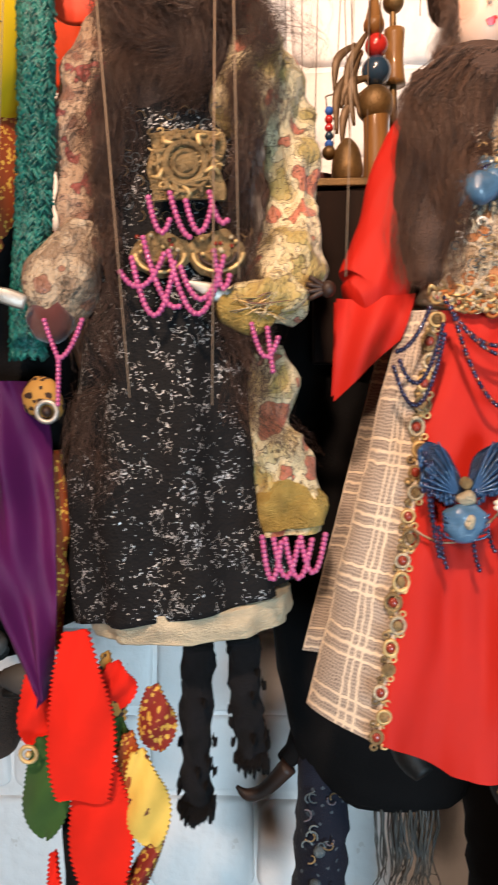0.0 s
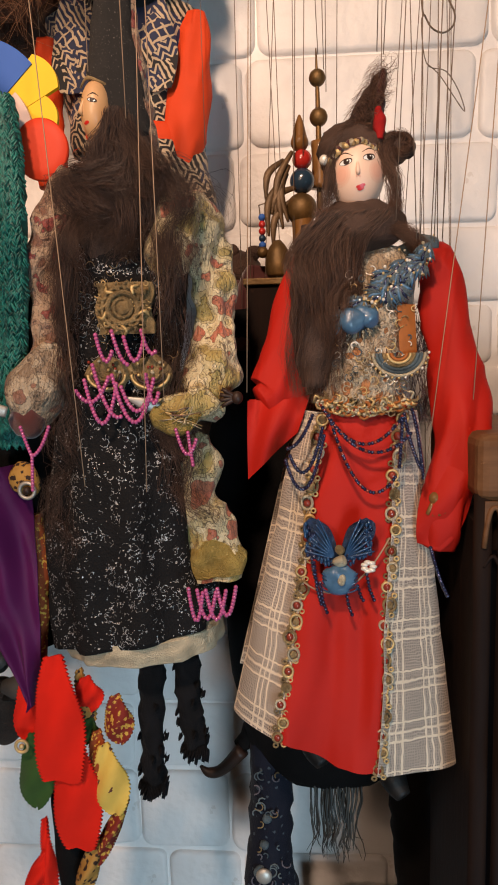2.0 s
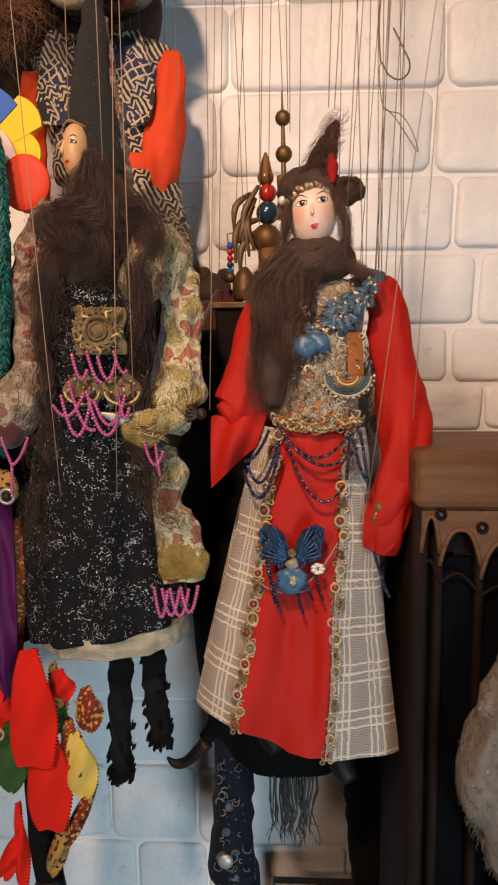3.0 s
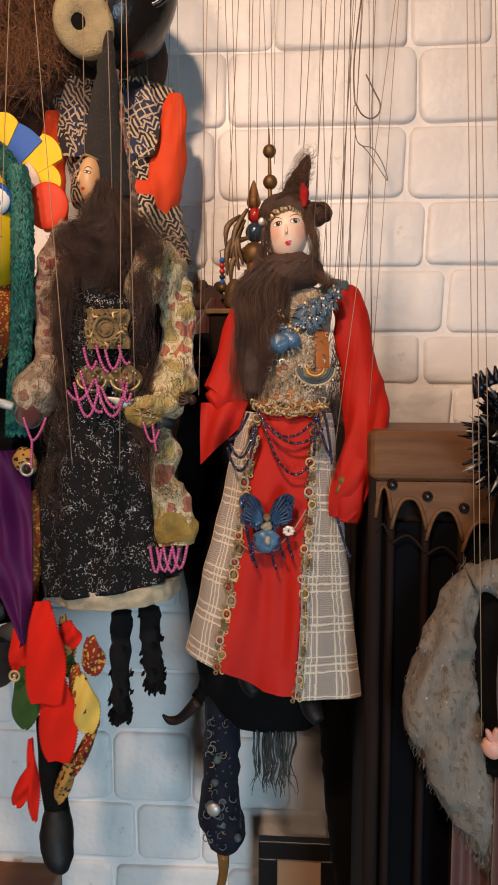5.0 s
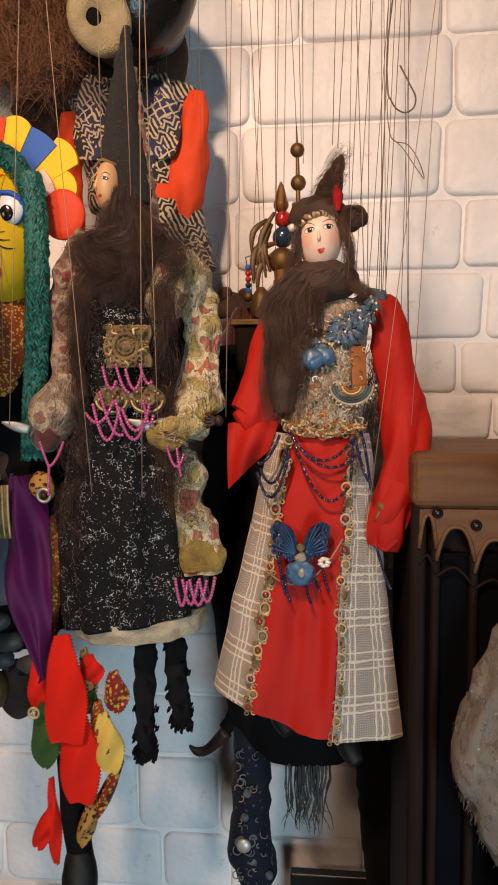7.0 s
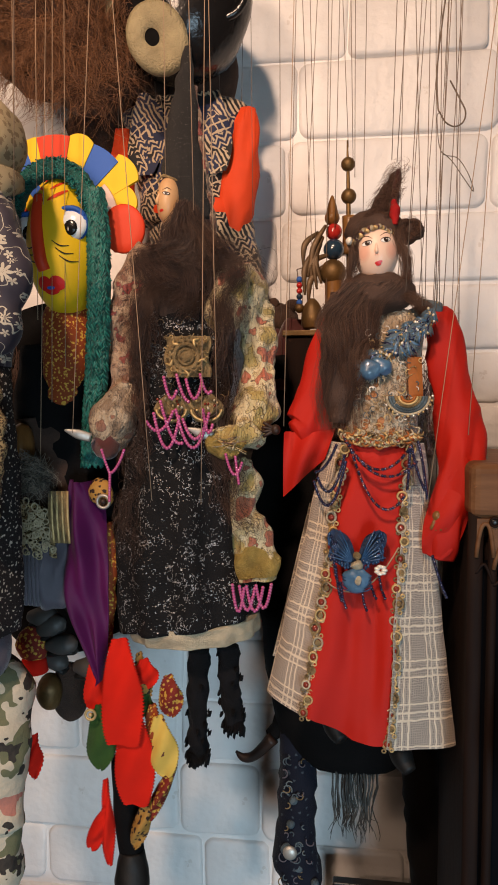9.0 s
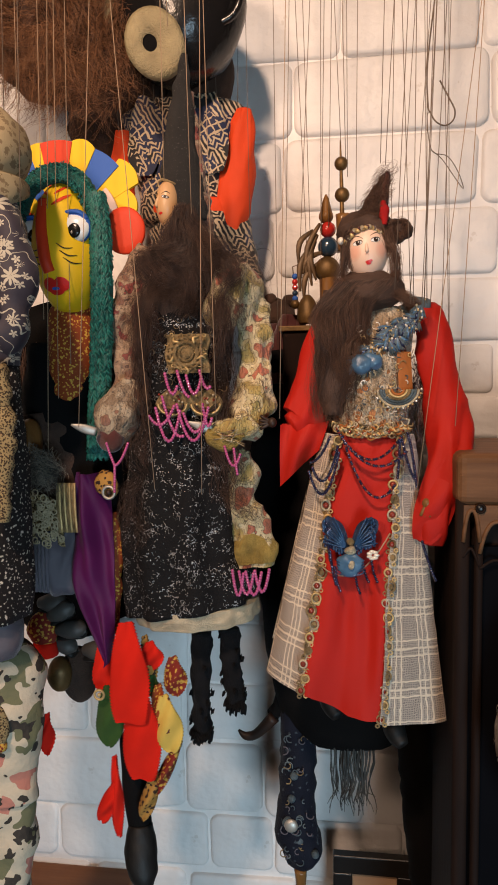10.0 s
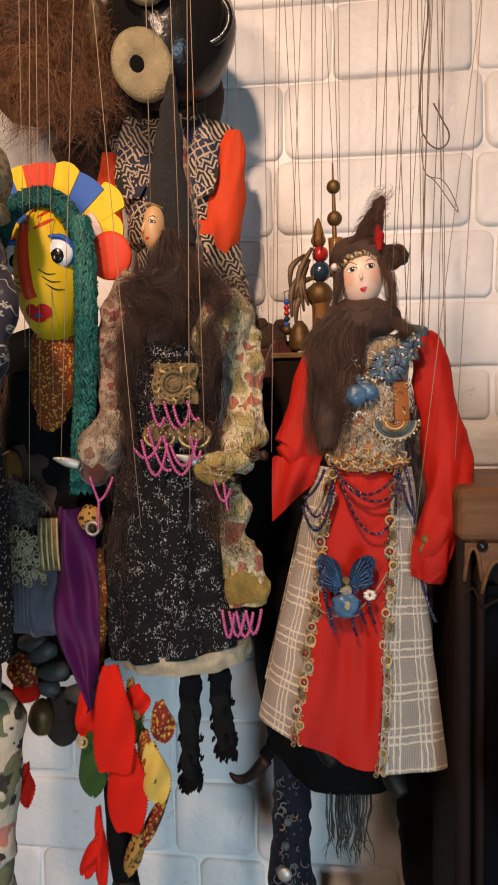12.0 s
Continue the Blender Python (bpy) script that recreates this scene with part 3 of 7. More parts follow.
WALL = 0.6
wall = slab("wall_north", (-2.2, WALL + 0.004, 0.0), (2.2, WALL + 0.2, 3.2), "wall")
tagged(wall, "whitewashed brick wall with thick uneven paint", "wall")
tagged(slab("wall_west", (-2.4, -2.6, 0.0), (-2.2, WALL + 0.2, 3.2), "plaster"), "plain brown plastered wall", "wall")
tagged(slab("wall_east", (2.2, -2.6, 0.0), (2.4, WALL + 0.2, 3.2), "plaster"), "plain brown plastered wall", "wall")
south = Body()
south.box((-2.2, -2.0, 0.0), (0.35, -1.8, 3.2), "plaster")
south.box((1.15, -2.0, 0.0), (2.2, -1.8, 3.2), "plaster")
south.box((0.35, -2.0, 0.0), (1.15, -1.8, 0.4), "plaster")
south.box((0.35, -2.0, 1.3), (1.15, -1.8, 3.2), "plaster")
tagged(south.link("wall_south", smooth=False), "plain brown plastered wall with a low window opening", "wall", kind="structure")
tagged(slab("floor", (-2.4, -2.6, -0.1), (2.4, WALL + 0.2, 0.0), "floorboards"), "brown wooden floor", "floor")
tagged(slab("ceiling", (-2.4, -2.6, 3.2), (2.4, WALL + 0.2, 3.3), "plaster"), "plain brown ceiling", "ceiling")


# ---- the red-robed marionette ----
YA = 0.275


def on_front(c, r, dx, dz, lift=0.0):
    """A place on the front of an egg-shaped head, dx and dz as shares of its radii."""
    return (c[0] + r[0] * dx, c[1] - r[1] * math.sqrt(max(0.02, 1 - dx * dx - dz * dz)) - lift, c[2] + r[2] * dz)


def spot(b, c, r, dx, dz, rx, rz, key, lift=0.0002, tilt=0.0, n=16):
    """A patch of paint that follows the front of an egg-shaped head; rx and rz in metres."""
    rows = []
    for k in (0.02, 0.5, 1.0):
        row = []
        for j in range(n):
            t = 2 * math.pi * j / n
            u, v = rx / r[0] * k * math.cos(t), rz / r[2] * k * math.sin(t)
            row.append(on_front(c, r, dx + u, dz + v + tilt * u, lift))
        rows.append(row)
    b.grid(rows, lambda i, j: (j * 0.001, i * 0.001), key, True, True)


def red_marionette():
    b = Body()
    # skirt: two plaid sides, red middle
    top = [(-1.0, 0.026, 1.542), (-0.62, 0.038, 1.541), (-0.45, 0.044, 1.541), (0.5, 0.091, 1.541), (0.66, 0.096, 1.541), (1.0, 0.108, 1.540)]
    low = [(-1.0, -0.027, 1.316), (-0.62, 0.003, 1.312), (-0.45, 0.014, 1.311), (0.1, 0.048, 1.293), (0.5, 0.073, 1.290), (0.66, 0.081, 1.284), (1.0, 0.139, 1.275)]

    def edge(rows, s):
        for a, c in zip(rows, rows[1:]):
            if s <= c[0] + 1e-9:
                t = (s - a[0]) / (c[0] - a[0])
                return np.array((a[1] + (c[1] - a[1]) * t, a[2] + (c[2] - a[2]) * t))
        return np.array(rows[-1][1:])

    def skirt(s0, s1, out, pleat):
        def fn(u, v):
            s = s0 + (s1 - s0) * u
            q = edge(top, s) + (edge(low, s) - edge(top, s)) * v
            deep = (0.026 + 0.022 * v) * math.sqrt(max(0.0, 1 - s * s * 0.97))
            ply = pleat * v * (math.sin(s * 7 + 0.6 + v) + 0.9 * noise.noise(Vector((s * 4 - v, v * 1.5, 4.2)))) + 0.0016 * noise.noise(Vector((s * 5, v * 6, 1.3)))
            return (q[0] + 0.002 * noise.noise(Vector((v * 7, s, 0))), YA - deep - out + ply, q[1])
        return fn

    b.sheet(skirt(-1.0, -0.5, 0.0, 0.0022), 22, 40, "plaid")
    b.sheet(skirt(0.55, 1.0, 0.0, 0.0055), 30, 40, "plaid")
    b.sheet(skirt(-0.52, 0.58, -0.004, 0.0065), 44, 40, "red")
    b.sheet(lambda u, v: (lambda q: (q[0], YA + 0.03 + 0.02 * v, q[1] + 0.01))(edge(top, 2 * u - 1) + (edge(low, 2 * u - 1) - edge(top, 2 * u - 1)) * v), 14, 10, "plaid")
    # looped gold braid with dark red stones
    for s in (-0.53, 0.59):
        f = skirt(s, s, 0.0, 0.003)
        for i in range(20):
            v = 0.02 + 0.96 * i / 19
            c = f(0, v)
            c = (c[0] + 0.0012 * (-1) ** i + jit(0.0008), c[1] - 0.001, c[2] + jit(0.001))
            b.ring(c, 0.0036 + jit(0.0007), 0.0010, ("gold", "filigree", "hem")[i % 3], 12, 5, 1.1 + jit(0.15))
            b.ball((c[0], c[1] - 0.0003, c[2]), (0.0026, 0.0016, 0.0028), "gem_red" if i % 2 else "filigree", 8, 6)
            g = f(0, v + 0.024)
            for sx in (-1, 1):
                b.ring((g[0] + sx * 0.0030 + jit(0.0010), g[1] - 0.0005, g[2] + jit(0.0012)), 0.0016, 0.0007, "gold" if sx > 0 else "filigree", 8, 5)
            for k in range(3 if i < 19 else 0):
                b.ball((g[0] + jit(0.0035), g[1], g[2] + jit(0.004)), 0.0012, "gold", 6, 4)
    # bodice
    b.tube([(x, YA, z, a, c) for (x, z), a, c in (((0.081, 1.653), 0.020, 0.014), ((0.080, 1.638), 0.027, 0.021), ((0.077, 1.606), 0.028, 0.025), ((0.074, 1.573), 0.029, 0.025), ((0.069, 1.541), 0.036, 0.027))],
           "bodice", 24, 6, crumple=0.002, freq=90)
    # corded embroidery: small curls in cream, gold and grey
    for i in range(150):
        u, v = rnd.random(), rnd.random()
        x, z = edge([(0, 0.048, 1.540), (1, 0.098, 1.540)], u)
        x, z = x + 0.006 * v, z + v * 0.095
        y0 = YA - 0.0235 - 0.005 * math.sin(u * 3.14)
        a0, turn, big = rnd.uniform(0, 6.28), rnd.choice((-1, 1)), rnd.uniform(0.0018, 0.0042)
        pts = [(x + big * (1 - 0.09 * k) * math.cos(a0 + turn * k * 0.75), y0 - 0.0003 * k, z + big * (1 - 0.09 * k) * math.sin(a0 + turn * k * 0.75), 0.00042) for k in range(7)]
        b.tube(pts, ("hem", "bodice", "pearl", "bodice", "teal", "filigree", "gold", "hem")[i % 8], 5, 2)
    # orange panel with a beaded fan
    b.sheet(lambda u, v: (0.091 + 0.012 * u + 0.002 * v, YA - 0.0262 + 0.004 * u * u, 1.612 - 0.034 * v), 8, 10, "orange_silk", 0.001)
    for k, key in enumerate(("orange_silk", "gold", "filigree", "teal", "teal", "hem")):
        rr = 0.0045 + 0.0021 * k
        b.tube([(0.092 + rr * 1.15 * math.cos(a), YA - 0.029, 1.580 - rr * math.sin(a), 0.0012) for a in (math.pi * q / 10 for q in range(11))], key, 6, 2)
    for q in range(15):
        a = math.pi * q / 14
        b.ball((0.092 + 0.0195 * math.cos(a), YA - 0.029, 1.580 - 0.0165 * math.sin(a)), 0.0011, "pearl" if q % 3 == 0 else "gold", 6, 4)
    # slate-blue embroidered sash: overlapping fans of cord over the shoulder
    for i in range(19):
        t = i / 18
        x, z = edge([(0, 0.112, 1.647), (0.4, 0.091, 1.634), (1, 0.064, 1.602)], t)
        x, z, a0 = x + jit(0.006), z + jit(0.007), rnd.uniform(2.6, 5.4)
        for k in range(9):
            a = a0 + (k - 4) * 0.17
            l = 0.0150 - 0.0008 * abs(k - 4)
            b.tube([(x, YA - 0.027 - 0.0001 * i, z, 0.0006), (x + 0.6 * l * math.cos(a), YA - 0.0300, z + 0.6 * l * math.sin(a), 0.00125), (x + l * math.cos(a + 0.12), YA - 0.0275, z + l * math.sin(a + 0.12), 0.0004)], ("teal", "teal", "stone", "teal", "navy_bead")[(i + k) % 5], 5, 3)
        for k in range(4):
            b.ball((x + jit(0.006), YA - 0.030, z + jit(0.006)), rnd.uniform(0.0007, 0.0014), ("hem", "pearl", "gold", "filigree")[k], 6, 4)
    x, z = 0.065, 1.603
    b.ball((x - 0.004, YA - 0.031, z - 0.001), (0.0085, 0.006, 0.0080), "stone", 16, 11, 0.0025, 130)
    b.ball((x + 0.005, YA - 0.030, z + 0.001), (0.0085, 0.0055, 0.0070), "stone", 16, 11, 0.0025, 150)
    for k in range(16):
        a = math.pi * (1.05 + 0.9 * k / 15)
        b.tube([(x + 0.010 * math.cos(a), YA - 0.030, z + 0.008 * math.sin(a), 0.0009), (x + 0.0145 * math.cos(a), YA - 0.028, z + 0.0125 * math.sin(a), 0.0004)], "hem" if k % 2 else "teal", 5, 3)
    for i in range(17):
        t = i / 16
        x, z = edge([(0, 0.040, 1.547), (0.5, 0.069, 1.540), (1, 0.100, 1.546)], t)
        b.ring((x, YA - 0.028, z + jit(0.0015)), 0.0030 + jit(0.0006), 0.0011, ("gold", "filigree", "orange_silk")[i % 3], 8, 5)
        b.ball((x, YA - 0.029, z + jit(0.001)), 0.0016, ("gem_red", "gold", "hem")[i % 3], 6, 4)
        for k in range(4):
            a = rnd.uniform(0, 6.28)
            b.tube([(x, YA - 0.028, z + 0.003, 0.0008), (x + 0.004 * math.cos(a), YA - 0.030, z + 0.004 + 0.004 * math.sin(a), 0.0010), (x + 0.005 * math.cos(a + 0.8), YA - 0.028, z + 0.003 + 0.006 * math.sin(a + 0.8), 0.0005)], ("gold", "hem", "orange_silk", "filigree")[k], 5, 3)
    # sleeves
    b.tube([(x, YA + d, z, r, r * 0.75) for (x, z), r, d in (((0.031, 1.653), 0.006, 0.0), ((0.025, 1.627), 0.013, 0.0), ((0.018, 1.586), 0.017, 0.0), ((0.009, 1.555), 0.019, -0.004), ((-0.001, 1.547), 0.012, -0.008))], "red", 40, 9, crumple=0.002, freq=26, ridge=0.0035)
    hem = [(-0.011, 1.549), (0.010, 1.549), (0.033, 1.552)], [(-0.012, 1.492), (0.005, 1.509), (0.024, 1.526)]
    def flap(u, v):
        i = min(int(u * 2), 1)
        w = u * 2 - i
        t = np.array(hem[0][i]) * (1 - w) + np.array(hem[0][i + 1]) * w
        l = np.array(hem[1][i]) * (1 - w) + np.array(hem[1][i + 1]) * w
        q = t + (l - t) * v
        return (q[0], YA - 0.012 + 0.004 * math.sin(u * 8 + v * 2) - 0.006 * math.sin(v * 3.2), q[1])
    b.sheet(flap, 16, 14, "red")
    b.sheet(lambda u, v: (lambda q: (q[0], q[1] + 0.016, q[2]))(flap(u, v * 0.95)), 12, 8, "red")
    b.tube([(x, YA + d, z, r, r * 0.75) for (x, z), r, d in (((0.106, 1.646), 0.010, 0.0), ((0.119, 1.640), 0.015, 0.0), ((0.128, 1.601), 0.0165, 0.0), ((0.136, 1.558), 0.019, -0.002), ((0.140, 1.528), 0.020, -0.008), ((0.132, 1.499), 0.018, -0.014), ((0.125, 1.468), 0.017, -0.016), ((0.120, 1.444), 0.011, -0.014))], "red", 44, 9, crumple=0.002, freq=24, ridge=0.0040)
    b.leaf((0.143, 1.528), (0.114, 1.446), 0.017, "red", YA - 0.022, bow=0.008, bottom=0.5)
    # shoulder roll and small hands
    b.tube([(x, YA - 0.004, z, r) for (x, z), r in (((0.096, 1.646), 0.007), ((0.109, 1.652), 0.008), ((0.121, 1.652), 0.005))], "teal", 10, 4, crumple=0.003, freq=120)
    for (x, z), s in (((-0.017, 1.552), -1), ((0.117, 1.481), -1)):
        key = "dark_paint" if x < 0.05 else "turned"
        b.ball((x, YA - 0.026, z), (0.0042, 0.004, 0.0046), key, 10, 7)
        for k in range(4):
            a = -0.5 + 0.35 * k + (1.6 if x > 0.05 else 0)
            b.tube([(x, YA - 0.026, z, 0.002), (x - 0.012 * math.cos(a), YA - 0.028, z + 0.012 * math.sin(a) * (-1 if x > 0.05 else 1), 0.0013)], key, 6, 3)
    # head
    c, r = (0.0665, YA - 0.006, 1.7005), (0.0182, 0.018, 0.0245)
    b.ball(c, r, "porcelain", 32, 24)
    for dx, dz in ((-0.62, -0.12), (0.66, -0.04)):
        spot(b, c, r, dx, dz, 0.0056, 0.0074, "rose_a", 0.0001)
        spot(b, c, r, dx, dz, 0.0042, 0.0058, "rose_b", 0.00016)
        spot(b, c, r, dx, dz, 0.0028, 0.0042, "rose_c", 0.00022)
    for dx, dz, s in ((-0.47, 0.20, -1), (0.36, 0.30, 1)):
        spot(b, c, r, dx, dz, 0.0042, 0.0023, "dark_paint", 0.0002, 0.12)
        spot(b, c, r, dx - 0.01, dz - 0.012, 0.0037, 0.0017, "white_paint", 0.0003, 0.12)
        spot(b, c, r, dx + 0.02, dz, 0.0020, 0.0020, "dark_paint", 0.0004)
        spot(b, c, r, dx + 0.05, dz + 0.03, 0.0005, 0.0005, "white_paint", 0.0005)
        b.tube([on_front(c, r, dx + t, dz + h, -0.0001) + (w,) for t, h, w in ((-0.24 * s, 0.14, 0.00025), (0.02 * s, 0.25, 0.00045), (0.26 * s, 0.20, 0.0002))], "dark_paint", 5, 4)
        spot(b, c, r, 0.06 + 0.06 * s, -0.44 + 0.015 * s, 0.0020, 0.0010, "lip", 0.0003, 0.12)
    spot(b, c, r, 0.06, -0.50, 0.0022, 0.0013, "lip", 0.0004, 0.12)
    b.tube([on_front(c, r, -0.06, 0.24, -0.0014) + (0.0009,), on_front(c, r, -0.05, -0.06, 0.0006) + (0.0015,), on_front(c, r, -0.04, -0.15, -0.0008) + (0.0011,)], "porcelain", 12, 6)
    for dx in (-0.10, 0.01):
        spot(b, c, r, dx, -0.20, 0.0005, 0.0004, "blush", 0.0004)
    # fur cap with an upright ear and a side bun
    b.ball((0.066, YA + 0.006, 1.719), (0.0255, 0.022, 0.021), "ruff_core", 22, 14, 0.004, 110)
    b.tube([(x, YA + 0.002, z, rr, rr * 0.6) for (x, z), rr in (((0.070, 1.727), 0.015), ((0.0745, 1.745), 0.0100), ((0.080, 1.760), 0.0065), ((0.084, 1.770), 0.0025))], "ruff_core", 14, 6, crumple=0.003, freq=120)
    b.tube([(x, YA - 0.006, z, rr, 0.003) for (x, z), rr in (((0.084, 1.768), 0.0012), ((0.0825, 1.757), 0.0030), ((0.0805, 1.745), 0.0036), ((0.080, 1.736), 0.0018))], "maroon", 10, 5, crumple=0.002, freq=180)
    b.tube([(x, YA - 0.010, z, rr, 0.004) for (x, z), rr in (((0.0800, 1.742), 0.0012), ((0.0805, 1.735), 0.0046), ((0.081, 1.729), 0.0050), ((0.0815, 1.722), 0.0018))], "lip_felt", 14, 6, crumple=0.002, freq=150)
    x, z = 0.093, 1.719
    b.ball((x, YA, z), (0.0135, 0.011, 0.0100), "ruff_core", 16, 12, 0.003, 150)
    for i in range(26):
        t = i / 25
        x, z = edge([(0, 0.047, 1.707), (0.3, 0.056, 1.7165), (0.6, 0.068, 1.7185), (1, 0.080, 1.715)], t)
        b.ball((x, YA - 0.021 + 0.012 * abs(t - 0.45), z + jit(0.001)), (0.0024, 0.002, 0.0022), ("filigree", "gold", "maroon", "hem")[i % 4], 7, 5, 0.001, 300)
    x, z = 0.044, 1.709
    b.ball((x, YA - 0.015, z), 0.0035, "pearl", 10, 7)
    # hair: a thick ruff below the chin and a long fall down one side
    x, z = 0.068, 1.667
    b.ball((x, YA - 0.008, z - 0.002), (0.031, 0.024, 0.019), "ruff_core", 18, 12, 0.004, 90)
    b.tube([(x, YA - 0.012, z, rr, 0.014) for (x, z), rr in (((0.050, 1.662), 0.022), ((0.041, 1.627), 0.020), ((0.037, 1.591), 0.017), ((0.035, 1.558), 0.008))], "ruff_core", 14, 5, crumple=0.003, freq=90)
    def line(pts, spread, y):
        o = jit(1)
        return [(x + o * s + jit(0.003), y + jit(0.004), z + jit(0.003)) for ((x, z), s) in zip(pts, spread)]
    for i in range(1000):
        b.strand(line([(0.064, 1.671), (0.047, 1.652), (0.041, 1.615), (rnd.choice([(0.040, 1.576), (0.034, 1.554), (0.045, 1.596)]))], (0.022, 0.023, 0.021, 0.016), YA - 0.026), 0.00018, "ruff", 4, 3, 0.011)
    for i in range(800):
        h = rnd.random()
        b.strand(line([(0.041, 1.664), (0.064, 1.663), (0.093, 1.663), (0.110, 1.649)] if h < 0.5 else [(0.045, 1.674), (0.064, 1.656), (0.083, 1.658), (0.093, 1.677)], (0.006, 0.004, 0.006, 0.004), YA - 0.024 + 0.01 * rnd.random()), 0.00018, "ruff", 4, 3, 0.008)
    for i in range(420):
        s = rnd.random() < 0.5
        b.strand(line([(0.052, 1.715), (0.045, 1.698), (0.047, 1.672)] if s else [(0.082, 1.715), (0.090, 1.694), (0.092, 1.660)], (0.003, 0.004, 0.008), YA - 0.016), 0.00018, "ruff", 4, 3, 0.008)
    for i in range(900):
        x, z = 0.093, 1.719
        if i % 2:
            x, z = edge([(0, 0.060, 1.722), (0.5, 0.0745, 1.745), (1, 0.084, 1.768)], rnd.random())
        a = rnd.uniform(0, 6.3)
        b.strand([(x + jit(0.006), YA - 0.007, z + jit(0.006)), (x + 0.008 * math.cos(a), YA - 0.012 + jit(0.004), z + 0.007 * math.sin(a)), (x + 0.012 * math.cos(a + 0.7), YA - 0.006 + jit(0.008), z + 0.010 * math.sin(a + 0.7))], 0.00016, "ruff", 3, 3, 0.004)
    for i in range(160):
        x, z = 0.117, 1.576
        o = jit(0.010)
        h = rnd.uniform(-0.03, 0.04)
        b.strand([(x + o, YA + 0.012 + jit(0.004), z + h), (x + o + jit(0.006), YA + 0.006, z + h - 0.012), (x + o + jit(0.010), YA + 0.008, z + h - 0.024)], 0.0004, "maroon" if i % 3 else "ruff", 3, 3, 0.006)
    # dark shoes under the hem
    for (x, z) in ((0.030, 1.280), (0.089, 1.256)):
        b.tube([(x, YA, z + 0.07, 0.009), (x, YA, z + 0.02, 0.009), (x + 0.004, YA - 0.006, z + 0.006, 0.010), (x + 0.010, YA - 0.014, z - 0.002, 0.006)], "leather", 12, 5)
    return tagged(b.link("marionette"), "string marionette in red robe with plaid skirt and fur ruff", "marionette", "hanging marionettes")


hang[0] = FRONT_ROW
red_marionette()
garland("strands of dark iridescent beads swagged across a red skirt", [((0.041, 0.236, 1.545), (0.094, 0.236, 1.540), 0.022), ((0.042, 0.236, 1.543), (0.099, 0.236, 1.528), 0.020), ((0.045, 0.236, 1.540), (0.089, 0.236, 1.499), 0.028)], 0.0016, "navy_bead", "gem_red")
garland("loops of dark beads hanging over a plaid skirt side", [((0.034, 0.236, 1.540), (0.016, 0.236, 1.518), 0.006), ((0.019, 0.236, 1.513), (0.041, 0.236, 1.533), 0.020), ((0.016, 0.236, 1.510), (0.042, 0.236, 1.528), 0.028), ((0.094, 0.236, 1.540), (0.105, 0.236, 1.504), 0.004), ((0.099, 0.236, 1.543), (0.107, 0.236, 1.497), -0.006), ((0.093, 0.236, 1.538), (0.091, 0.236, 1.504), 0.003), ((0.112, 0.236, 1.450), (0.124, 0.236, 1.416), 0.003)], 0.0017, "navy_bead")


cord = Body()
cord.tube([(*q, 0.0006) for q in drape((0.027, 0.236, 1.426), (0.085, 0.236, 1.457), 0.020, 14)], "string", 6, 1)
tagged(cord.link("cord"), "thin pinkish cord looped across a red skirt", "cord")


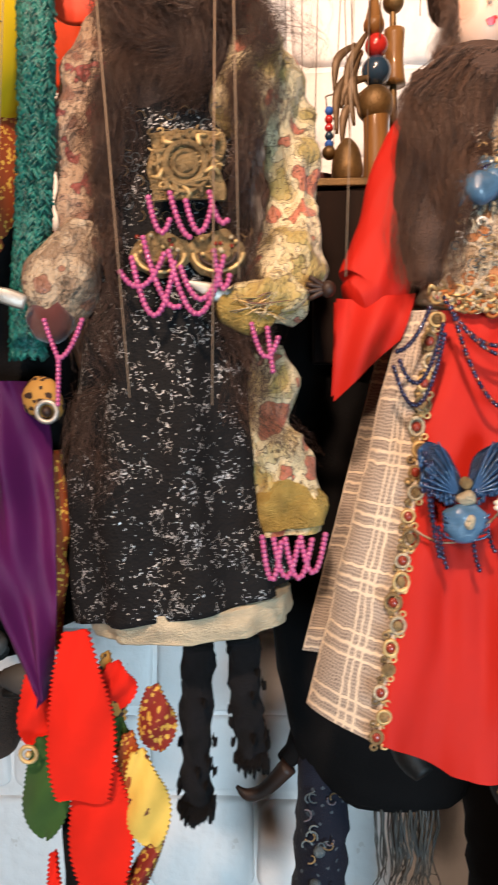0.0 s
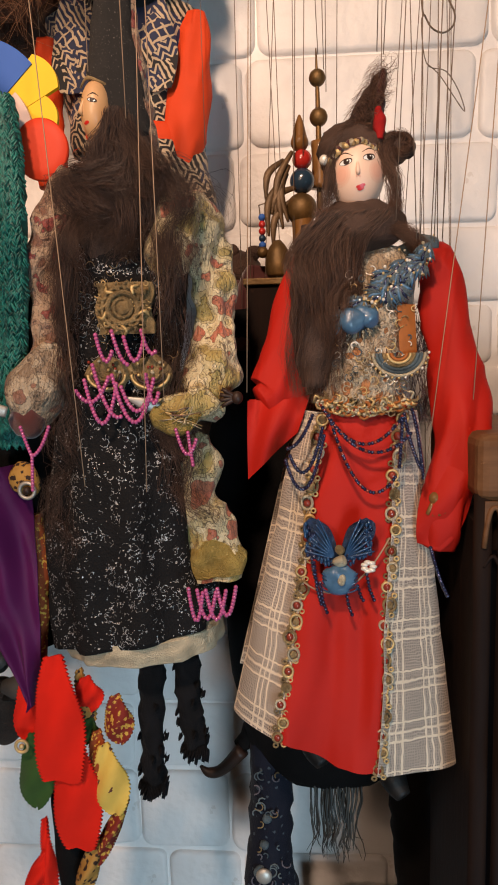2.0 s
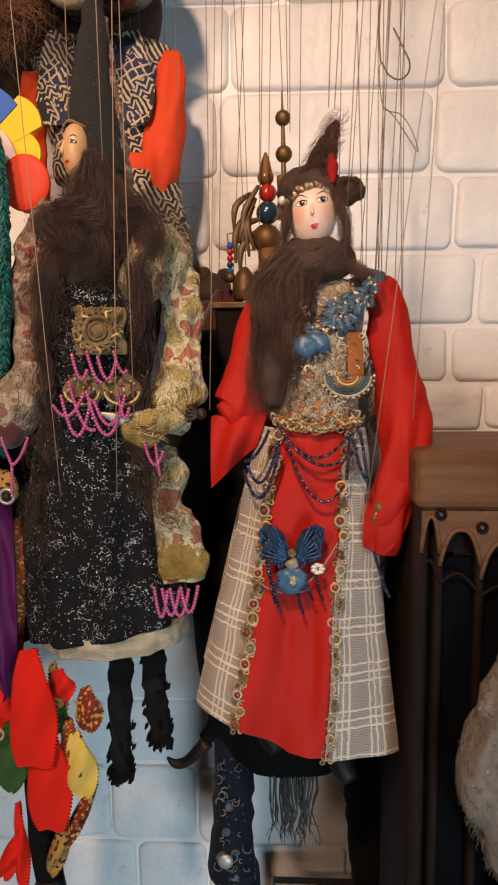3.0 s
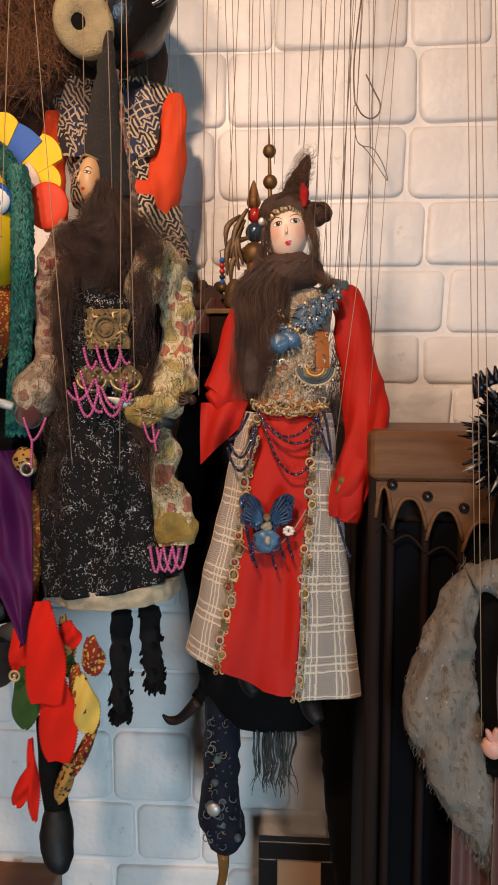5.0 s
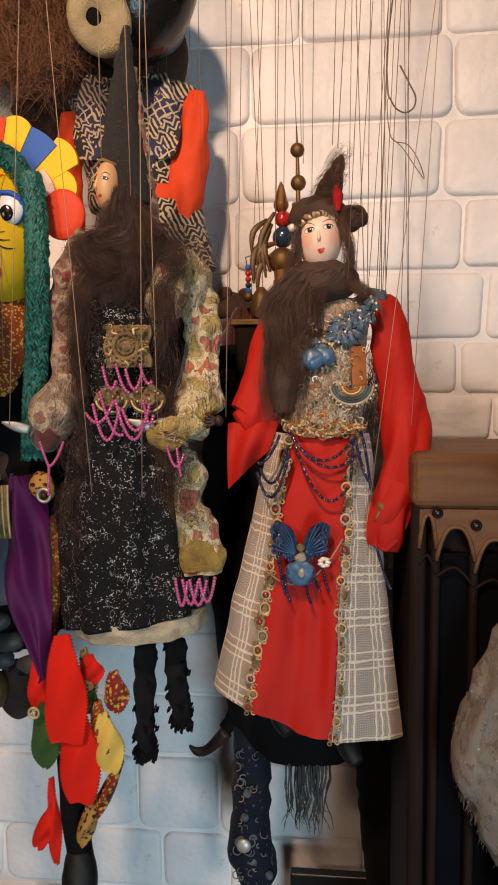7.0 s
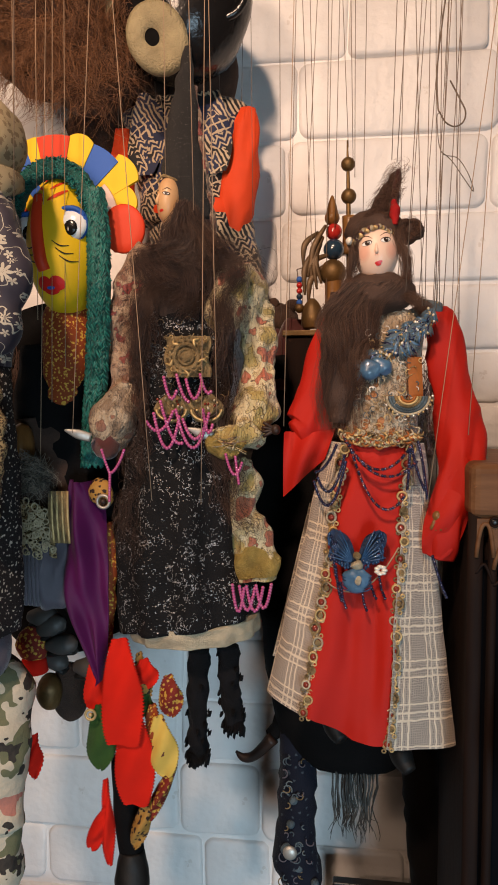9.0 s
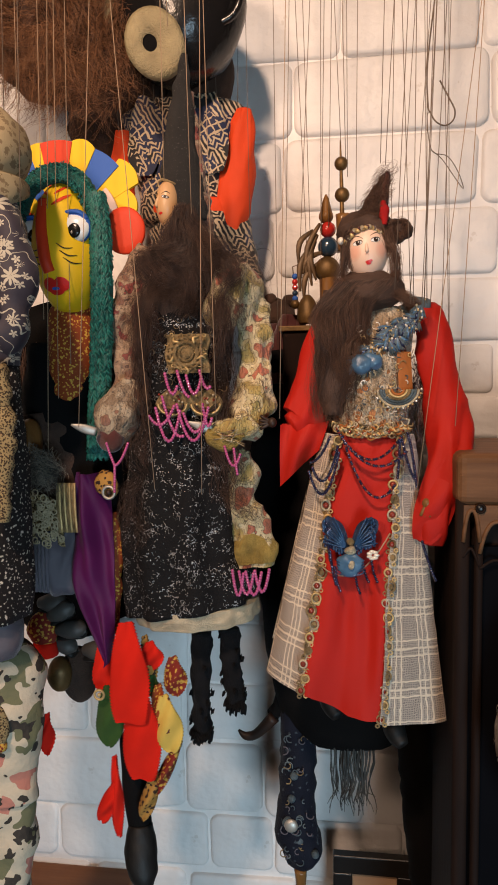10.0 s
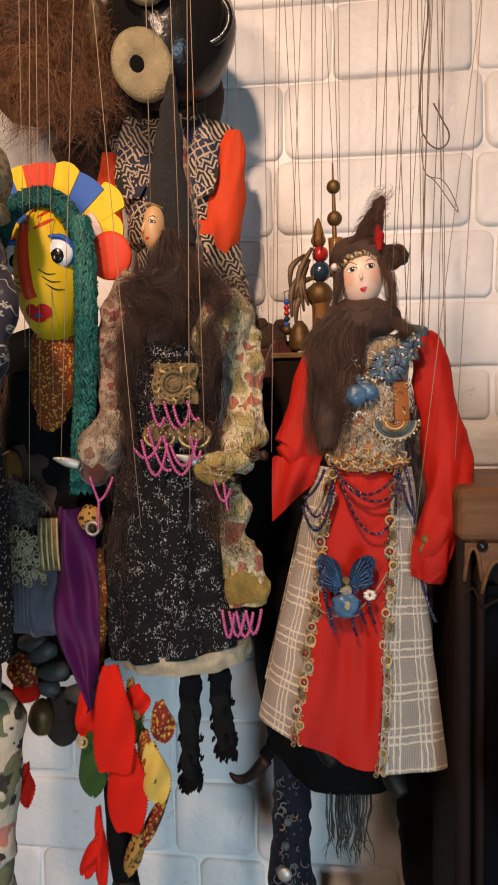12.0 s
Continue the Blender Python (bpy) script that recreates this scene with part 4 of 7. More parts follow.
def insect_brooch():
    o = holder("beaded_brooch", *(0.051, 0.23, 1.430), "blue beaded insect-shaped brooch pinned to a red skirt", "brooch")
    for s in (-1, 1):
        b = Body()
        x, y, z = 0.051, 0.23, 1.448
        for i in range(110):
            u, v = rnd.random() ** 0.8, rnd.random()
            px = s * (0.003 + 0.019 * u) - 0.001
            pz = -0.006 + u * 0.030 - v * (0.004 + 0.020 * u)
            b.ball((x + px, y - 0.001 + jit(0.001), z + pz), (0.0011, 0.0010, 0.0017), "navy_bead" if i % 3 == 0 else "blue", 6, 4)
        b.leaf((x + s * 0.002, z - 0.004), (x + s * 0.021, z + 0.022), 0.0085, "navy_cloth", y + 0.001, bottom=0.4, bow=0.002)
        for i in range(7):
            k = i / 6
            b.tube([(x + s * 0.003, y - 0.001, z - 0.003, 0.0006), (x + s * (0.008 + 0.006 * k), y - 0.003, z + 0.012 - 0.012 * k, 0.0009), (x + s * (0.014 + 0.009 * k), y - 0.002, z + 0.024 - 0.022 * k, 0.0005)], "blue", 5, 4)
        part("wing", b, o)
    b = Body()
    x, y, z = 0.051, 0.23, 1.438
    b.ball((x, y - 0.003, z - 0.007), (0.0115, 0.005, 0.0105), "stone", 20, 14, 0.003, 150)
    b.ball((x, y - 0.004, z + 0.006), (0.0048, 0.0035, 0.0042), "hem", 14, 10, 0.002, 200)
    b.ball((x + 0.001, y - 0.008, z - 0.006), (0.0026, 0.0015, 0.0034), "hem", 12, 8, 0.001, 200)
    for k in range(5):
        b.tube([(x + 0.0115 * math.cos(a), y - 0.005, z - 0.002 - 0.0025 * k - 0.004 * math.sin(a), 0.0006) for a in (math.pi * q / 8 for q in range(9))], "navy_cloth" if k % 2 else "blue", 5, 2)
    part("body", b, o)
    b = Body()
    b.ball((x, y - 0.003, z + 0.013), (0.0032, 0.003, 0.0036), "filigree", 12, 8, 0.001, 200)
    part("head", b, o)
    b = Body()
    for k in range(7):
        a = k * 0.9
        b.ball((x + 0.019 + 0.003 * math.cos(a), y - 0.004, z + 0.002 + 0.003 * math.sin(a)), (0.0028, 0.0015, 0.0016), "pearl", 7, 5)
    part("flower", b, o, "pearly white bead flower")
    for dx, dz, l in ((-0.017, 0.004, 0.030), (-0.013, -0.010, 0.022), (0.004, -0.014, 0.020), (0.012, -0.012, 0.012), (0.018, -0.004, 0.018), (-0.019, 0.012, 0.026)):
        b = Body()
        beads(b, [(x + dx, y - 0.002, z + dz), (x + dx + 0.002, y - 0.002, z + dz - l * 0.6), (x + dx + 0.005, y - 0.001, z + dz - l)], 0.0014, "navy_bead", 1.9)
        part("bead_tassel", b, o)


insect_brooch()


# ---- the black-robed marionette ----
YB = 0.285


def black_marionette():
    b = Body()
    def ring(rows, y=YB):
        return [(x, y, z, a, c) for (x, z), a, c in rows]
    b.tube(ring([((-0.100, 1.713), 0.020, 0.02), ((-0.100, 1.671), 0.040, 0.028), ((-0.102, 1.618), 0.044, 0.032), ((-0.107, 1.554), 0.043, 0.034)]), "sequin", 28, 6, crumple=0.004)
    b.tube(ring([((-0.105, 1.576), 0.042, 0.036), ((-0.107, 1.521), 0.049, 0.040), ((-0.109, 1.439), 0.057, 0.045), ((-0.100, 1.375), 0.063, 0.050)]), "sequin", 56, 10, crumple=0.0045, freq=38, folds=9, fold=0.075, twist=0.8)
    b.tube(ring([((-0.0965, 1.378), 0.0605, 0.047), ((-0.0960, 1.369), 0.0600, 0.047), ((-0.0955, 1.361), 0.0585, 0.046)]), "hem", 72, 6, crumple=0.0025, freq=120, folds=11, fold=0.03)
    # tall pointed hat
    b.tube(ring([((-0.099, 1.735), 0.021, 0.020), ((-0.102, 1.764), 0.0205, 0.020), ((-0.103, 1.800), 0.016, 0.015), ((-0.101, 1.845), 0.0105, 0.010), ((-0.099, 1.870), 0.006, 0.006), ((-0.097, 1.887), 0.0025, 0.0025)]), "hat_felt", 20, 7, crumple=0.002, freq=90)
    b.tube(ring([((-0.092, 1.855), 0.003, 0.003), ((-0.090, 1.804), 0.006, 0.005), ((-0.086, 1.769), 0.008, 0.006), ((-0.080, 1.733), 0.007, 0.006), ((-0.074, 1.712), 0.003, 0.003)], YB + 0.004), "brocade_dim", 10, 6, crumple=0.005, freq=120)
    # face turned to one side
    c, r = (-0.1120, YB - 0.014, 1.7500), (0.0112, 0.0150, 0.0215)
    b.ball(c, r, "tan_face", 26, 18)
    b.tube([(c[0] - 0.0060, c[1] - 0.0115, c[2] + 0.005, 0.0009), (c[0] - 0.0082, c[1] - 0.0115, c[2] - 0.002, 0.0017), (c[0] - 0.0075, c[1] - 0.0105, c[2] - 0.004, 0.0010)], "tan_face", 9, 5)
    for dx, w in ((-0.74, 0.0011), (0.06, 0.0030)):
        spot(b, c, r, dx, 0.17, w * 1.15, 0.0015, "dark_paint", 0.0002, -0.1)
        spot(b, c, r, dx - 0.02, 0.165, w * 0.85, 0.0009, "white_paint", 0.0003, -0.1)
        spot(b, c, r, dx, 0.175, w * 0.5, 0.0012, "dark_paint", 0.0004)
        b.tube([on_front(c, r, dx + t * w / 0.003, 0.17 + h, -0.0001) + (q,) for t, h, q in ((-0.30, 0.14, 0.0002), (0.05, 0.22, 0.0005), (0.36, 0.13, 0.0002))], "dark_paint", 5, 4)
    spot(b, c, r, -0.40, -0.46, 0.0021, 0.0011, "lip", 0.0002)
    b.tube([(c[0] - 0.0095, YB - 0.020, c[2] + 0.015, 0.0007), (c[0] - 0.003, YB - 0.0225, c[2] + 0.0205, 0.0010), (c[0] + 0.010, YB - 0.018, c[2] + 0.016, 0.0007)], "filigree", 7, 5, crumple=0.0006, freq=300)
    # sleeves of flowered brocade
    b.tube([(x, YB + d, z, q, q * 0.8) for (x, z), q, d in (((-0.064, 1.692), 0.012, 0.0), ((-0.049, 1.673), 0.019, 0.0), ((-0.038, 1.639), 0.0165, 0.0), ((-0.036, 1.602), 0.0155, -0.004), ((-0.036, 1.573), 0.020, -0.012), ((-0.049, 1.549), 0.018, -0.022), ((-0.068, 1.539), 0.009, -0.030))], "brocade", 34, 10, crumple=0.006, freq=60, ridge=0.006)
    b.tube([(x, YB + d, z, q, q * 0.8) for (x, z), q, d in (((-0.052, 1.690), 0.010, -0.022), ((-0.058, 1.672), 0.016, -0.026), ((-0.062, 1.652), 0.017, -0.024), ((-0.060, 1.638), 0.009, -0.018))], "brocade", 30, 9, crumple=0.003, freq=60, ridge=0.006)
    # This sleeve takes the darker copy, so its shade is coloured in.
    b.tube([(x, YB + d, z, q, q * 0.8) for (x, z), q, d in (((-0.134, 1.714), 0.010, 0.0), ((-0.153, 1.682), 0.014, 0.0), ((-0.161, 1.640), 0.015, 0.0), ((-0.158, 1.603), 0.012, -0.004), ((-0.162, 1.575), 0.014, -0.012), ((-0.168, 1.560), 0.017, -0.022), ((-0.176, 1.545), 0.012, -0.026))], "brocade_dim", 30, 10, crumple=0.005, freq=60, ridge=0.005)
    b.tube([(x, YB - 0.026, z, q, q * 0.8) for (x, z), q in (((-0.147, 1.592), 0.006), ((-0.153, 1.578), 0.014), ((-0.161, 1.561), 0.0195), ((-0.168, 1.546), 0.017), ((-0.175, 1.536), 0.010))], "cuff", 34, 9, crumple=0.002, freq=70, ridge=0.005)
    b.tube([(x, YB - 0.030, z, q, q * 0.8) for (x, z), q in (((-0.160, 1.545), 0.010), ((-0.170, 1.537), 0.013), ((-0.178, 1.533), 0.008))], "maroon", 16, 6, crumple=0.004, freq=90)
    # gathered cuff of brocade and gold
    b.tube([(x, YB - 0.042, z, q, q * 0.8) for (x, z), q in (((-0.034, 1.556), 0.008), ((-0.044, 1.547), 0.0125), ((-0.056, 1.543), 0.0115), ((-0.068, 1.544), 0.008), ((-0.076, 1.547), 0.004))], "brocade", 30, 8, crumple=0.002, freq=90, ridge=0.006)
    b.tube([(x, YB - 0.047, z, q, q * 0.8) for (x, z), q in (((-0.040, 1.541), 0.004), ((-0.052, 1.536), 0.0075), ((-0.064, 1.538), 0.0075), ((-0.074, 1.544), 0.003))], "gold_lame", 22, 8, crumple=0.002, freq=90, ridge=0.005)
    for i in range(14):
        x, z = -0.055, 1.542
        b.strand([(x + jit(0.008), YB - 0.054 + jit(0.003), z + jit(0.004)), (x + jit(0.014), YB - 0.056 + jit(0.003), z + jit(0.006)), (x + jit(0.018), YB - 0.052, z - 0.004 + jit(0.008))], 0.0008, ("brocade", "hem", "gold", "brocade_dim")[i % 4], 3)
    # knives held in both cuffs
    for (p, q) in (((-0.066, 1.545), (-0.090, 1.554)), ((-0.176, 1.545), (-0.197, 1.552))):
        b.tube([(p[0], YB - 0.046, p[1], 0.004, 0.0012), ((p[0] + q[0]) / 2, YB - 0.05, (p[1] + q[1]) / 2, 0.0042, 0.0010), (q[0], YB - 0.052, q[1], 0.0008, 0.0006)], "steel", 8, 4)
    # hanging sleeve end
    b.tube([(x, YB - 0.012, z, q, q * 0.55) for (x, z), q in (((-0.052, 1.525), 0.006), ((-0.045, 1.505), 0.014), ((-0.049, 1.482), 0.014), ((-0.042, 1.459), 0.018), ((-0.038, 1.430), 0.0205), ((-0.037, 1.416), 0.018))], "brocade", 34, 9, crumple=0.004, freq=55, folds=5, fold=0.06, ridge=0.005)
    b.tube([(x, YB - 0.014, z, q, q * 0.6) for (x, z), q in (((-0.041, 1.448), 0.012), ((-0.039, 1.438), 0.0200), ((-0.038, 1.428), 0.0215), ((-0.037, 1.420), 0.0190))], "gold_lame", 36, 8, crumple=0.002, freq=90, folds=9, fold=0.05, ridge=0.005)
    # gilt medallion on the chest
    x, z = -0.0905, 1.6135
    y = YB - 0.043
    b.sheet(lambda u, v: (x - 0.019 + 0.038 * u + 0.0015 * math.sin(v * 9), y - 0.002 - 0.004 * math.sin(u * 3.14), z + 0.017 - 0.034 * v), 16, 14, "filigree", 0.003)
    for big, small in ((0.0062, 0.0012), (0.0102, 0.0019), (0.0140, 0.0011)):
        b.ring((x, y - 0.0075, z), big, small, "filigree", 30, 7)
    b.ball((x, y - 0.006, z), (0.0060, 0.0036, 0.0060), "filigree", 18, 12, 0.003, 260)
    for k in range(15):
        a = 2 * math.pi * k / 15
        b.tube([(x + 0.0115 * math.cos(a), y - 0.008, z + 0.0115 * math.sin(a), 0.0009), (x + 0.0150 * math.cos(a + 0.25), y - 0.008, z + 0.0150 * math.sin(a + 0.25), 0.0013), (x + 0.0185 * math.cos(a + 0.1), y - 0.005, z + 0.0180 * math.sin(a + 0.1), 0.0007)], ("filigree", "filigree", "gold")[k % 3], 6, 3)
    for i in range(70):
        px, pz, a = x + jit(0.018), z + jit(0.017), rnd.uniform(0, 6.28)
        b.tube([(px + 0.0022 * math.cos(a + q * 1.1) * (1 - 0.15 * q), y - 0.0065, pz + 0.0022 * math.sin(a + q * 1.1) * (1 - 0.15 * q), 0.00045) for q in range(5)], ("filigree", "brass", "filigree", "gold")[i % 4], 5, 2)
    # two lower lobes of gilt scrollwork with dark edges
    for cx, cz in ((x - 0.014, z - 0.044), (x + 0.016, z - 0.044)):
        b.ball((cx, y + 0.001, cz), (0.016, 0.004, 0.012), "filigree", 18, 10, 0.003, 160)
        for k in range(3):
            b.tube([(cx + (0.006 + 0.0035 * k) * math.cos(a), y - 0.0035, cz - (0.004 + 0.0028 * k) * math.sin(a), 0.0011) for a in (math.pi * q / 9 for q in range(10))], ("filigree", "dark_paint", "gold")[k], 6, 2)
        for k in range(9):
            b.ball((cx + jit(0.012), y - 0.004, cz + jit(0.006) + 0.004), 0.0012, ("gold", "hem", "gem_red")[k % 3], 6, 4)
    # hair: a curling mass over the breast, thin locks either side of the medallion
    b.tube(ring([((-0.094, 1.738), 0.007, 0.008), ((-0.097, 1.715), 0.016, 0.014), ((-0.104, 1.690), 0.023, 0.016), ((-0.108, 1.664), 0.020, 0.014), ((-0.114, 1.645), 0.010, 0.008)], YB - 0.018), "hair_core", 20, 6, crumple=0.006, freq=60)
    b.tube(ring([((-0.084, 1.712), 0.010, 0.010), ((-0.070, 1.690), 0.016, 0.012), ((-0.064, 1.660), 0.010, 0.009), ((-0.063, 1.630), 0.005, 0.006)], YB - 0.016), "hair_core", 16, 6, crumple=0.005, freq=60)
    flows = (
        ([(-0.094, 1.738), (-0.106, 1.712), (-0.124, 1.688), (-0.131, 1.650), (-0.128, 1.600)], (0.004, 0.011, 0.013, 0.009, 0.006), 380, 0.022),
        ([(-0.092, 1.738), (-0.093, 1.708), (-0.102, 1.678), (-0.108, 1.648)], (0.005, 0.016, 0.024, 0.022), 560, 0.022),
        ([(-0.090, 1.736), (-0.078, 1.708), (-0.062, 1.684), (-0.060, 1.640)], (0.005, 0.012, 0.015, 0.012), 380, 0.022),
        ([(-0.062, 1.660), (-0.061, 1.610), (-0.062, 1.560), (-0.057, 1.520)], (0.008, 0.007, 0.008, 0.010), 150, 0.024),
        ([(-0.131, 1.640), (-0.134, 1.590), (-0.131, 1.545), (-0.142, 1.490), (-0.146, 1.440)], (0.005, 0.005, 0.006, 0.007, 0.009), 110, 0.026),
        ([(-0.058, 1.560), (-0.062, 1.520), (-0.050, 1.486), (-0.040, 1.470)], (0.010, 0.010, 0.010, 0.012), 110, 0.020),
        ([(-0.095, 1.720), (-0.060, 1.700), (-0.040, 1.690), (-0.034, 1.670)], (0.010, 0.010, 0.012, 0.010), 90, 0.022),
    )
    for pts, spread, n, curl in flows:
        for i in range(n):
            o = jit(1)
            b.strand([(x + o * s + jit(0.005), YB - 0.034 - 0.010 * (1 - abs(o)) + jit(0.006), z + jit(0.006)) for (x, z), s in zip(pts, spread)], 0.00017, "hair", 6, 3, curl)
    # silver thread on the breast of the robe
    for i in range(90):
        px, pz = -0.094 + jit(0.034), rnd.uniform(1.575, 1.650)
        a = rnd.uniform(0, 6.28)
        b.tube([(px + 0.003 * math.cos(a + q), YB - 0.034, pz + 0.003 * math.sin(a + q), 0.00022) for q in range(4)], "filigree" if i % 2 else "teal", 4, 2)
    # lace legs
    for (p, q) in (((-0.092, 1.345), (-0.094, 1.243)), ((-0.065, 1.350), (-0.060, 1.276))):
        b.tube([(p[0], YB, p[1], 0.010), ((p[0] + q[0]) / 2 - 0.001, YB, (p[1] + q[1]) / 2, 0.0098), (q[0], YB, q[1], 0.0090)], "lace_black", 20, 9, crumple=0.004, freq=110)
        for i in range(12):
            t = rnd.random() ** 0.5
            side = rnd.choice((-1, 1)) if i % 3 else jit(1)
            x, z = p[0] + (q[0] - p[0]) * t + side * 0.0095, p[1] + (q[1] - p[1]) * t
            b.leaf((x, z + 0.003), (x + side * 0.002 + jit(0.001), z - rnd.uniform(0.001, 0.004)), 0.0016, "lace_black", YB - 0.0095 * math.sqrt(max(0, 1 - side * side)) - 0.001)
        for i in range(16):
            b.leaf((q[0] + (i - 7.5) * 0.0012, q[1] + 0.004), (q[0] + (i - 7.5) * 0.0014, q[1] - 0.002 - rnd.random() * 0.010), 0.0014, "lace_black", YB - 0.008 * math.sqrt(max(0, 1 - ((i - 7.5) / 8) ** 2)))
    return tagged(b.link("marionette"), "long-haired string marionette in black sequinned dress and pointed hat", "marionette", "hanging marionettes")


black_marionette()
garland("pink glass bead loops below a gilt medallion", [((-0.124, 0.232, 1.559), (-0.101, 0.232, 1.569), 0.012), ((-0.118, 0.232, 1.566), (-0.096, 0.232, 1.564), 0.028), ((-0.112, 0.232, 1.576), (-0.093, 0.232, 1.542), 0.012), ((-0.099, 0.232, 1.569), (-0.071, 0.232, 1.566), 0.030), ((-0.093, 0.232, 1.561), (-0.074, 0.232, 1.557), 0.014), ((-0.076, 0.232, 1.569), (-0.068, 0.232, 1.557), 0.012), ((-0.109, 0.232, 1.596), (-0.098, 0.232, 1.586), 0.012), ((-0.098, 0.232, 1.598), (-0.087, 0.232, 1.576), 0.006), ((-0.090, 0.232, 1.594), (-0.077, 0.232, 1.591), 0.014), ((-0.078, 0.232, 1.598), (-0.068, 0.232, 1.586), 0.008)], 0.0019, "pink_bead")
garland("pink glass bead fringe on a hanging brocade sleeve", [((-0.052, 0.232, 1.422), (-0.042, 0.232, 1.421), 0.022), ((-0.046, 0.232, 1.421), (-0.033, 0.232, 1.421), 0.020), ((-0.040, 0.232, 1.421), (-0.026, 0.232, 1.422), 0.021), ((-0.032, 0.232, 1.422), (-0.019, 0.232, 1.425), 0.020)], 0.0019, "pink_bead")
garland("pink glass bead strings under frilled cuffs", [((-0.164, 0.232, 1.535), (-0.157, 0.232, 1.515), 0.001), ((-0.157, 0.232, 1.515), (-0.144, 0.232, 1.536), 0.004), ((-0.157, 0.232, 1.516), (-0.158, 0.232, 1.490), 0.0), ((-0.057, 0.232, 1.532), (-0.043, 0.232, 1.527), 0.014), ((-0.049, 0.232, 1.530), (-0.046, 0.232, 1.507), 0.001)], 0.0017, "pink_bead")


# ---- wooden cabinet with arched tracery ----
def carved_cabinet():
    x0, x1, y0, y1, z1 = 0.143, 0.43, 0.252, 0.42, 1.524
    o = holder("carved_cabinet", (x0 + x1) / 2, (y0 + y1) / 2, 0.0, "dark carved wooden cabinet with arched tracery and worn brown top", "cabinet")
    # Body, posts and panel carry shade in their colour, unlike the brown top.
    b = Body()
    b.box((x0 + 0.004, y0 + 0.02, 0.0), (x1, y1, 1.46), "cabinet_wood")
    part("body", b, o, smooth=False)
    b = Body()
    b.box((x0, y0, 1.478), (x1, y1 + 0.004, z1), "cabinet_top")
    part("top", b, o, "worn brown wooden top rail", False, 0.008)
    b = Body()
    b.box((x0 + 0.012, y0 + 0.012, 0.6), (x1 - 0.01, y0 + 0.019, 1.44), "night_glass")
    part("panel", b, o, "dark blue panel", False)
    posts = (x0 + 0.006, 0.163, 0.194, 0.226, 0.262, 0.300, 0.340, 0.380, x1 - 0.008)
    for i, x in enumerate(posts):
        b = Body()
        w = 0.0042 if i else 0.007
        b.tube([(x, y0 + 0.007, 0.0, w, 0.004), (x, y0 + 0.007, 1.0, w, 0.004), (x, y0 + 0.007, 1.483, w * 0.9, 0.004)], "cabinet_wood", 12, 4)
        part("post", b, o)
    for i, (a, c) in enumerate(zip(posts, posts[1:])):
        h = 1.474 - 0.010 * min(i, 3)
        m, w = (a + c) / 2, (c - a) / 2
        def crown(u):
            return h - 0.028 * abs(2 * u - 1) ** 2.8
        b = Body()
        b.sheet(lambda u, v: (a + (c - a) * u, y0 + 0.002 + 0.0012 * v, 1.4785 + (crown(u) - 1.4785) * v), 22, 5, "cabinet_top", 0.010)
        part("spandrel", b, o, "carved brown wooden spandrel")
        b = Body()
        b.tube([(a + (c - a) * u, y0 + 0.003, crown(u), 0.0019) for u in (q / 16 for q in range(17))], "cabinet_top", 8, 1)
        part("arch", b, o)
        b = Body()
        b.tube([(a, y0 + 0.004, h - 0.042, 0.0014), (m, y0 + 0.004, h - 0.034, 0.0014), (c, y0 + 0.004, h - 0.050, 0.0014)], "cabinet_wood", 7, 5)
        part("tracery_bar", b, o)
        b = Body()
        b.ring((c, y0 + 0.001, h + 0.002), 0.0036, 0.0011, "cabinet_wood", 14, 6)
        b.ball((c, y0 + 0.002, h + 0.002), (0.0030, 0.0012, 0.0030), "black_frame", 10, 6)
        part("pierced_hole", b, o)


hang[0] = AS_DRAWN
carved_cabinet()


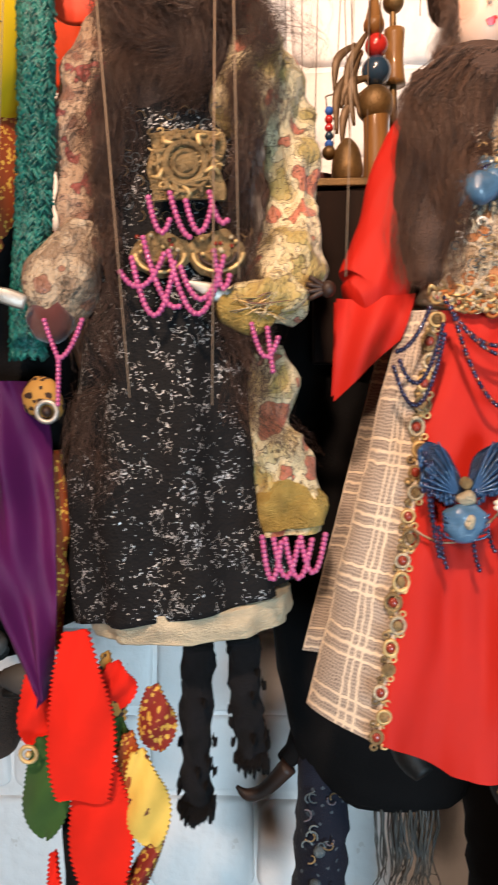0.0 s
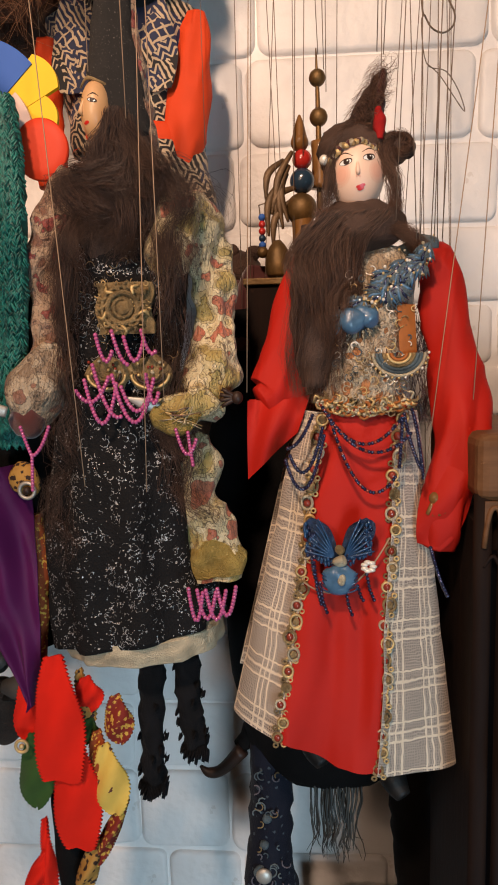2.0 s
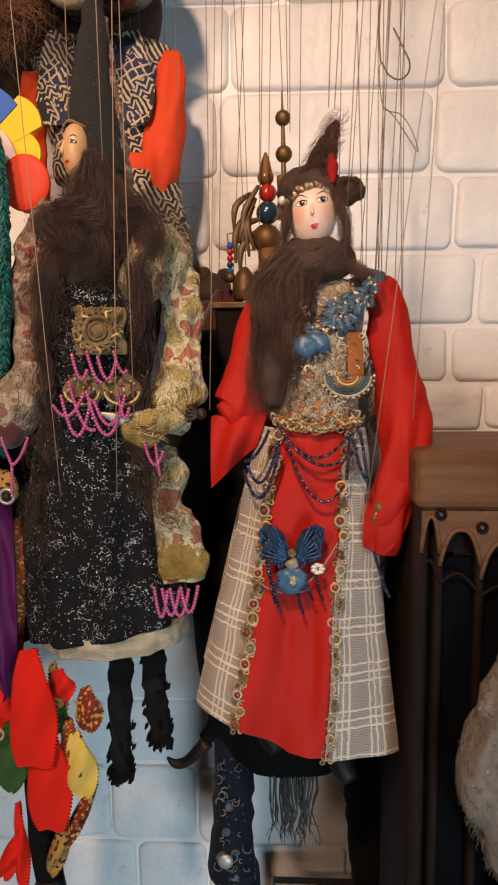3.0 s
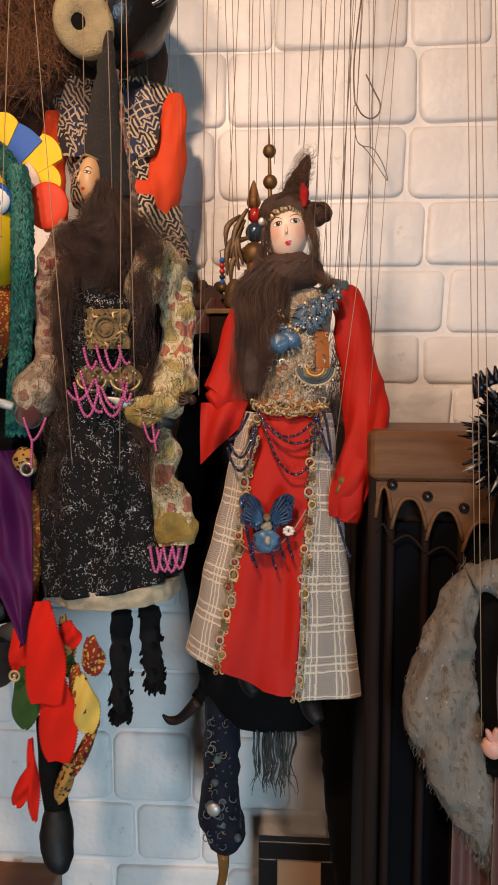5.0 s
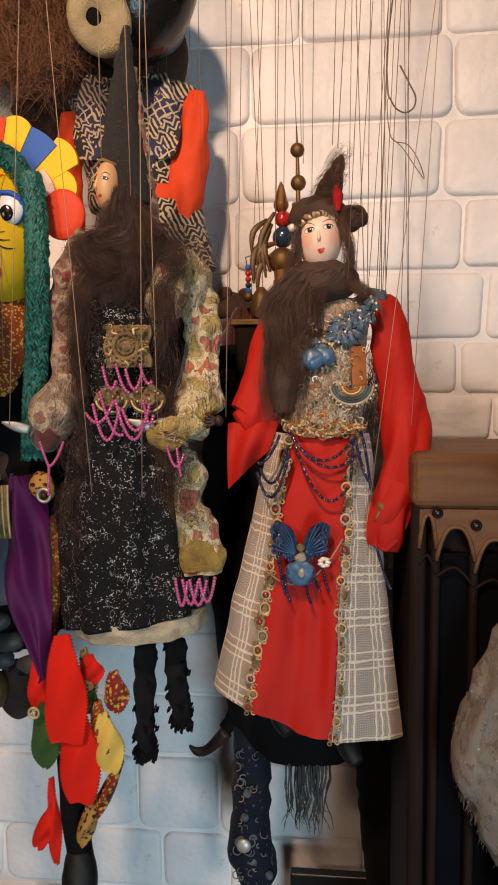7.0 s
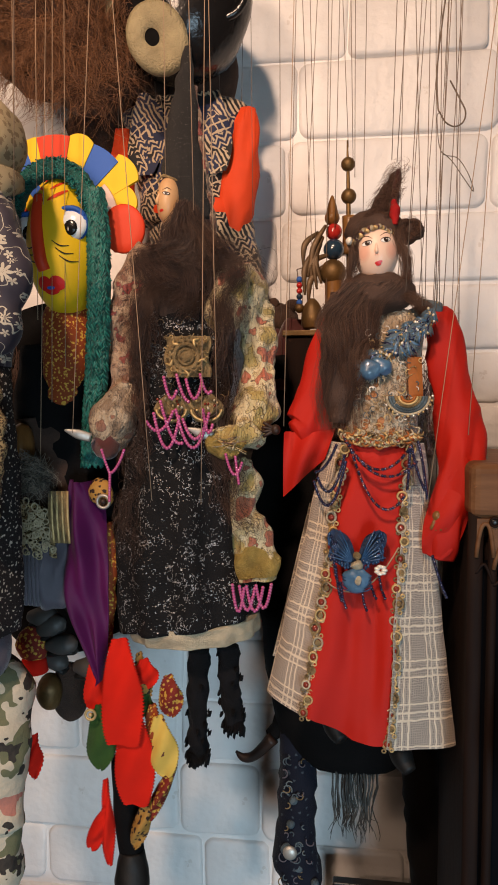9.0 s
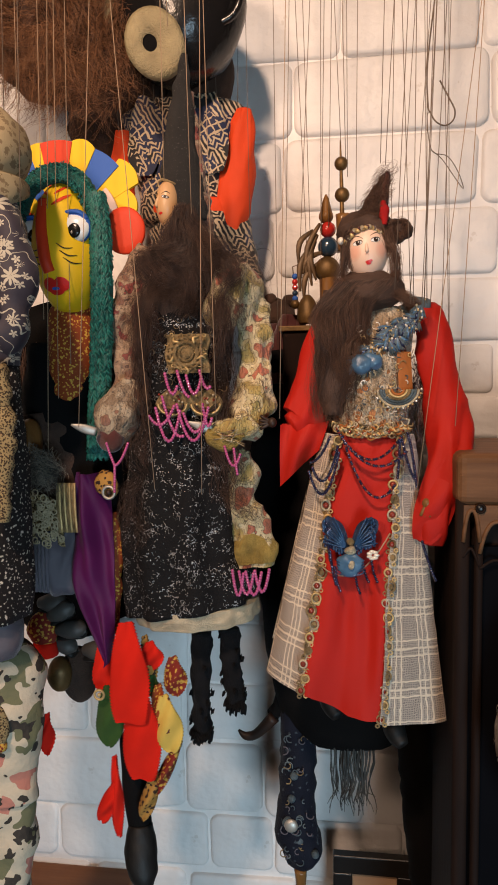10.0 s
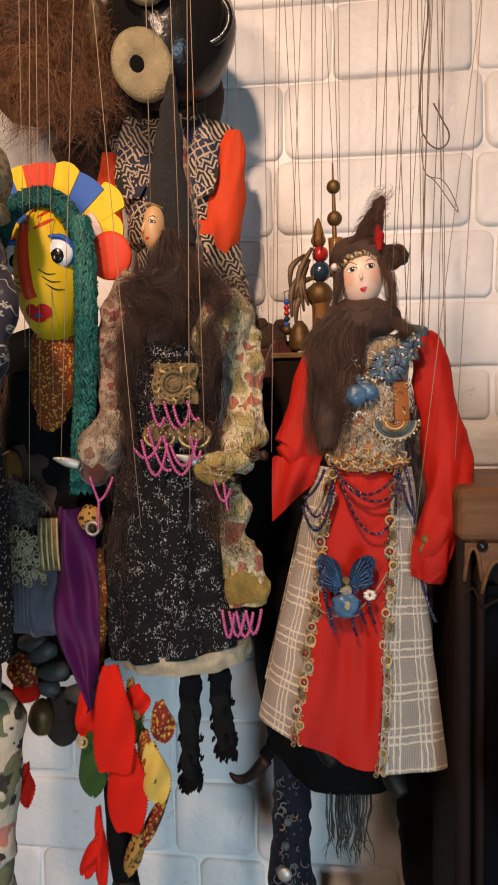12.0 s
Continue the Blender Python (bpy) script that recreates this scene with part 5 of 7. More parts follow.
# ---- second row: patterned vest marionette ----
def vest_marionette():
    y = 0.515
    b = Body()
    b.tube([(x, y, z, a, c) for (x, z), a, c in (((-0.151, 1.941), 0.030, 0.02), ((-0.151, 1.928), 0.078, 0.032), ((-0.151, 1.885), 0.069, 0.036), ((-0.152, 1.836), 0.060, 0.036), ((-0.150, 1.794), 0.058, 0.036))], "ikat", 28, 6, crumple=0.006, freq=35)
    b.tube([(x, y, z, a, c) for (x, z), a, c in (((-0.146, 1.815), 0.061, 0.037), ((-0.146, 1.794), 0.062, 0.038))], "orange_satin", 28, 6, crumple=0.004)
    b.tube([(x, y, z, a, c) for (x, z), a, c in (((-0.142, 1.797), 0.060, 0.036), ((-0.132, 1.759), 0.066, 0.04), ((-0.123, 1.709), 0.070, 0.04))], "ikat", 24, 5, crumple=0.006, freq=40)
    b.tube([(x, y - 0.01, z, q, q * 0.8) for (x, z), q in (((-0.075, 1.922), 0.010), ((-0.078, 1.895), 0.018), ((-0.084, 1.847), 0.023), ((-0.093, 1.799), 0.023), ((-0.101, 1.758), 0.016), ((-0.104, 1.733), 0.010))], "orange_satin", 34, 9, crumple=0.0015, freq=40, ridge=0.003)
    b.tube([(x, y - 0.01, z, q, q * 0.8) for (x, z), q in (((-0.227, 1.905), 0.010), ((-0.231, 1.860), 0.016), ((-0.232, 1.804), 0.018), ((-0.228, 1.761), 0.014))], "orange_satin", 30, 9, crumple=0.0015, freq=40, ridge=0.003)
    for s, p in ((1, (-0.098, 1.927)), (-1, (-0.207, 1.928))):
        b.leaf((p[0] - s * 0.02, p[1] + 0.008), (p[0] - s * 0.010, p[1] - 0.085), 0.022, "ikat", y - 0.034, bow=0.004, bottom=0.5, start=0.6)
    b.ball((-0.150, 0.515, 1.954), (0.022, 0.02, 0.028), "brown_wool", 16, 11, 0.004, 70)
    b.tube([(-0.147, 0.515, 1.702) + (0.06, 0.03), (-0.148, 0.515, 1.616) + (0.05, 0.03), (-0.148, 0.515, 1.543) + (0.03, 0.02)], "black", 18, 5, crumple=0.004)
    return tagged(b.link("marionette"), "marionette with black and cream patterned vest and orange satin sleeves", "marionette", "hanging marionettes")


vest_marionette()


# ---- big black mask head with disc eyes and a fluffy brown wig ----
def mask_head():
    y = 0.46
    o = holder("carnival_mask", *(-0.153, 0.46, 1.943), "large glossy black mask with cracked cream disc eyes", "mask")
    b = Body()
    b.ball((-0.140, 0.46, 2.018), (0.078, 0.06, 0.083), "black_gloss", 28, 18, 0.006, 25)
    part("mask_body", b, o)
    for (x, yy, z), s in (((-0.156, 0.4, 1.956), 0.040), ((-0.150, 0.386, 2.040), 0.032)):
        b = Body()
        n = 28
        prof = [(0.24 * s, -0.003), (0.34 * s, -0.006), (0.6 * s, -0.0066), (0.85 * s, -0.006), (s, -0.002), (s * 0.97, 0.006)]
        def tilt(u, v):
            return x + 0.80 * u * math.cos(0.45) - v * math.sin(0.45), z + 0.80 * u * math.sin(0.45) + v * math.cos(0.45)
        rows = []
        for r, d in prof:
            row = []
            for j in range(n):
                a = 2 * math.pi * j / n
                off = -0.30 * (s - r) if r < 0.6 * s else 0.0
                px, pz = tilt(r * math.cos(a) + off * 0.6, r * math.sin(a) - off * 0.2)
                row.append((px, yy + d + 0.0010 * noise.noise(Vector((px * 90, pz * 90, 1))), pz))
            rows.append(row)
        b.grid(rows, lambda i, j: (j * 0.004, i * 0.01), "disc", True, True)
        part("eye_disc", b, o, "cracked cream painted disc")
        b = Body()
        px, pz = tilt(-0.126 * s, 0.042 * s)
        b.ball((px, yy + 0.001, pz), (s * 0.27, 0.004, s * 0.34), "black", 14, 8)
        part("pupil", b, o)
    b = Body()
    x, yy, z = -0.092, 0.46, 2.013
    b.ring((x, yy - 0.03, z), 0.026, 0.0045, "black_gloss", 24, 8)
    b.ball((x, yy - 0.024, z), (0.024, 0.008, 0.024), "maroon", 16, 10)
    part("ear", b, o, "round black-rimmed ear")
    b = Body()
    x, yy, z = -0.218, 0.46, 2.023
    b.ball((x, yy - 0.03, z), (0.008, 0.006, 0.026), "disc", 12, 9)
    part("tooth", b, o, "long cream tooth")


mask_head()


def fluffy_wig():
    x, y, z = -0.300, 0.46, 2.003
    o = holder("wig", x, y, z - 0.09, "fluffy auburn brown wig hanging beside a black mask", "wig")
    b = Body()
    b.ball((x, y + 0.02, z + 0.02), (0.085, 0.05, 0.090), "brown_wool", 20, 14, 0.02, 30)
    x2, y2, z2 = -0.256, 0.46, 1.974
    b.ball((x2, y2 + 0.02, z2 + 0.02), (0.070, 0.05, 0.080), "brown_wool", 20, 14, 0.02, 30)
    part("wig_cap", b, o)
    b = Body()
    for i in range(5200):
        cx, cy, cz = (x, y, z + 0.02) if i % 3 else (x2, y2, z2 + 0.02)
        a, e = rnd.uniform(0, 6.283), rnd.uniform(0.3, 1.0)
        px, pz = cx + 0.085 * e * math.cos(a), cz + 0.085 * e * math.sin(a)
        t = rnd.uniform(0.02, 0.045)
        s = a + jit(1.3)
        py = cy - 0.03 * math.sqrt(max(0, 1 - e * e)) - 0.004
        b.strand([(px, py, pz), (px + t * 0.5 * math.cos(s), py - 0.012 + jit(0.008), pz + t * 0.5 * math.sin(s)), (px + t * math.cos(s + jit(1.2)), py - 0.010 + jit(0.012), pz + t * math.sin(s) - 0.01)], 0.00032, "hair_fluff", 3, 3, 0.016)
    tagged(part("wig_hair", b, o), kind="stuff")


fluffy_wig()


# Brown body added in place of a soft wall shadow and brown hair.
def brown_shade_shape():
    b = Body()
    b.tube([(x, 0.55, z, a, c) for (x, z), a, c in (((-0.196, 2.040), 0.10, 0.03), ((-0.197, 1.991), 0.105, 0.035), ((-0.209, 1.956), 0.095, 0.03), ((-0.275, 1.934), 0.055, 0.02), ((-0.314, 1.918), 0.02, 0.01))], "brown_wool", 24, 6, crumple=0.01, freq=20)
    return tagged(b.link("costume"), "soft brown shape put in for shadow and hair on the brick wall", "costume")


brown_shade_shape()


# ---- yellow-faced jester ----
def jester():
    y = 0.325
    b = Body()
    def p3(q, d=0.0):
        return (q[0], y + d, q[1])
    c, r = p3((-0.230, 1.726)), (0.0360, 0.043, 0.067)
    b.ball(c, r, "yellow", 30, 22)
    # painted cut-out crown: a fan of lobes
    hub = -0.241, 1.744
    def lobe(a0, a1, r0, r1, key, d, swell=0.10):
        def fn(u, v):
            a = math.radians(a0 + (a1 - a0) * u)
            r = r0 + (r1 * (1 - swell + swell * math.sin(math.pi * (0.12 + 0.76 * u)) ** 0.6) - r0) * v
            return (hub[0] + r * math.sin(a), y + d, hub[1] + r * math.cos(a))
        b.sheet(fn, 12, 4, key, 0.004)
    for a0, a1, r1, key, d, sw in ((-20, -9, 0.091, "yellow", 0.001, 0.03), (-11, 11, 0.090, "orange_red", 0.0, 0.02), (10, 27, 0.094, "yellow", 0.001, 0.12), (26, 46, 0.090, "royal", 0.002, 0.02), (43, 62, 0.099, "yellow", 0.003, 0.10), (60, 80, 0.086, "yellow", 0.0035, 0.14),
                                   (-36, -20, 0.082, "royal", 0.002, 0.02), (-56, -36, 0.084, "yellow", 0.003, 0.10), (-78, -56, 0.075, "orange_red", 0.004, 0.10)):
        lobe(a0, a1, 0.034, r1, key, d, sw)
    lobe(52, 76, 0.030, 0.066, "palepink", -0.002, 0.02)
    def lens(x, z, rx, rz, key, y0, thick=0.004):
        n = 30
        prof = ((0.02, -0.0012), (0.6, -0.0010), (0.94, -0.0004), (1.0, 0.0008), (0.98, thick))
        rows = [[(x + rx * k * math.cos(2 * math.pi * j / n), y0 + d, z + rz * k * math.sin(2 * math.pi * j / n)) for j in range(n)] for k, d in prof]
        b.grid(rows, lambda i, j: (j * 0.003, i * 0.004), key, True, True)
    lens(-0.171, 1.741, 0.0215, 0.0235, "orange_red", y - 0.004)
    # braid across the brow and a long yarn tail
    arch = [(-0.271, 1.755), (-0.263, 1.779), (-0.242, 1.793), (-0.222, 1.793), (-0.203, 1.780), (-0.192, 1.755)]
    for k in range(3):
        pts = smooth_path([(q[0], y - 0.022, q[1]) for q in arch], 8)
        b.tube([(q[0], q[1] + 0.004 * math.cos(i * 0.9 + k * 2.1), q[2] + 0.004 * math.sin(i * 0.9 + k * 2.1), 0.0065) for i, q in enumerate(pts)], "yarn", 8, 1, crumple=0.0012, freq=260)
    tail = [(-0.193, 1.772), (-0.189, 1.735), (-0.189, 1.690), (-0.192, 1.620), (-0.197, 1.555), (-0.199, 1.515)]
    b.tube([(x, y - 0.020, z, 0.0100, 0.008) for (x, z) in tail], "yarn", 16, 8, crumple=0.002, freq=150)
    rail = smooth_path([(x, z) for x, z in tail], 40)
    for i in range(2800):
        k = rnd.randrange(len(rail))
        o = jit(1)
        x, z = rail[k][0] + 0.0106 * o, rail[k][1]
        yy = y - 0.020 - 0.0105 * math.sqrt(max(0, 1 - o * o * 0.97))
        l, lean = rnd.uniform(0.003, 0.007), (0.0014 if (int(o * 4 + 4) % 2) else -0.0014) + jit(0.0008)
        b.tube([(x - lean, yy, z + l / 2, 0.0005), (x, yy - 0.0010, z, 0.0008), (x + lean, yy, z - l / 2, 0.0005)], "yarn_bits", 4, 2, caps=False)
    for i in range(900):
        k = rnd.random() * 5
        q = arch[min(int(k), 4)], arch[min(int(k), 4) + 1]
        f = k - int(k)
        x, z = q[0][0] + (q[1][0] - q[0][0]) * f + jit(0.007), q[0][1] + (q[1][1] - q[0][1]) * f + jit(0.007)
        a = rnd.uniform(0, 6.28)
        b.tube([(x, y - 0.029, z, 0.0005), (x + 0.0018 * math.cos(a), y - 0.0312, z + 0.0018 * math.sin(a), 0.0008), (x + 0.0036 * math.cos(a), y - 0.030, z + 0.0036 * math.sin(a), 0.0005)], "yarn_bits", 4, 2, caps=False)
    # features
    for s, dx in ((1, 0.42), (-1, -0.88)):
        q = on_front(c, r, dx + 0.06, 0.20, -0.007)
        b.ball((q[0], q[1] + 0.0010, q[2] + 0.0012), (0.0170, 0.0085, 0.0172), "royal", 22, 14)
        b.ball(q, (0.0163, 0.0088, 0.0152), "white_paint", 24, 16)
        b.ball((q[0] + 0.002, q[1] - 0.0066, q[2] - 0.003), (0.0072, 0.0028, 0.0080), "black_gloss", 16, 9)
        b.ball((q[0] + 0.001, q[1] - 0.0084, q[2] - 0.005), (0.0016, 0.0010, 0.0028), "steel", 8, 6)
        b.tube([(q[0] - 0.014, q[1] - 0.002, q[2] + 0.008, 0.0012), (q[0] - 0.006, q[1] - 0.005, q[2] + 0.0138, 0.0020), (q[0] + 0.006, q[1] - 0.005, q[2] + 0.0138, 0.0020), (q[0] + 0.014, q[1] - 0.002, q[2] + 0.008, 0.0012)], "royal", 8, 5)
        for k in range(3):
            b.tube([on_front(c, r, dx * 0.72 + 0.08 * k - 0.2, -0.04 - 0.10 * k, 0) + (0.0004,), on_front(c, r, dx * 0.72 + 0.08 * k, -0.11 - 0.10 * k, 0.0002) + (0.0007,), on_front(c, r, dx * 0.72 + 0.08 * k + 0.2, -0.10 - 0.10 * k, 0) + (0.0003,)], "dark_paint", 5, 4)
        spot(b, c, r, dx * 0.45 - 0.02, 0.60, 0.0085, 0.0022, "orange_red", 0.0004, 0.35 * s)
        spot(b, c, r, dx * 0.40 - 0.05, 0.76, 0.0060, 0.0018, "orange_red", 0.0004, 0.40 * s)
    b.tube([on_front(c, r, -0.36, 0.62, 0.000) + (0.0050, 0.003), on_front(c, r, -0.30, 0.2, 0.002) + (0.0056, 0.004), on_front(c, r, -0.20, -0.25, 0.004) + (0.0058, 0.005), on_front(c, r, -0.12, -0.44, 0.003) + (0.0055, 0.004)], "orange_red", 14, 6)
    for dx in (-0.22, 0.12):
        spot(b, c, r, dx, -0.60, 0.0075, 0.0065, "lip", 0.0006)
    spot(b, c, r, -0.05, -0.66, 0.0085, 0.0060, "lip", 0.0008)
    spot(b, c, r, -0.06, -0.66, 0.0040, 0.0014, "royal", 0.0012)
    # body
    b.tube([(x, y + 0.01, z, a, d) for (x, z), a, d in (((-0.234, 1.673), 0.020, 0.02), ((-0.235, 1.644), 0.026, 0.022), ((-0.236, 1.604), 0.026, 0.022), ((-0.237, 1.572), 0.022, 0.02))], "orange_brocade", 18, 6, crumple=0.004)
    b.tube([(x, y + 0.02, z, a, d) for (x, z), a, d in (((-0.246, 1.633), 0.040, 0.02), ((-0.244, 1.575), 0.052, 0.03), ((-0.234, 1.486), 0.054, 0.03), ((-0.218, 1.396), 0.040, 0.03), ((-0.201, 1.336), 0.028, 0.02))], "black", 20, 6, crumple=0.006)
    x, z = -0.188, 1.486
    b.ball((x, y - 0.030, z + 0.003), (0.013, 0.008, 0.014), "leopard", 14, 9, 0.003, 100)
    b.ring((x + 0.005, y - 0.039, z - 0.004), 0.006, 0.0016, "steel", 16, 6)
    b.ball((x + 0.005, y - 0.039, z - 0.004), 0.0032, "dark_paint", 10, 7)
    # maroon and gold strip and pinked felt petals
    b.tube([(x, y - 0.010, z, q, 0.006) for (x, z), q in (((-0.191, 1.457), 0.006), ((-0.189, 1.421), 0.010), ((-0.192, 1.373), 0.009), ((-0.192, 1.330), 0.006))], "orange_brocade", 12, 6, crumple=0.004)
    L = b.leaf
    L((-0.196, 1.331), (-0.202, 1.271), 0.012, "felt_red", 0.300, 0.0006, 16)
    L((-0.193, 1.281), (-0.194, 1.215), 0.015, "felt_green", 0.296, 0.0006, 20)
    L((-0.166, 1.355), (-0.164, 1.252), 0.020, "felt_red", 0.276, 0.0012, 34, bottom=0.75, start=0.35)
    L((-0.158, 1.291), (-0.155, 1.189), 0.0195, "felt_red", 0.284, 0.0012, 34, bottom=0.55)
    L((-0.133, 1.278), (-0.125, 1.219), 0.014, "spot", 0.286, 0.0008, 20, bottom=0.3)
    L((-0.140, 1.286), (-0.137, 1.239), 0.010, "orange_brocade", 0.292, 0.0008, 16)
    L((-0.125, 1.314), (-0.122, 1.273), 0.012, "paisley", 0.296, 0.0008, 16)
    L((-0.148, 1.292), (-0.150, 1.269), 0.009, "felt_green", 0.300, 0.0006, 12)
    L((-0.150, 1.327), (-0.147, 1.298), 0.012, "felt_red", 0.300, 0.0006, 12)
    L((-0.156, 1.332), (-0.149, 1.277), 0.008, "leopard", 0.303, 0.0008, 16)
    L((-0.118, 1.229), (-0.147, 1.168), 0.006, "paisley", 0.292, 0.0012, 30)
    L((-0.144, 1.194), (-0.159, 1.142), 0.008, "leopard", 0.290, 0.0008, 24)
    L((-0.191, 1.203), (-0.188, 1.115), 0.006, "felt_red", 0.300, 0.0012, 30, bottom=0.3)
    L((-0.189, 1.176), (-0.206, 1.132), 0.008, "felt_red", 0.297, 0.0012, 20, bottom=0.4)
    x, z = -0.199, 1.276
    b.ring((x, 0.284, z), 0.005, 0.0014, "gold", 12, 6)
    b.ball((x, 0.284, z), 0.0022, "gold", 8, 6)
    # stockinged leg and pointed black shoe
    b.tube([(x, 0.312, z, q, q) for (x, z), q in (((-0.176, 1.220), 0.013), ((-0.173, 1.158), 0.013), ((-0.168, 1.111), 0.012))], "black", 16, 5, crumple=0.002)
    b.tube([(x, 0.31 + d, z, q, e) for (x, z), q, e, d in (((-0.168, 1.124), 0.0125, 0.0125, 0.0), ((-0.167, 1.108), 0.0165, 0.016, -0.004), ((-0.165, 1.091), 0.0172, 0.017, -0.010), ((-0.160, 1.077), 0.0140, 0.013, -0.016), ((-0.156, 1.067), 0.005, 0.005, -0.018))], "leather", 22, 7, crumple=0.001, freq=90)
    return tagged(b.link("marionette"), "jester marionette with yellow painted face, green yarn and felt petals", "marionette", "hanging marionettes")


jester()


def purple_scarf():
    b = Body()
    y = 0.302
    shape = smooth_path([(-0.222, -0.196, 1.500), (-0.226, -0.188, 1.470), (-0.228, -0.184, 1.430), (-0.233, -0.183, 1.392), (-0.219, -0.185, 1.352), (-0.202, -0.188, 1.318), (-0.195, -0.191, 1.305)], 6)

    def fn(u, v):
        k = v * (len(shape) - 1)
        i = min(int(k), len(shape) - 2)
        l, r, z = shape[i] + (shape[i + 1] - shape[i]) * (k - i)
        fold = 0.0045 * math.sin(u * 8 + v * 5) + 0.003 * math.sin(u * 15 - v * 9) + 0.004 * noise.noise(Vector((u * 3, v * 6, 2)))
        return (l + (r - l) * u, y - 0.016 * math.sin(u * 3.1) + fold, z)
    b.sheet(fn, 36, 44, "purple")
    return tagged(b.link("sleeve_cloth"), "purple satin sleeve cloth hanging in loose folds", "cloth")


purple_scarf()


# ---- marionettes at the edge of the group ----
def hatted_marionette():
    y = 0.21
    b = Body()
    def t(rows, key, **k):
        b.tube([(x, y, z, a, d) for (x, z), a, d in rows], key, 28, 7, **k)
    x, z = -0.264, 1.786
    b.ball((x, y + 0.008, z), (0.045, 0.042, 0.040), "straw_lace", 28, 18, 0.006, 45)
    b.tube([(x, y + 0.006, z - 0.024, 0.040), (x, y + 0.006, z - 0.034, 0.041), (x, y + 0.008, z - 0.040, 0.038)], "straw_lace", 28, 4, crumple=0.003)
    b.ball((x, y - 0.004, z - 0.05), (0.022, 0.022, 0.028), "tan_face", 18, 12)
    t([((-0.267, 1.747), 0.022, 0.02), ((-0.265, 1.730), 0.040, 0.028), ((-0.267, 1.674), 0.040, 0.03), ((-0.269, 1.606), 0.036, 0.03)], "floral", crumple=0.004)
    b.tube([(x, y - 0.012, z, q, q * 0.8) for (x, z), q in (((-0.247, 1.739), 0.014), ((-0.231, 1.706), 0.018), ((-0.229, 1.663), 0.0175), ((-0.236, 1.630), 0.015), ((-0.246, 1.613), 0.008))], "floral", 20, 7, crumple=0.006, freq=50)
    x, z = -0.242, 1.650
    b.ball((x, y - 0.030, z), (0.008, 0.007, 0.010), "tan_face", 12, 9, 0.002, 120)
    t([((-0.272, 1.616), 0.036, 0.03), ((-0.275, 1.537), 0.043, 0.036), ((-0.278, 1.461), 0.047, 0.038), ((-0.281, 1.383), 0.046, 0.038)], "speckle", crumple=0.004, freq=45, folds=6, fold=0.04)
    b.tube([(x, y - 0.034, z, q, 0.008) for (x, z), q in (((-0.233, 1.605), 0.005), ((-0.230, 1.568), 0.008), ((-0.231, 1.530), 0.008), ((-0.235, 1.476), 0.004))], "gold_lace", 14, 7, crumple=0.006, freq=90)
    t([((-0.275, 1.389), 0.030, 0.026), ((-0.273, 1.368), 0.032, 0.028), ((-0.274, 1.347), 0.028, 0.026)], "grey_satin", crumple=0.004)
    return tagged(b.link("marionette"), "marionette in lace hat, black floral coat and speckled knit skirt", "marionette", "hanging marionettes")


def camouflage_marionette():
    y = 0.242
    b = Body()
    def t(rows, key, **k):
        b.tube([(x, y, z, a, d) for (x, z), a, d in rows], key, 26, 8, **k)
    t([((-0.283, 1.331), 0.022, 0.02), ((-0.272, 1.318), 0.034, 0.028), ((-0.271, 1.273), 0.032, 0.028), ((-0.278, 1.222), 0.029, 0.026), ((-0.279, 1.193), 0.031, 0.026)], "camo", crumple=0.006, freq=45)
    t([((-0.281, 1.196), 0.030, 0.024), ((-0.278, 1.153), 0.028, 0.022), ((-0.282, 1.099), 0.024, 0.02), ((-0.285, 1.052), 0.018, 0.018)], "camo", crumple=0.006, freq=45)
    x, z = -0.269, 1.276
    b.ball((x, y - 0.030, z), (0.010, 0.006, 0.020), "gold_lace", 12, 10, 0.003, 120)
    b.ball((x, y - 0.031, z - 0.018), (0.009, 0.005, 0.006), "paisley", 10, 7)
    x, z = -0.282, 1.352
    b.ball((x, y, z), (0.020, 0.02, 0.022), "grey_satin", 14, 10, 0.003, 90)
    L = b.leaf
    L((-0.245, 1.265), (-0.246, 1.222), 0.007, "felt_red", 0.262, 0.0006, 12)
    return tagged(b.link("marionette"), "marionette in cream, pink and black camouflage cotton suit", "marionette", "hanging marionettes")


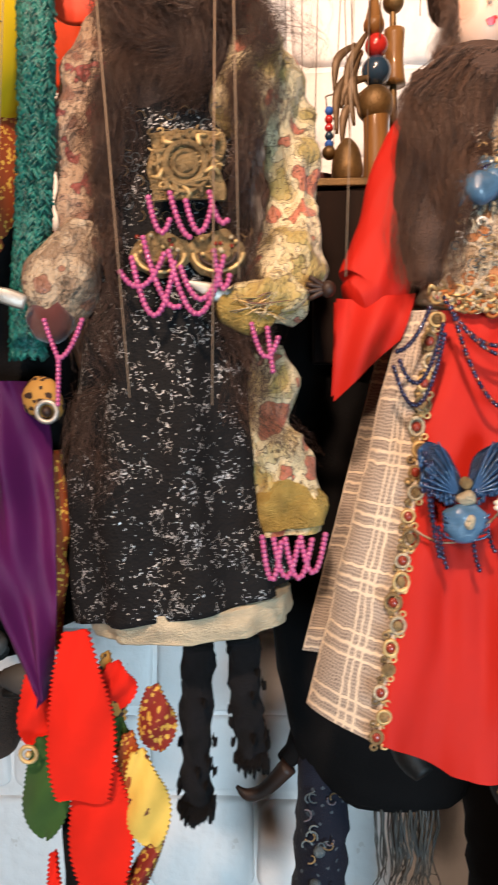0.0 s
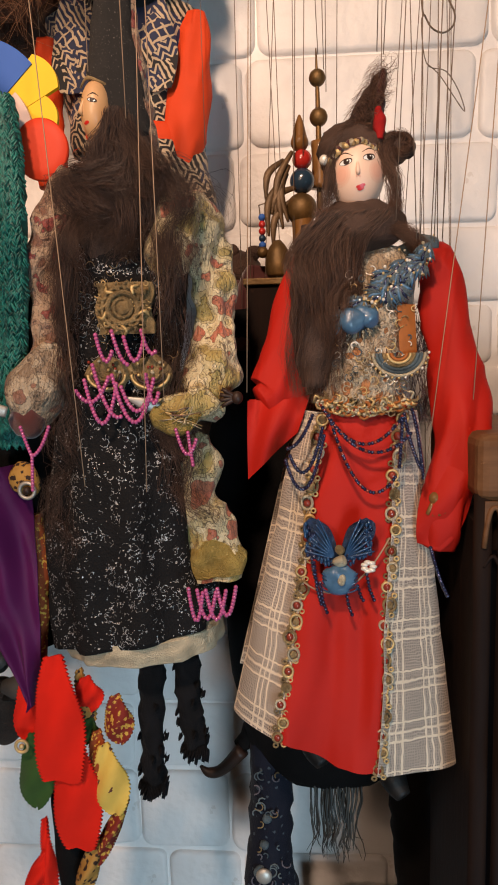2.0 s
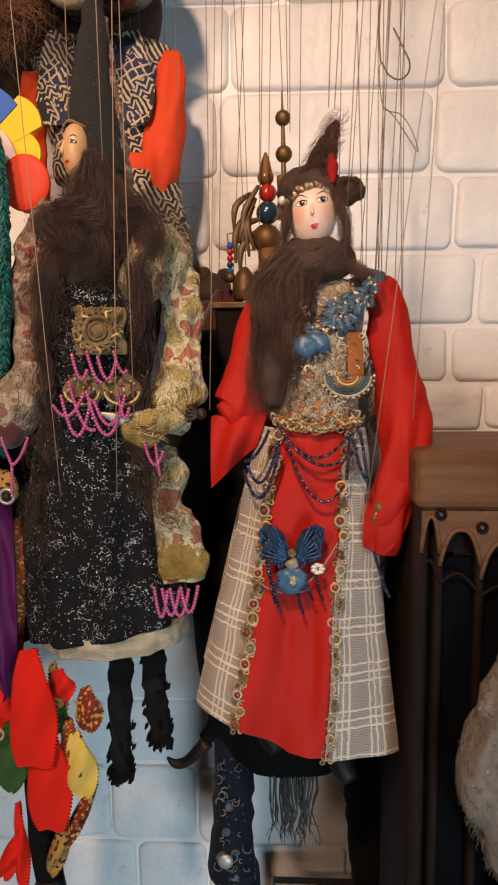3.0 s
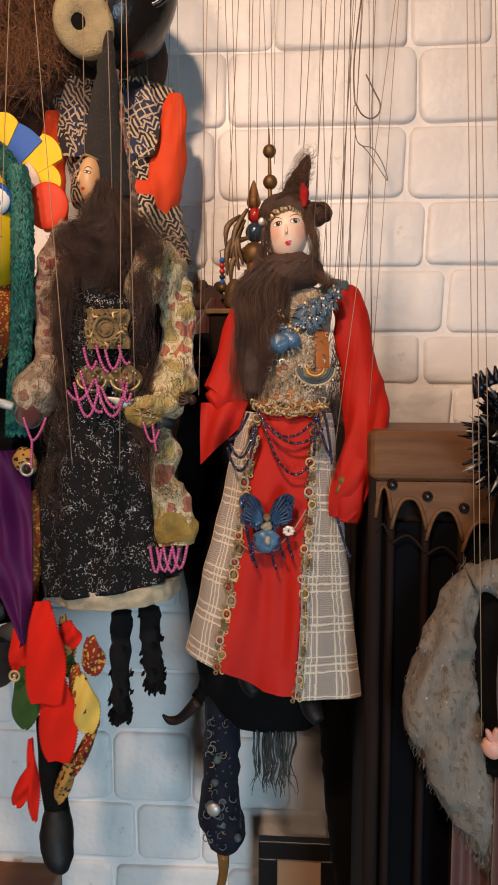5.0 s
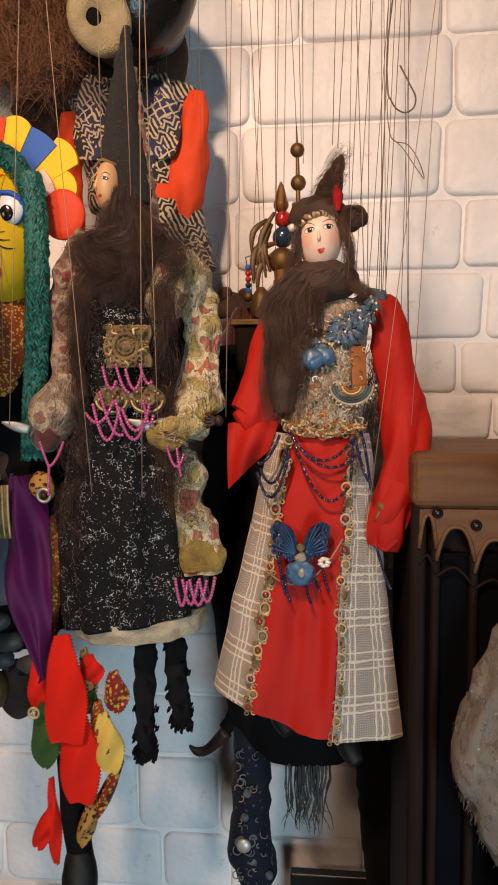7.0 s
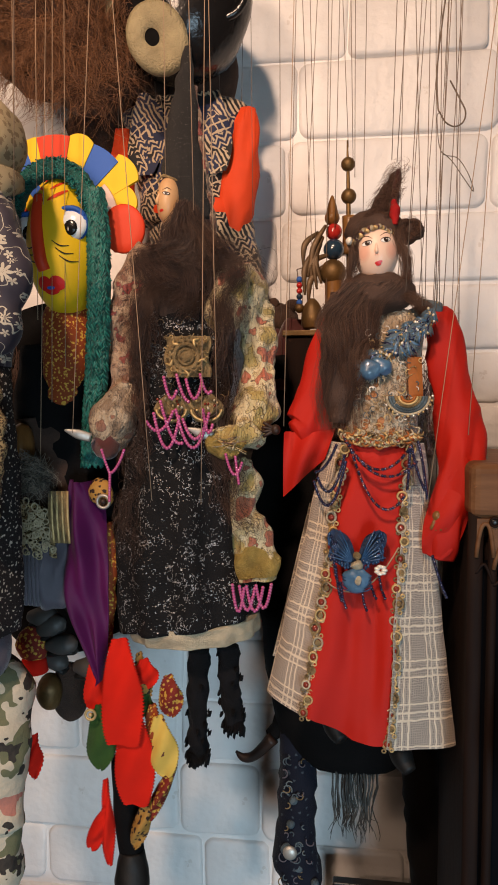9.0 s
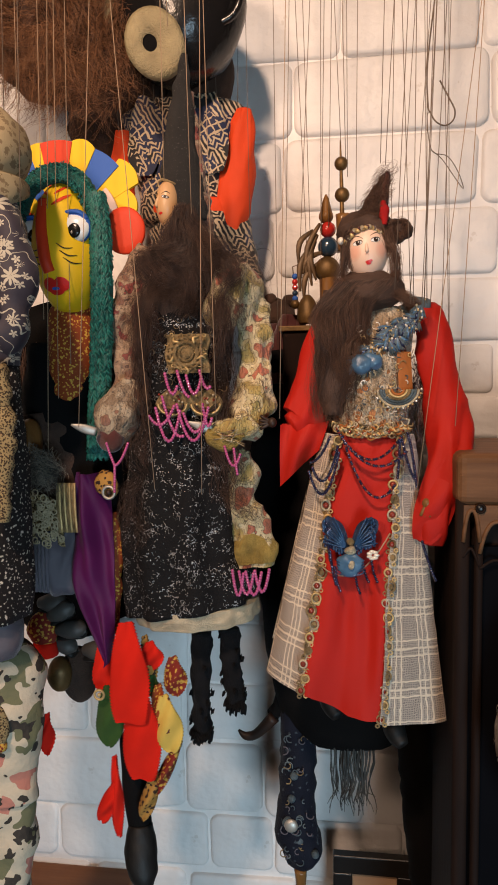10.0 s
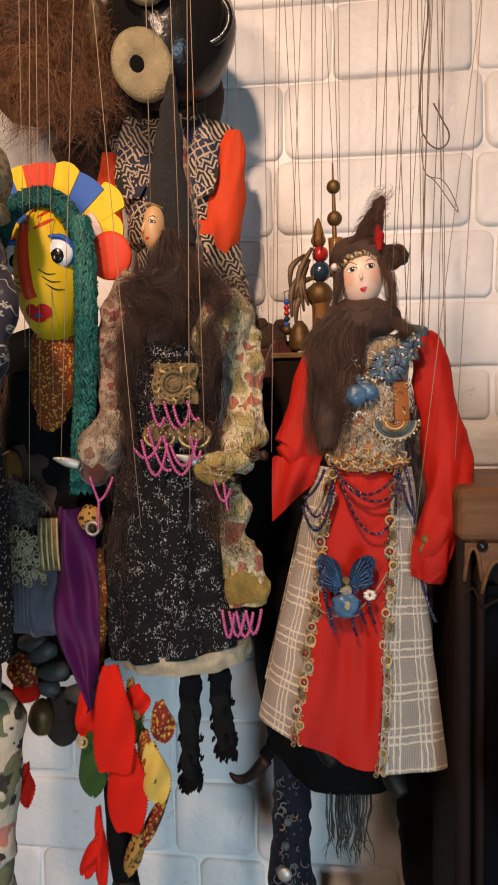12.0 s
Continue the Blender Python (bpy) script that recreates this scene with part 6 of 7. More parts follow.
def grey_marionette():
    y = 0.315
    b = Body()
    # dark brown bodice and grey violet satin folds
    b.tube([(x, y + 0.02, z, a, d) for (x, z), a, d in (((-0.262, 1.560), 0.026, 0.02), ((-0.258, 1.520), 0.034, 0.024), ((-0.256, 1.470), 0.036, 0.026))], "brown_wool", 24, 6, crumple=0.008, freq=45)
    b.tube([(x, y, z, a, d) for (x, z), a, d in (((-0.252, 1.440), 0.022, 0.018), ((-0.250, 1.415), 0.030, 0.022), ((-0.249, 1.385), 0.028, 0.022), ((-0.250, 1.372), 0.014, 0.014))], "grey_satin", 44, 9, crumple=0.003, freq=60, folds=7, fold=0.10, ridge=0.007)
    for k in range(6):
        x = -0.274 + 0.004 * k
        b.tube([(x, y - 0.020, 1.432, 0.0020), (x + 0.002, y - 0.025, 1.405, 0.0026), (x + 0.001, y - 0.022, 1.378, 0.0018)], "grey_satin", 7, 4)
    # cream crochet edging: rows of loops
    for i in range(90):
        u, v = rnd.random(), rnd.random()
        x, z = -0.276 + 0.034 * u + 0.008 * v, 1.482 - 0.050 * v - 0.012 * u + 0.004 * math.sin(u * 20)
        b.ring((x, y - 0.022 - 0.004 * rnd.random(), z), rnd.uniform(0.0018, 0.0034), 0.0007, "lace_cream", 9, 4, rnd.uniform(0.7, 1.3))
    b.sheet(lambda u, v: (-0.276 + 0.036 * u + 0.006 * v, y - 0.018 + 0.003 * math.sin(u * 12), 1.482 - 0.048 * v - 0.010 * u), 14, 10, "gold_lace", 0.001)
    # striped gold panel
    for k in range(8):
        x = -0.240 + 0.0026 * k
        b.tube([(x, y - 0.020, 1.490, 0.0013), (x + 0.001, y - 0.023, 1.465, 0.0015), (x + 0.002, y - 0.022, 1.440, 0.0013)], "gold" if k % 2 else "filigree", 6, 4)
    b.ball((-0.270, y - 0.012, 1.530), (0.012, 0.014, 0.024), "turned", 18, 12, 0.002, 60)
    for i in range(520):
        a, e = rnd.uniform(0, 6.28), rnd.random() ** 0.5
        px, pz = -0.254 + 0.020 * e * math.cos(a), 1.506 + 0.018 * e * math.sin(a)
        b.strand([(px, y - 0.026, pz), (px + jit(0.010), y - 0.032 + jit(0.006), pz + jit(0.010)), (px + jit(0.016), y - 0.030, pz - abs(jit(0.014)))], 0.0003, "fur_hair" if i % 2 else "grey_fluff", 3, 3, 0.008)
    return tagged(b.link("marionette"), "marionette in grey satin with cream lace and fluffy trim", "marionette", "hanging marionettes")


def dark_costume():
    b = Body()
    b.tube([(x, 0.47, z, w, q) for (x, z), w, q in (((-0.332, 1.685), 0.03, 0.02), ((-0.322, 1.643), 0.075, 0.035), ((-0.318, 1.530), 0.090, 0.04), ((-0.317, 1.413), 0.092, 0.045), ((-0.307, 1.319), 0.080, 0.04), ((-0.304, 1.269), 0.05, 0.03))], "black", 26, 7, crumple=0.008, freq=30)
    for i in range(420):
        x, z = -0.326, 1.641
        o = jit(0.05)
        h = rnd.uniform(0, 0.07)
        b.strand([(x + o, 0.43 + jit(0.006), z - h), (x + o + jit(0.01), 0.422 + jit(0.006), z - h - 0.03), (x + o + jit(0.016), 0.425, z - h - 0.06)], 0.0006, "hair", 3, 3, 0.008)
    b.tube([(x, 0.41, z, q, 0.012) for (x, z), q in (((-0.325, 1.452), 0.012), ((-0.329, 1.398), 0.018), ((-0.325, 1.342), 0.014))], "maroon", 16, 6, crumple=0.006)
    return tagged(b.link("costume"), "black cloth costume with brown fur collar hanging in shade", "costume")


dark_costume()
hatted_marionette()
camouflage_marionette()
grey_marionette()


def doll_shoe(q, y, turn):
    b = Body()
    x, z = q
    c, s = math.cos(turn), math.sin(turn)
    b.tube([(x - 0.014 * c, y, z - 0.014 * s, 0.006), (x, y - 0.004, z, 0.0105), (x + 0.014 * c, y - 0.008, z + 0.014 * s, 0.0095), (x + 0.021 * c, y - 0.010, z + 0.021 * s, 0.003)], "grey_shoe", 12, 5)
    b.tube([(x - 0.012 * c, y - 0.001, z - 0.008 - 0.012 * s, 0.004, 0.007), (x + 0.018 * c, y - 0.006, z - 0.008 + 0.018 * s, 0.004, 0.008)], "leather", 10, 4)
    return tagged(b.link("doll_shoe"), "small dark grey leather doll shoe dangling from a marionette", "shoe", "doll shoes")


for q, y, a in (((-0.262, 1.341), 0.34, 0.5), ((-0.249, 1.325), 0.335, 0.2), ((-0.273, 1.350), 0.345, 0.1), ((-0.213, 1.309), 0.32, 0.1), ((-0.270, 1.301), 0.36, -0.3)):
    doll_shoe(q, y, a)


def hanging_ball(q, y, r, key, label, extra=None):
    b = Body()
    x, z = q
    b.ball((x, y, z), r, key, 20, 14, 0.0015, 80)
    if extra:
        b.ring((x, y, z), r[0] * 0.9, 0.0015, extra, 20, 6)
        b.tube([(x, y, z - r[2] * 0.7, r[0] * 0.7), (x, y, z - r[2] * 1.5, r[0] * 0.8)], "felt_red", 14, 4, crumple=0.003)
    return tagged(b.link("ornament"), label, "ornament")


hanging_ball((-0.282, 1.321), 0.34, (0.018, 0.015, 0.020), "paisley", "round maroon and gold patterned ornament", "gold")
hanging_ball((-0.274, 1.261), 0.36, (0.014, 0.013, 0.020), "brass", "egg-shaped golden ornament hanging among marionettes")
hanging_ball((-0.259, 1.253), 0.38, (0.022, 0.015, 0.034), "brown_wool", "brown woollen pouch ornament")


# ---- second row behind the red robe ----
def dark_marionette():
    y = 0.455
    b = Body()
    def t(rows, key, n=22, **k):
        b.tube([(x, y, z, a, d) for (x, z), a, d in rows], key, n, 7, **k)
    t([((-0.019, 1.626), 0.030, 0.02), ((-0.015, 1.560), 0.045, 0.03), ((-0.005, 1.472), 0.062, 0.035), ((0.016, 1.369), 0.075, 0.04), ((0.041, 1.243), 0.085, 0.045), ((0.051, 1.177), 0.070, 0.045), ((0.052, 1.156), 0.05, 0.035)], "black", crumple=0.006, freq=35)
    t([((-0.011, 1.666), 0.012, 0.012), ((-0.014, 1.633), 0.026, 0.02), ((-0.016, 1.586), 0.034, 0.024)], "maroon", crumple=0.008, freq=50)
    t([((-0.009, 1.198), 0.023, 0.023), ((-0.010, 1.132), 0.022, 0.022), ((-0.012, 1.080), 0.022, 0.022), ((-0.014, 1.039), 0.027, 0.025), ((-0.003, 0.999), 0.024, 0.022), ((0.003, 0.986), 0.012, 0.012)], "navy", crumple=0.004, freq=60)
    t([((0.130, 1.184), 0.024, 0.022), ((0.136, 1.106), 0.022, 0.022), ((0.141, 1.019), 0.020, 0.02), ((0.148, 0.946), 0.016, 0.016)], "black", crumple=0.004, freq=60)
    for (x, z), rr in (((-0.021, 1.053), 0.008), ((-0.017, 1.084), 0.005), ((-0.009, 1.032), 0.006), ((-0.014, 1.113), 0.005), ((0.011, 1.015), 0.005)):
        b.ball((x, y - 0.022, z), (rr, 0.005, rr), "teal", 12, 8, 0.001, 150)
    for i in range(46):
        x, z, a = -0.010 + jit(0.017), rnd.uniform(1.005, 1.165), rnd.uniform(0, 6.28)
        big = rnd.uniform(0.003, 0.007)
        if abs(z - 1.095) > 0.012:
            b.tube([(x + big * math.cos(a + 0.7 * q) * (1 - 0.1 * q), y - 0.0245, z + big * math.sin(a + 0.7 * q) * (1 - 0.1 * q), 0.0007) for q in range(6)], ("grey_satin", "teal", "teal_skirt", "filigree")[i % 4], 5, 2)
    b.ball((-0.018, y - 0.026, 1.052), (0.0085, 0.004, 0.0085), "steel", 16, 9)
    b.tube([(x, y, z, q) for (x, z), q in (((-0.001, 1.277), 0.016), ((-0.021, 1.211), 0.013), ((-0.041, 1.178), 0.008))], "black", 14, 5, crumple=0.003)
    for i in range(46):
        x, z = 0.055, 1.151
        o = jit(0.026)
        b.strand([(x + o, y - 0.03 + jit(0.006), z + 0.01), (x + o + jit(0.004), y - 0.036, z - 0.03), (x + o + jit(0.007), y - 0.033, z - 0.062 + jit(0.012))], 0.0011, "grey_fluff", 4, 4, 0.006)
    for pts in (((-0.039, 1.180), (-0.060, 1.158), (-0.074, 1.154), (-0.083, 1.161)), ((-0.008, 0.985), (-0.008, 0.961), (-0.013, 0.937), (-0.024, 0.917))):
        b.tube([(x, y - 0.01, z, q) for (x, z), q in zip(pts, (0.008, 0.006, 0.005, 0.0015))], "dark_paint" if pts[0][1] > 1.1 else "turned", 10, 5)
    return tagged(b.link("marionette"), "marionette in black robe with navy brocade boots and dark fringe", "marionette", "hanging marionettes")


dark_marionette()


def brown_animal():
    b = Body()
    y = 0.56
    x, z = -0.039, 1.677
    b.ball((x, y, z), (0.024, 0.02, 0.022), "brown_wool", 16, 11, 0.006, 60)
    b.ball((x - 0.010, y - 0.006, z + 0.020), (0.009, 0.006, 0.009), "brown_wool", 12, 8, 0.003, 90)
    b.ball((x + 0.014, y - 0.006, z + 0.018), (0.009, 0.006, 0.008), "brown_wool", 12, 8, 0.003, 90)
    b.tube([(x, y, z - 0.01, 0.018), (x + 0.004, y, z - 0.06, 0.030), (x + 0.006, y, z - 0.12, 0.036), (x + 0.01, y, z - 0.18, 0.03)], "maroon", 18, 6, crumple=0.008, freq=45)
    return tagged(b.link("toy_animal"), "small brown woollen toy animal in maroon velvet", "toy animal")


brown_animal()


def pagoda():
    y = 0.44
    x, z0 = 0.029, 1.644
    o = holder("pagoda_ornament", x, y, z0 - 0.13, "turned wooden pagoda ornament with brass globes and lacquer beads", "ornament")
    def one(name, rows, key, label="", n=18):
        b = Body()
        b.tube([(q[0], y + (q[3] if len(q) > 3 else 0), q[1], q[2]) for q in rows], key, n, 4)
        part(name, b, o, label)
    def globe(name, q, r, key, label="", dy=0.0):
        b = Body()
        b.ball((q[0], y + dy, q[1]), r, key, 18, 12)
        part(name, b, o, label)
    b = Body()
    b.box((x - 0.050, y - 0.03, z0 - 0.13), (x + 0.055, y + 0.06, z0), "cabinet_wood")
    part("plinth", b, o, "dark wooden box plinth", False, 0.002)
    b = Body()
    b.box((x - 0.054, y - 0.034, z0), (x + 0.059, y + 0.064, z0 + 0.006), "brass")
    part("plate", b, o, "brass edged plate", False, 0.001)
    one("stem", [(x, z0 + 0.006, 0.014), (x, z0 + 0.02, 0.010), (x, z0 + 0.05, 0.0095), (x, z0 + 0.068, 0.011)], "turned")
    globe("globe", (0.028, 1.715), 0.0145, "brass")
    globe("bead", (0.029, 1.740), 0.0115, "bead_blue", "dark blue lacquer bead")
    globe("bead", (0.029, 1.759), 0.0090, "bead_red", "red lacquer bead")
    globe("bead", (0.027, 1.774), 0.0082, "turned")
    fx, fz = 0.027, 1.782
    one("finial", [(fx, fz - 0.006, 0.0075), (fx, fz + 0.004, 0.005), (fx, fz + 0.010, 0.0035), (fx, fz + 0.016, 0.001)], "turned")
    sx, sz = 0.046, 1.752
    tx, tz = 0.043, 1.863
    one("spire", [(sx, sz - 0.05, 0.003, 0.02), ((sx + tx) / 2, (sz + tz) / 2, 0.0024, 0.02), (tx, tz + 0.018 - 0.018, 0.0006, 0.02)], "brass", n=10)
    globe("spire_ball", (0.044, 1.837), 0.0078, "brass", dy=0.02)
    globe("spire_ball", (0.045, 1.802), 0.0085, "brass", dy=0.02)
    one("spire_cup", [(sx, sz + 0.028, 0.0085, 0.02), (sx, sz + 0.005, 0.0075, 0.02), (sx, sz - 0.014, 0.0095, 0.02)], "turned")
    # drooping brass leaves
    for (a, c) in (((0.020, 1.765), (0.005, 1.702)), ((0.017, 1.753), (0.011, 1.696)), ((0.015, 1.746), (0.016, 1.702)), ((0.024, 1.734), (0.001, 1.709)), ((0.012, 1.758), (-0.004, 1.722)), ((0.010, 1.740), (-0.002, 1.690)), ((0.018, 1.722), (0.002, 1.680))):
        b = Body()
        b.tube([(a[0], y - 0.004, a[1], 0.002), ((a[0] + c[0]) / 2 - 0.006, y - 0.012, (a[1] + c[1]) / 2 + 0.004, 0.0034, 0.0012), (c[0], y - 0.010, c[1], 0.0012)], "old_bronze", 8, 5)
        part("brass_leaf", b, o)
    lx, lz = 0.006, 1.674
    one("brass_bell", [(lx, lz + 0.012, 0.003, -0.01), (lx, lz + 0.004, 0.009, -0.01), (lx, lz - 0.010, 0.012, -0.01), (lx, lz - 0.020, 0.010, -0.01)], "brass")


pagoda()


def bead_pendant():
    b = Body()
    y = 0.43
    x, z = -0.008, 1.714
    b.tube([(x + 0.010, y, z + 0.006, 0.0006), (x - 0.002, y, z + 0.004, 0.0006), (x - 0.002, y, z - 0.002, 0.0006), (x, y, z - 0.04, 0.0006)], "wire", 6, 5)
    for k, key in enumerate(("royal", "bead_red", "bead_red", "bead_blue", "royal", "brass")):
        b.ball((x, y, z - 0.007 - 0.0062 * k), 0.0034 + (0.002 if k == 5 else 0), key, 10, 7)
    return tagged(b.link("bead_pendant"), "blue and red glass bead pendant on a wire hook", "pendant")


bead_pendant()


# ---- grey fur-coated marionette ----
def fur_marionette():
    y = 0.215
    b = Body()
    def t(rows, key, n=24, d=0.0, **k):
        b.tube([(x, y + d, z, a, c) for (x, z), a, c in rows], key, n, 7, **k)
    sleeve = [((0.226, 1.414), 0.008, 0.012), ((0.212, 1.372), 0.015, 0.018), ((0.203, 1.330), 0.024, 0.022), ((0.202, 1.294), 0.032, 0.025), ((0.212, 1.256), 0.030, 0.026), ((0.230, 1.207), 0.022, 0.022), ((0.243, 1.174), 0.013, 0.016), ((0.249, 1.155), 0.005, 0.007)]
    t(sleeve, "fur_silk", 40, crumple=0.005, freq=55, ridge=0.006)
    rows = smooth_path([(q[0], y, q[1], a, c) for q, a, c in sleeve], 8)
    for i in range(3400):
        r = rnd.choice(rows)
        a = rnd.uniform(math.pi, 2 * math.pi) if rnd.random() < 0.7 else rnd.uniform(0, 6.28)
        px, py = r[0] + r[3] * math.cos(a) * 0.98, r[1] + r[4] * math.sin(a)
        pz = r[2] + jit(0.010)
        b.strand([(px, py, pz), (px + 0.0010 * math.cos(a) + jit(0.0012), py - 0.0012, pz - 0.002), (px + 0.0008 * math.cos(a) + jit(0.0015), py - 0.0006, pz - 0.0045)], 0.00020, "fur_hair", 2)
    t([((0.260, 1.416), 0.030, 0.02), ((0.265, 1.376), 0.042, 0.03), ((0.268, 1.315), 0.040, 0.032), ((0.273, 1.249), 0.044, 0.034)], "black", crumple=0.004)
    t([((0.289, 1.417), 0.026, 0.02), ((0.300, 1.342), 0.040, 0.03), ((0.303, 1.250), 0.044, 0.03), ((0.301, 1.187), 0.03, 0.02)], "fur", crumple=0.006)
    b.tube([(x, y - 0.02, z, q, 0.012) for (x, z), q in (((0.220, 1.405), 0.008), ((0.236, 1.411), 0.014), ((0.253, 1.410), 0.014))], "fur_silk", 18, 6, crumple=0.006, freq=90)
    for k in range(5):
        x, z = 0.246, 1.401
        b.tube([(x + 0.006 * k, y - 0.030, z + 0.006, 0.0035), (x + 0.006 * k - 0.006, y - 0.034, z - 0.07, 0.0032), (x + 0.006 * k, y - 0.032, z - 0.14, 0.003)], "grey_satin", 7, 4)
    for k in range(9):
        x, z = 0.247, 1.258
        b.tube([(x + 0.0075 * k, y - 0.020, z + 0.01, 0.0045), (x + 0.0078 * k, y - 0.020, z - 0.10, 0.005), (x + 0.0082 * k, y - 0.018, z - 0.21, 0.005)], "teal_skirt" if k > 1 else "maroon", 7, 4)
    x, z = 0.220, 1.167
    for k in range(5):
        b.tube([(x + 0.0078 * k, y + 0.006, z + 0.05, 0.0045), (x + 0.0078 * k, y + 0.006, z - 0.10, 0.005)], "maroon", 7, 4)
    for i in range(90):
        x, z = 0.253, 1.268
        u, v = i % 6, i // 6
        b.ball((x - 0.010 + 0.0062 * u + 0.003 * (v % 2), y - 0.036, z + 0.030 - 0.0055 * v), (0.0026, 0.002, 0.0026), "steel" if i % 3 else "pearl", 7, 5)
    x, z = 0.236, 1.277
    b.ball((x, y - 0.034, z), (0.010, 0.006, 0.0095), "pink_skin", 14, 9, 0.001, 120)
    for k in range(4):
        a = 0.7 + 0.42 * k
        b.tube([(x, y - 0.034, z, 0.003), (x + 0.012 * math.cos(a), y - 0.037, z + 0.012 * math.sin(a), 0.0028), (x + 0.018 * math.cos(a), y - 0.039, z + 0.017 * math.sin(a), 0.0016)], "pink_skin", 8, 4)
    # spiky tinsel crown over a dark head
    x, z = 0.253, 1.519
    b.ball((x, y, z), (0.028, 0.025, 0.040), "black", 16, 12, 0.004, 60)
    t([((0.257, 1.485), 0.012, 0.012), ((0.261, 1.446), 0.022, 0.02), ((0.261, 1.411), 0.036, 0.02)], "black", crumple=0.004)
    for i in range(420):
        a, e = rnd.uniform(0, 6.28), rnd.uniform(-1, 1)
        rr = math.sqrt(1 - e * e)
        d = np.array((rr * math.cos(a), -abs(rr * math.sin(a)), e))
        c = np.array((x, y, z)) + d * np.array((0.028, 0.025, 0.042))
        l = rnd.uniform(0.006, 0.014)
        q = c + d * l + np.array((jit(0.005), jit(0.004), jit(0.005)))
        b.tube([(*c, 0.0022, 0.0010), (*q, 0.0004, 0.0004)], "tinsel" if i % 9 else "steel", 4, 2)
    for k in range(7):
        a = 1.9 + 0.22 * k
        c = np.array((x + 0.030 * math.cos(a), y - 0.012, z + 0.036 + 0.012 * math.sin(a)))
        b.tube([(*c, 0.005, 0.003), (c[0] + 0.006 * math.cos(a), c[1], c[2] + 0.014, 0.0008, 0.0008)], "tinsel", 6, 3)
    return tagged(b.link("marionette"), "marionette in shaggy grey fur coat with black tinsel crown", "marionette", "hanging marionettes")


fur_marionette()


# ---- framed picture and shelf below ----
def picture_frame():
    y = 0.535
    (xa, za), (xb, zb) = (0.031, 0.941), (0.143, 0.797)
    o = holder("picture_frame", (xa + xb) / 2, y, zb, "black picture frame with a blank tan card mount", "picture frame")
    w = 0.026
    for name, lo, hi in (("top_bar", (xa, y, za - w), (xb, y + 0.014, za)), ("side_bar", (xa, y + 0.0005, zb + w), (xa + w, y + 0.0145, za - w)), ("side_bar", (xb - w, y + 0.0005, zb + w), (xb, y + 0.0145, za - w)), ("bottom_bar", (xa, y, zb), (xb, y + 0.014, zb + w))):
        b = Body()
        b.box(lo, hi, "black_frame")
        part(name, b, o, smooth=False, bevel=0.002)
    b = Body()
    b.box((xa + w - 0.002, y + 0.006, zb + w - 0.002), (xb - w + 0.002, y + 0.010, za - w + 0.002), "mat_board")
    part("mount", b, o, "plain tan card mount", False)


picture_frame()


def wall_shelf():
    b = Body()
    x, z = -0.268, 0.846
    b.box((-0.75, 0.50, z - 0.05), (x, WALL, z), "shelf_wood")
    return tagged(b.link("wooden_shelf", smooth=False, bevel=0.006), "reddish brown wooden shelf against the brick wall", "shelf")


wall_shelf()


# ---- strings and wire ----
def string(p, q, key="string", r=0.00034):
    """A string from the lower place p through q and on up to the ceiling."""
    p, q = np.array(p), np.array(q)
    e = p + (q - p) * (3.15 - p[2]) / (q[2] - p[2])
    b = Body()
    b.tube([(*p, r), (*((p + e) / 2 + np.array((0.0006, 0, 0))), r), (*e, r)], key, 5, 4)
    return tagged(b.link("string"), "tan cotton marionette string" if key == "string" else "thin dark marionette string", "string", "marionette strings")


ROBE = (((-0.009, 1.556), (-0.001, 1.900)), ((0.107, 1.494), (0.150, 1.852)), ((0.138, 1.549), (0.156, 1.885)), ((0.076, 1.765), (0.079, 1.903)), ((0.080, 1.763), (0.087, 1.903)),
        ((0.101, 1.651), (0.092, 1.902)), ((0.103, 1.651), (0.104, 1.902)), ((0.110, 1.651), (0.120, 1.900)), ((0.114, 1.651), (0.112, 1.901)), ((0.117, 1.651), (0.128, 1.900)), ((0.112, 1.649), (0.118, 1.901)), ((0.088, 1.663), (0.098, 1.902)))
hang[0] = FRONT_ROW
for p, q in ROBE:
    string((p[0], 0.235, p[1]), (q[0], 0.235, q[1]), "string" if p[1] < 1.62 else "string_dark")
GOWN = (((-0.119, 1.495), (-0.147, 1.908)), ((-0.077, 1.491), (-0.071, 1.902)), ((-0.063, 1.554), (-0.068, 1.902)), ((-0.187, 1.550), (-0.165, 1.909)), ((-0.098, 1.882), (-0.099, 1.928)), ((-0.104, 1.759), (-0.104, 1.915)), ((-0.081, 1.730), (-0.084, 1.914)))
for p, q in GOWN:
    string((p[0], 0.226, p[1]), (q[0], 0.226, q[1]))
hang[0] = AS_DRAWN
JEST = (((-0.244, 1.652), (-0.239, 1.946)), ((-0.232, 1.575), (-0.223, 1.945)), ((-0.218, 1.608), (-0.212, 1.944)), ((-0.263, 1.824), (-0.261, 1.966)), ((-0.246, 1.490), (-0.229, 1.951)))
for p, q in JEST:
    string((p[0], 0.288, p[1]), (q[0], 0.288, q[1]))
for p, q in (((-0.229, 1.812), (-0.227, 1.902)), ((-0.219, 1.706), (-0.214, 1.891)), ((-0.235, 1.808), (-0.233, 1.903))):
    string((p[0], 0.195, p[1]), (q[0], 0.195, q[1]), "string_dark")
VEST = (((-0.078, 1.913), (-0.075, 2.047)), ((-0.103, 1.924), (-0.106, 2.049)), ((-0.113, 1.928), (-0.115, 2.050)), ((-0.192, 1.929), (-0.194, 2.055)), ((-0.180, 1.928), (-0.182, 2.054)), ((-0.225, 1.896), (-0.228, 2.058)), ((-0.065, 1.781), (-0.066, 1.903)))
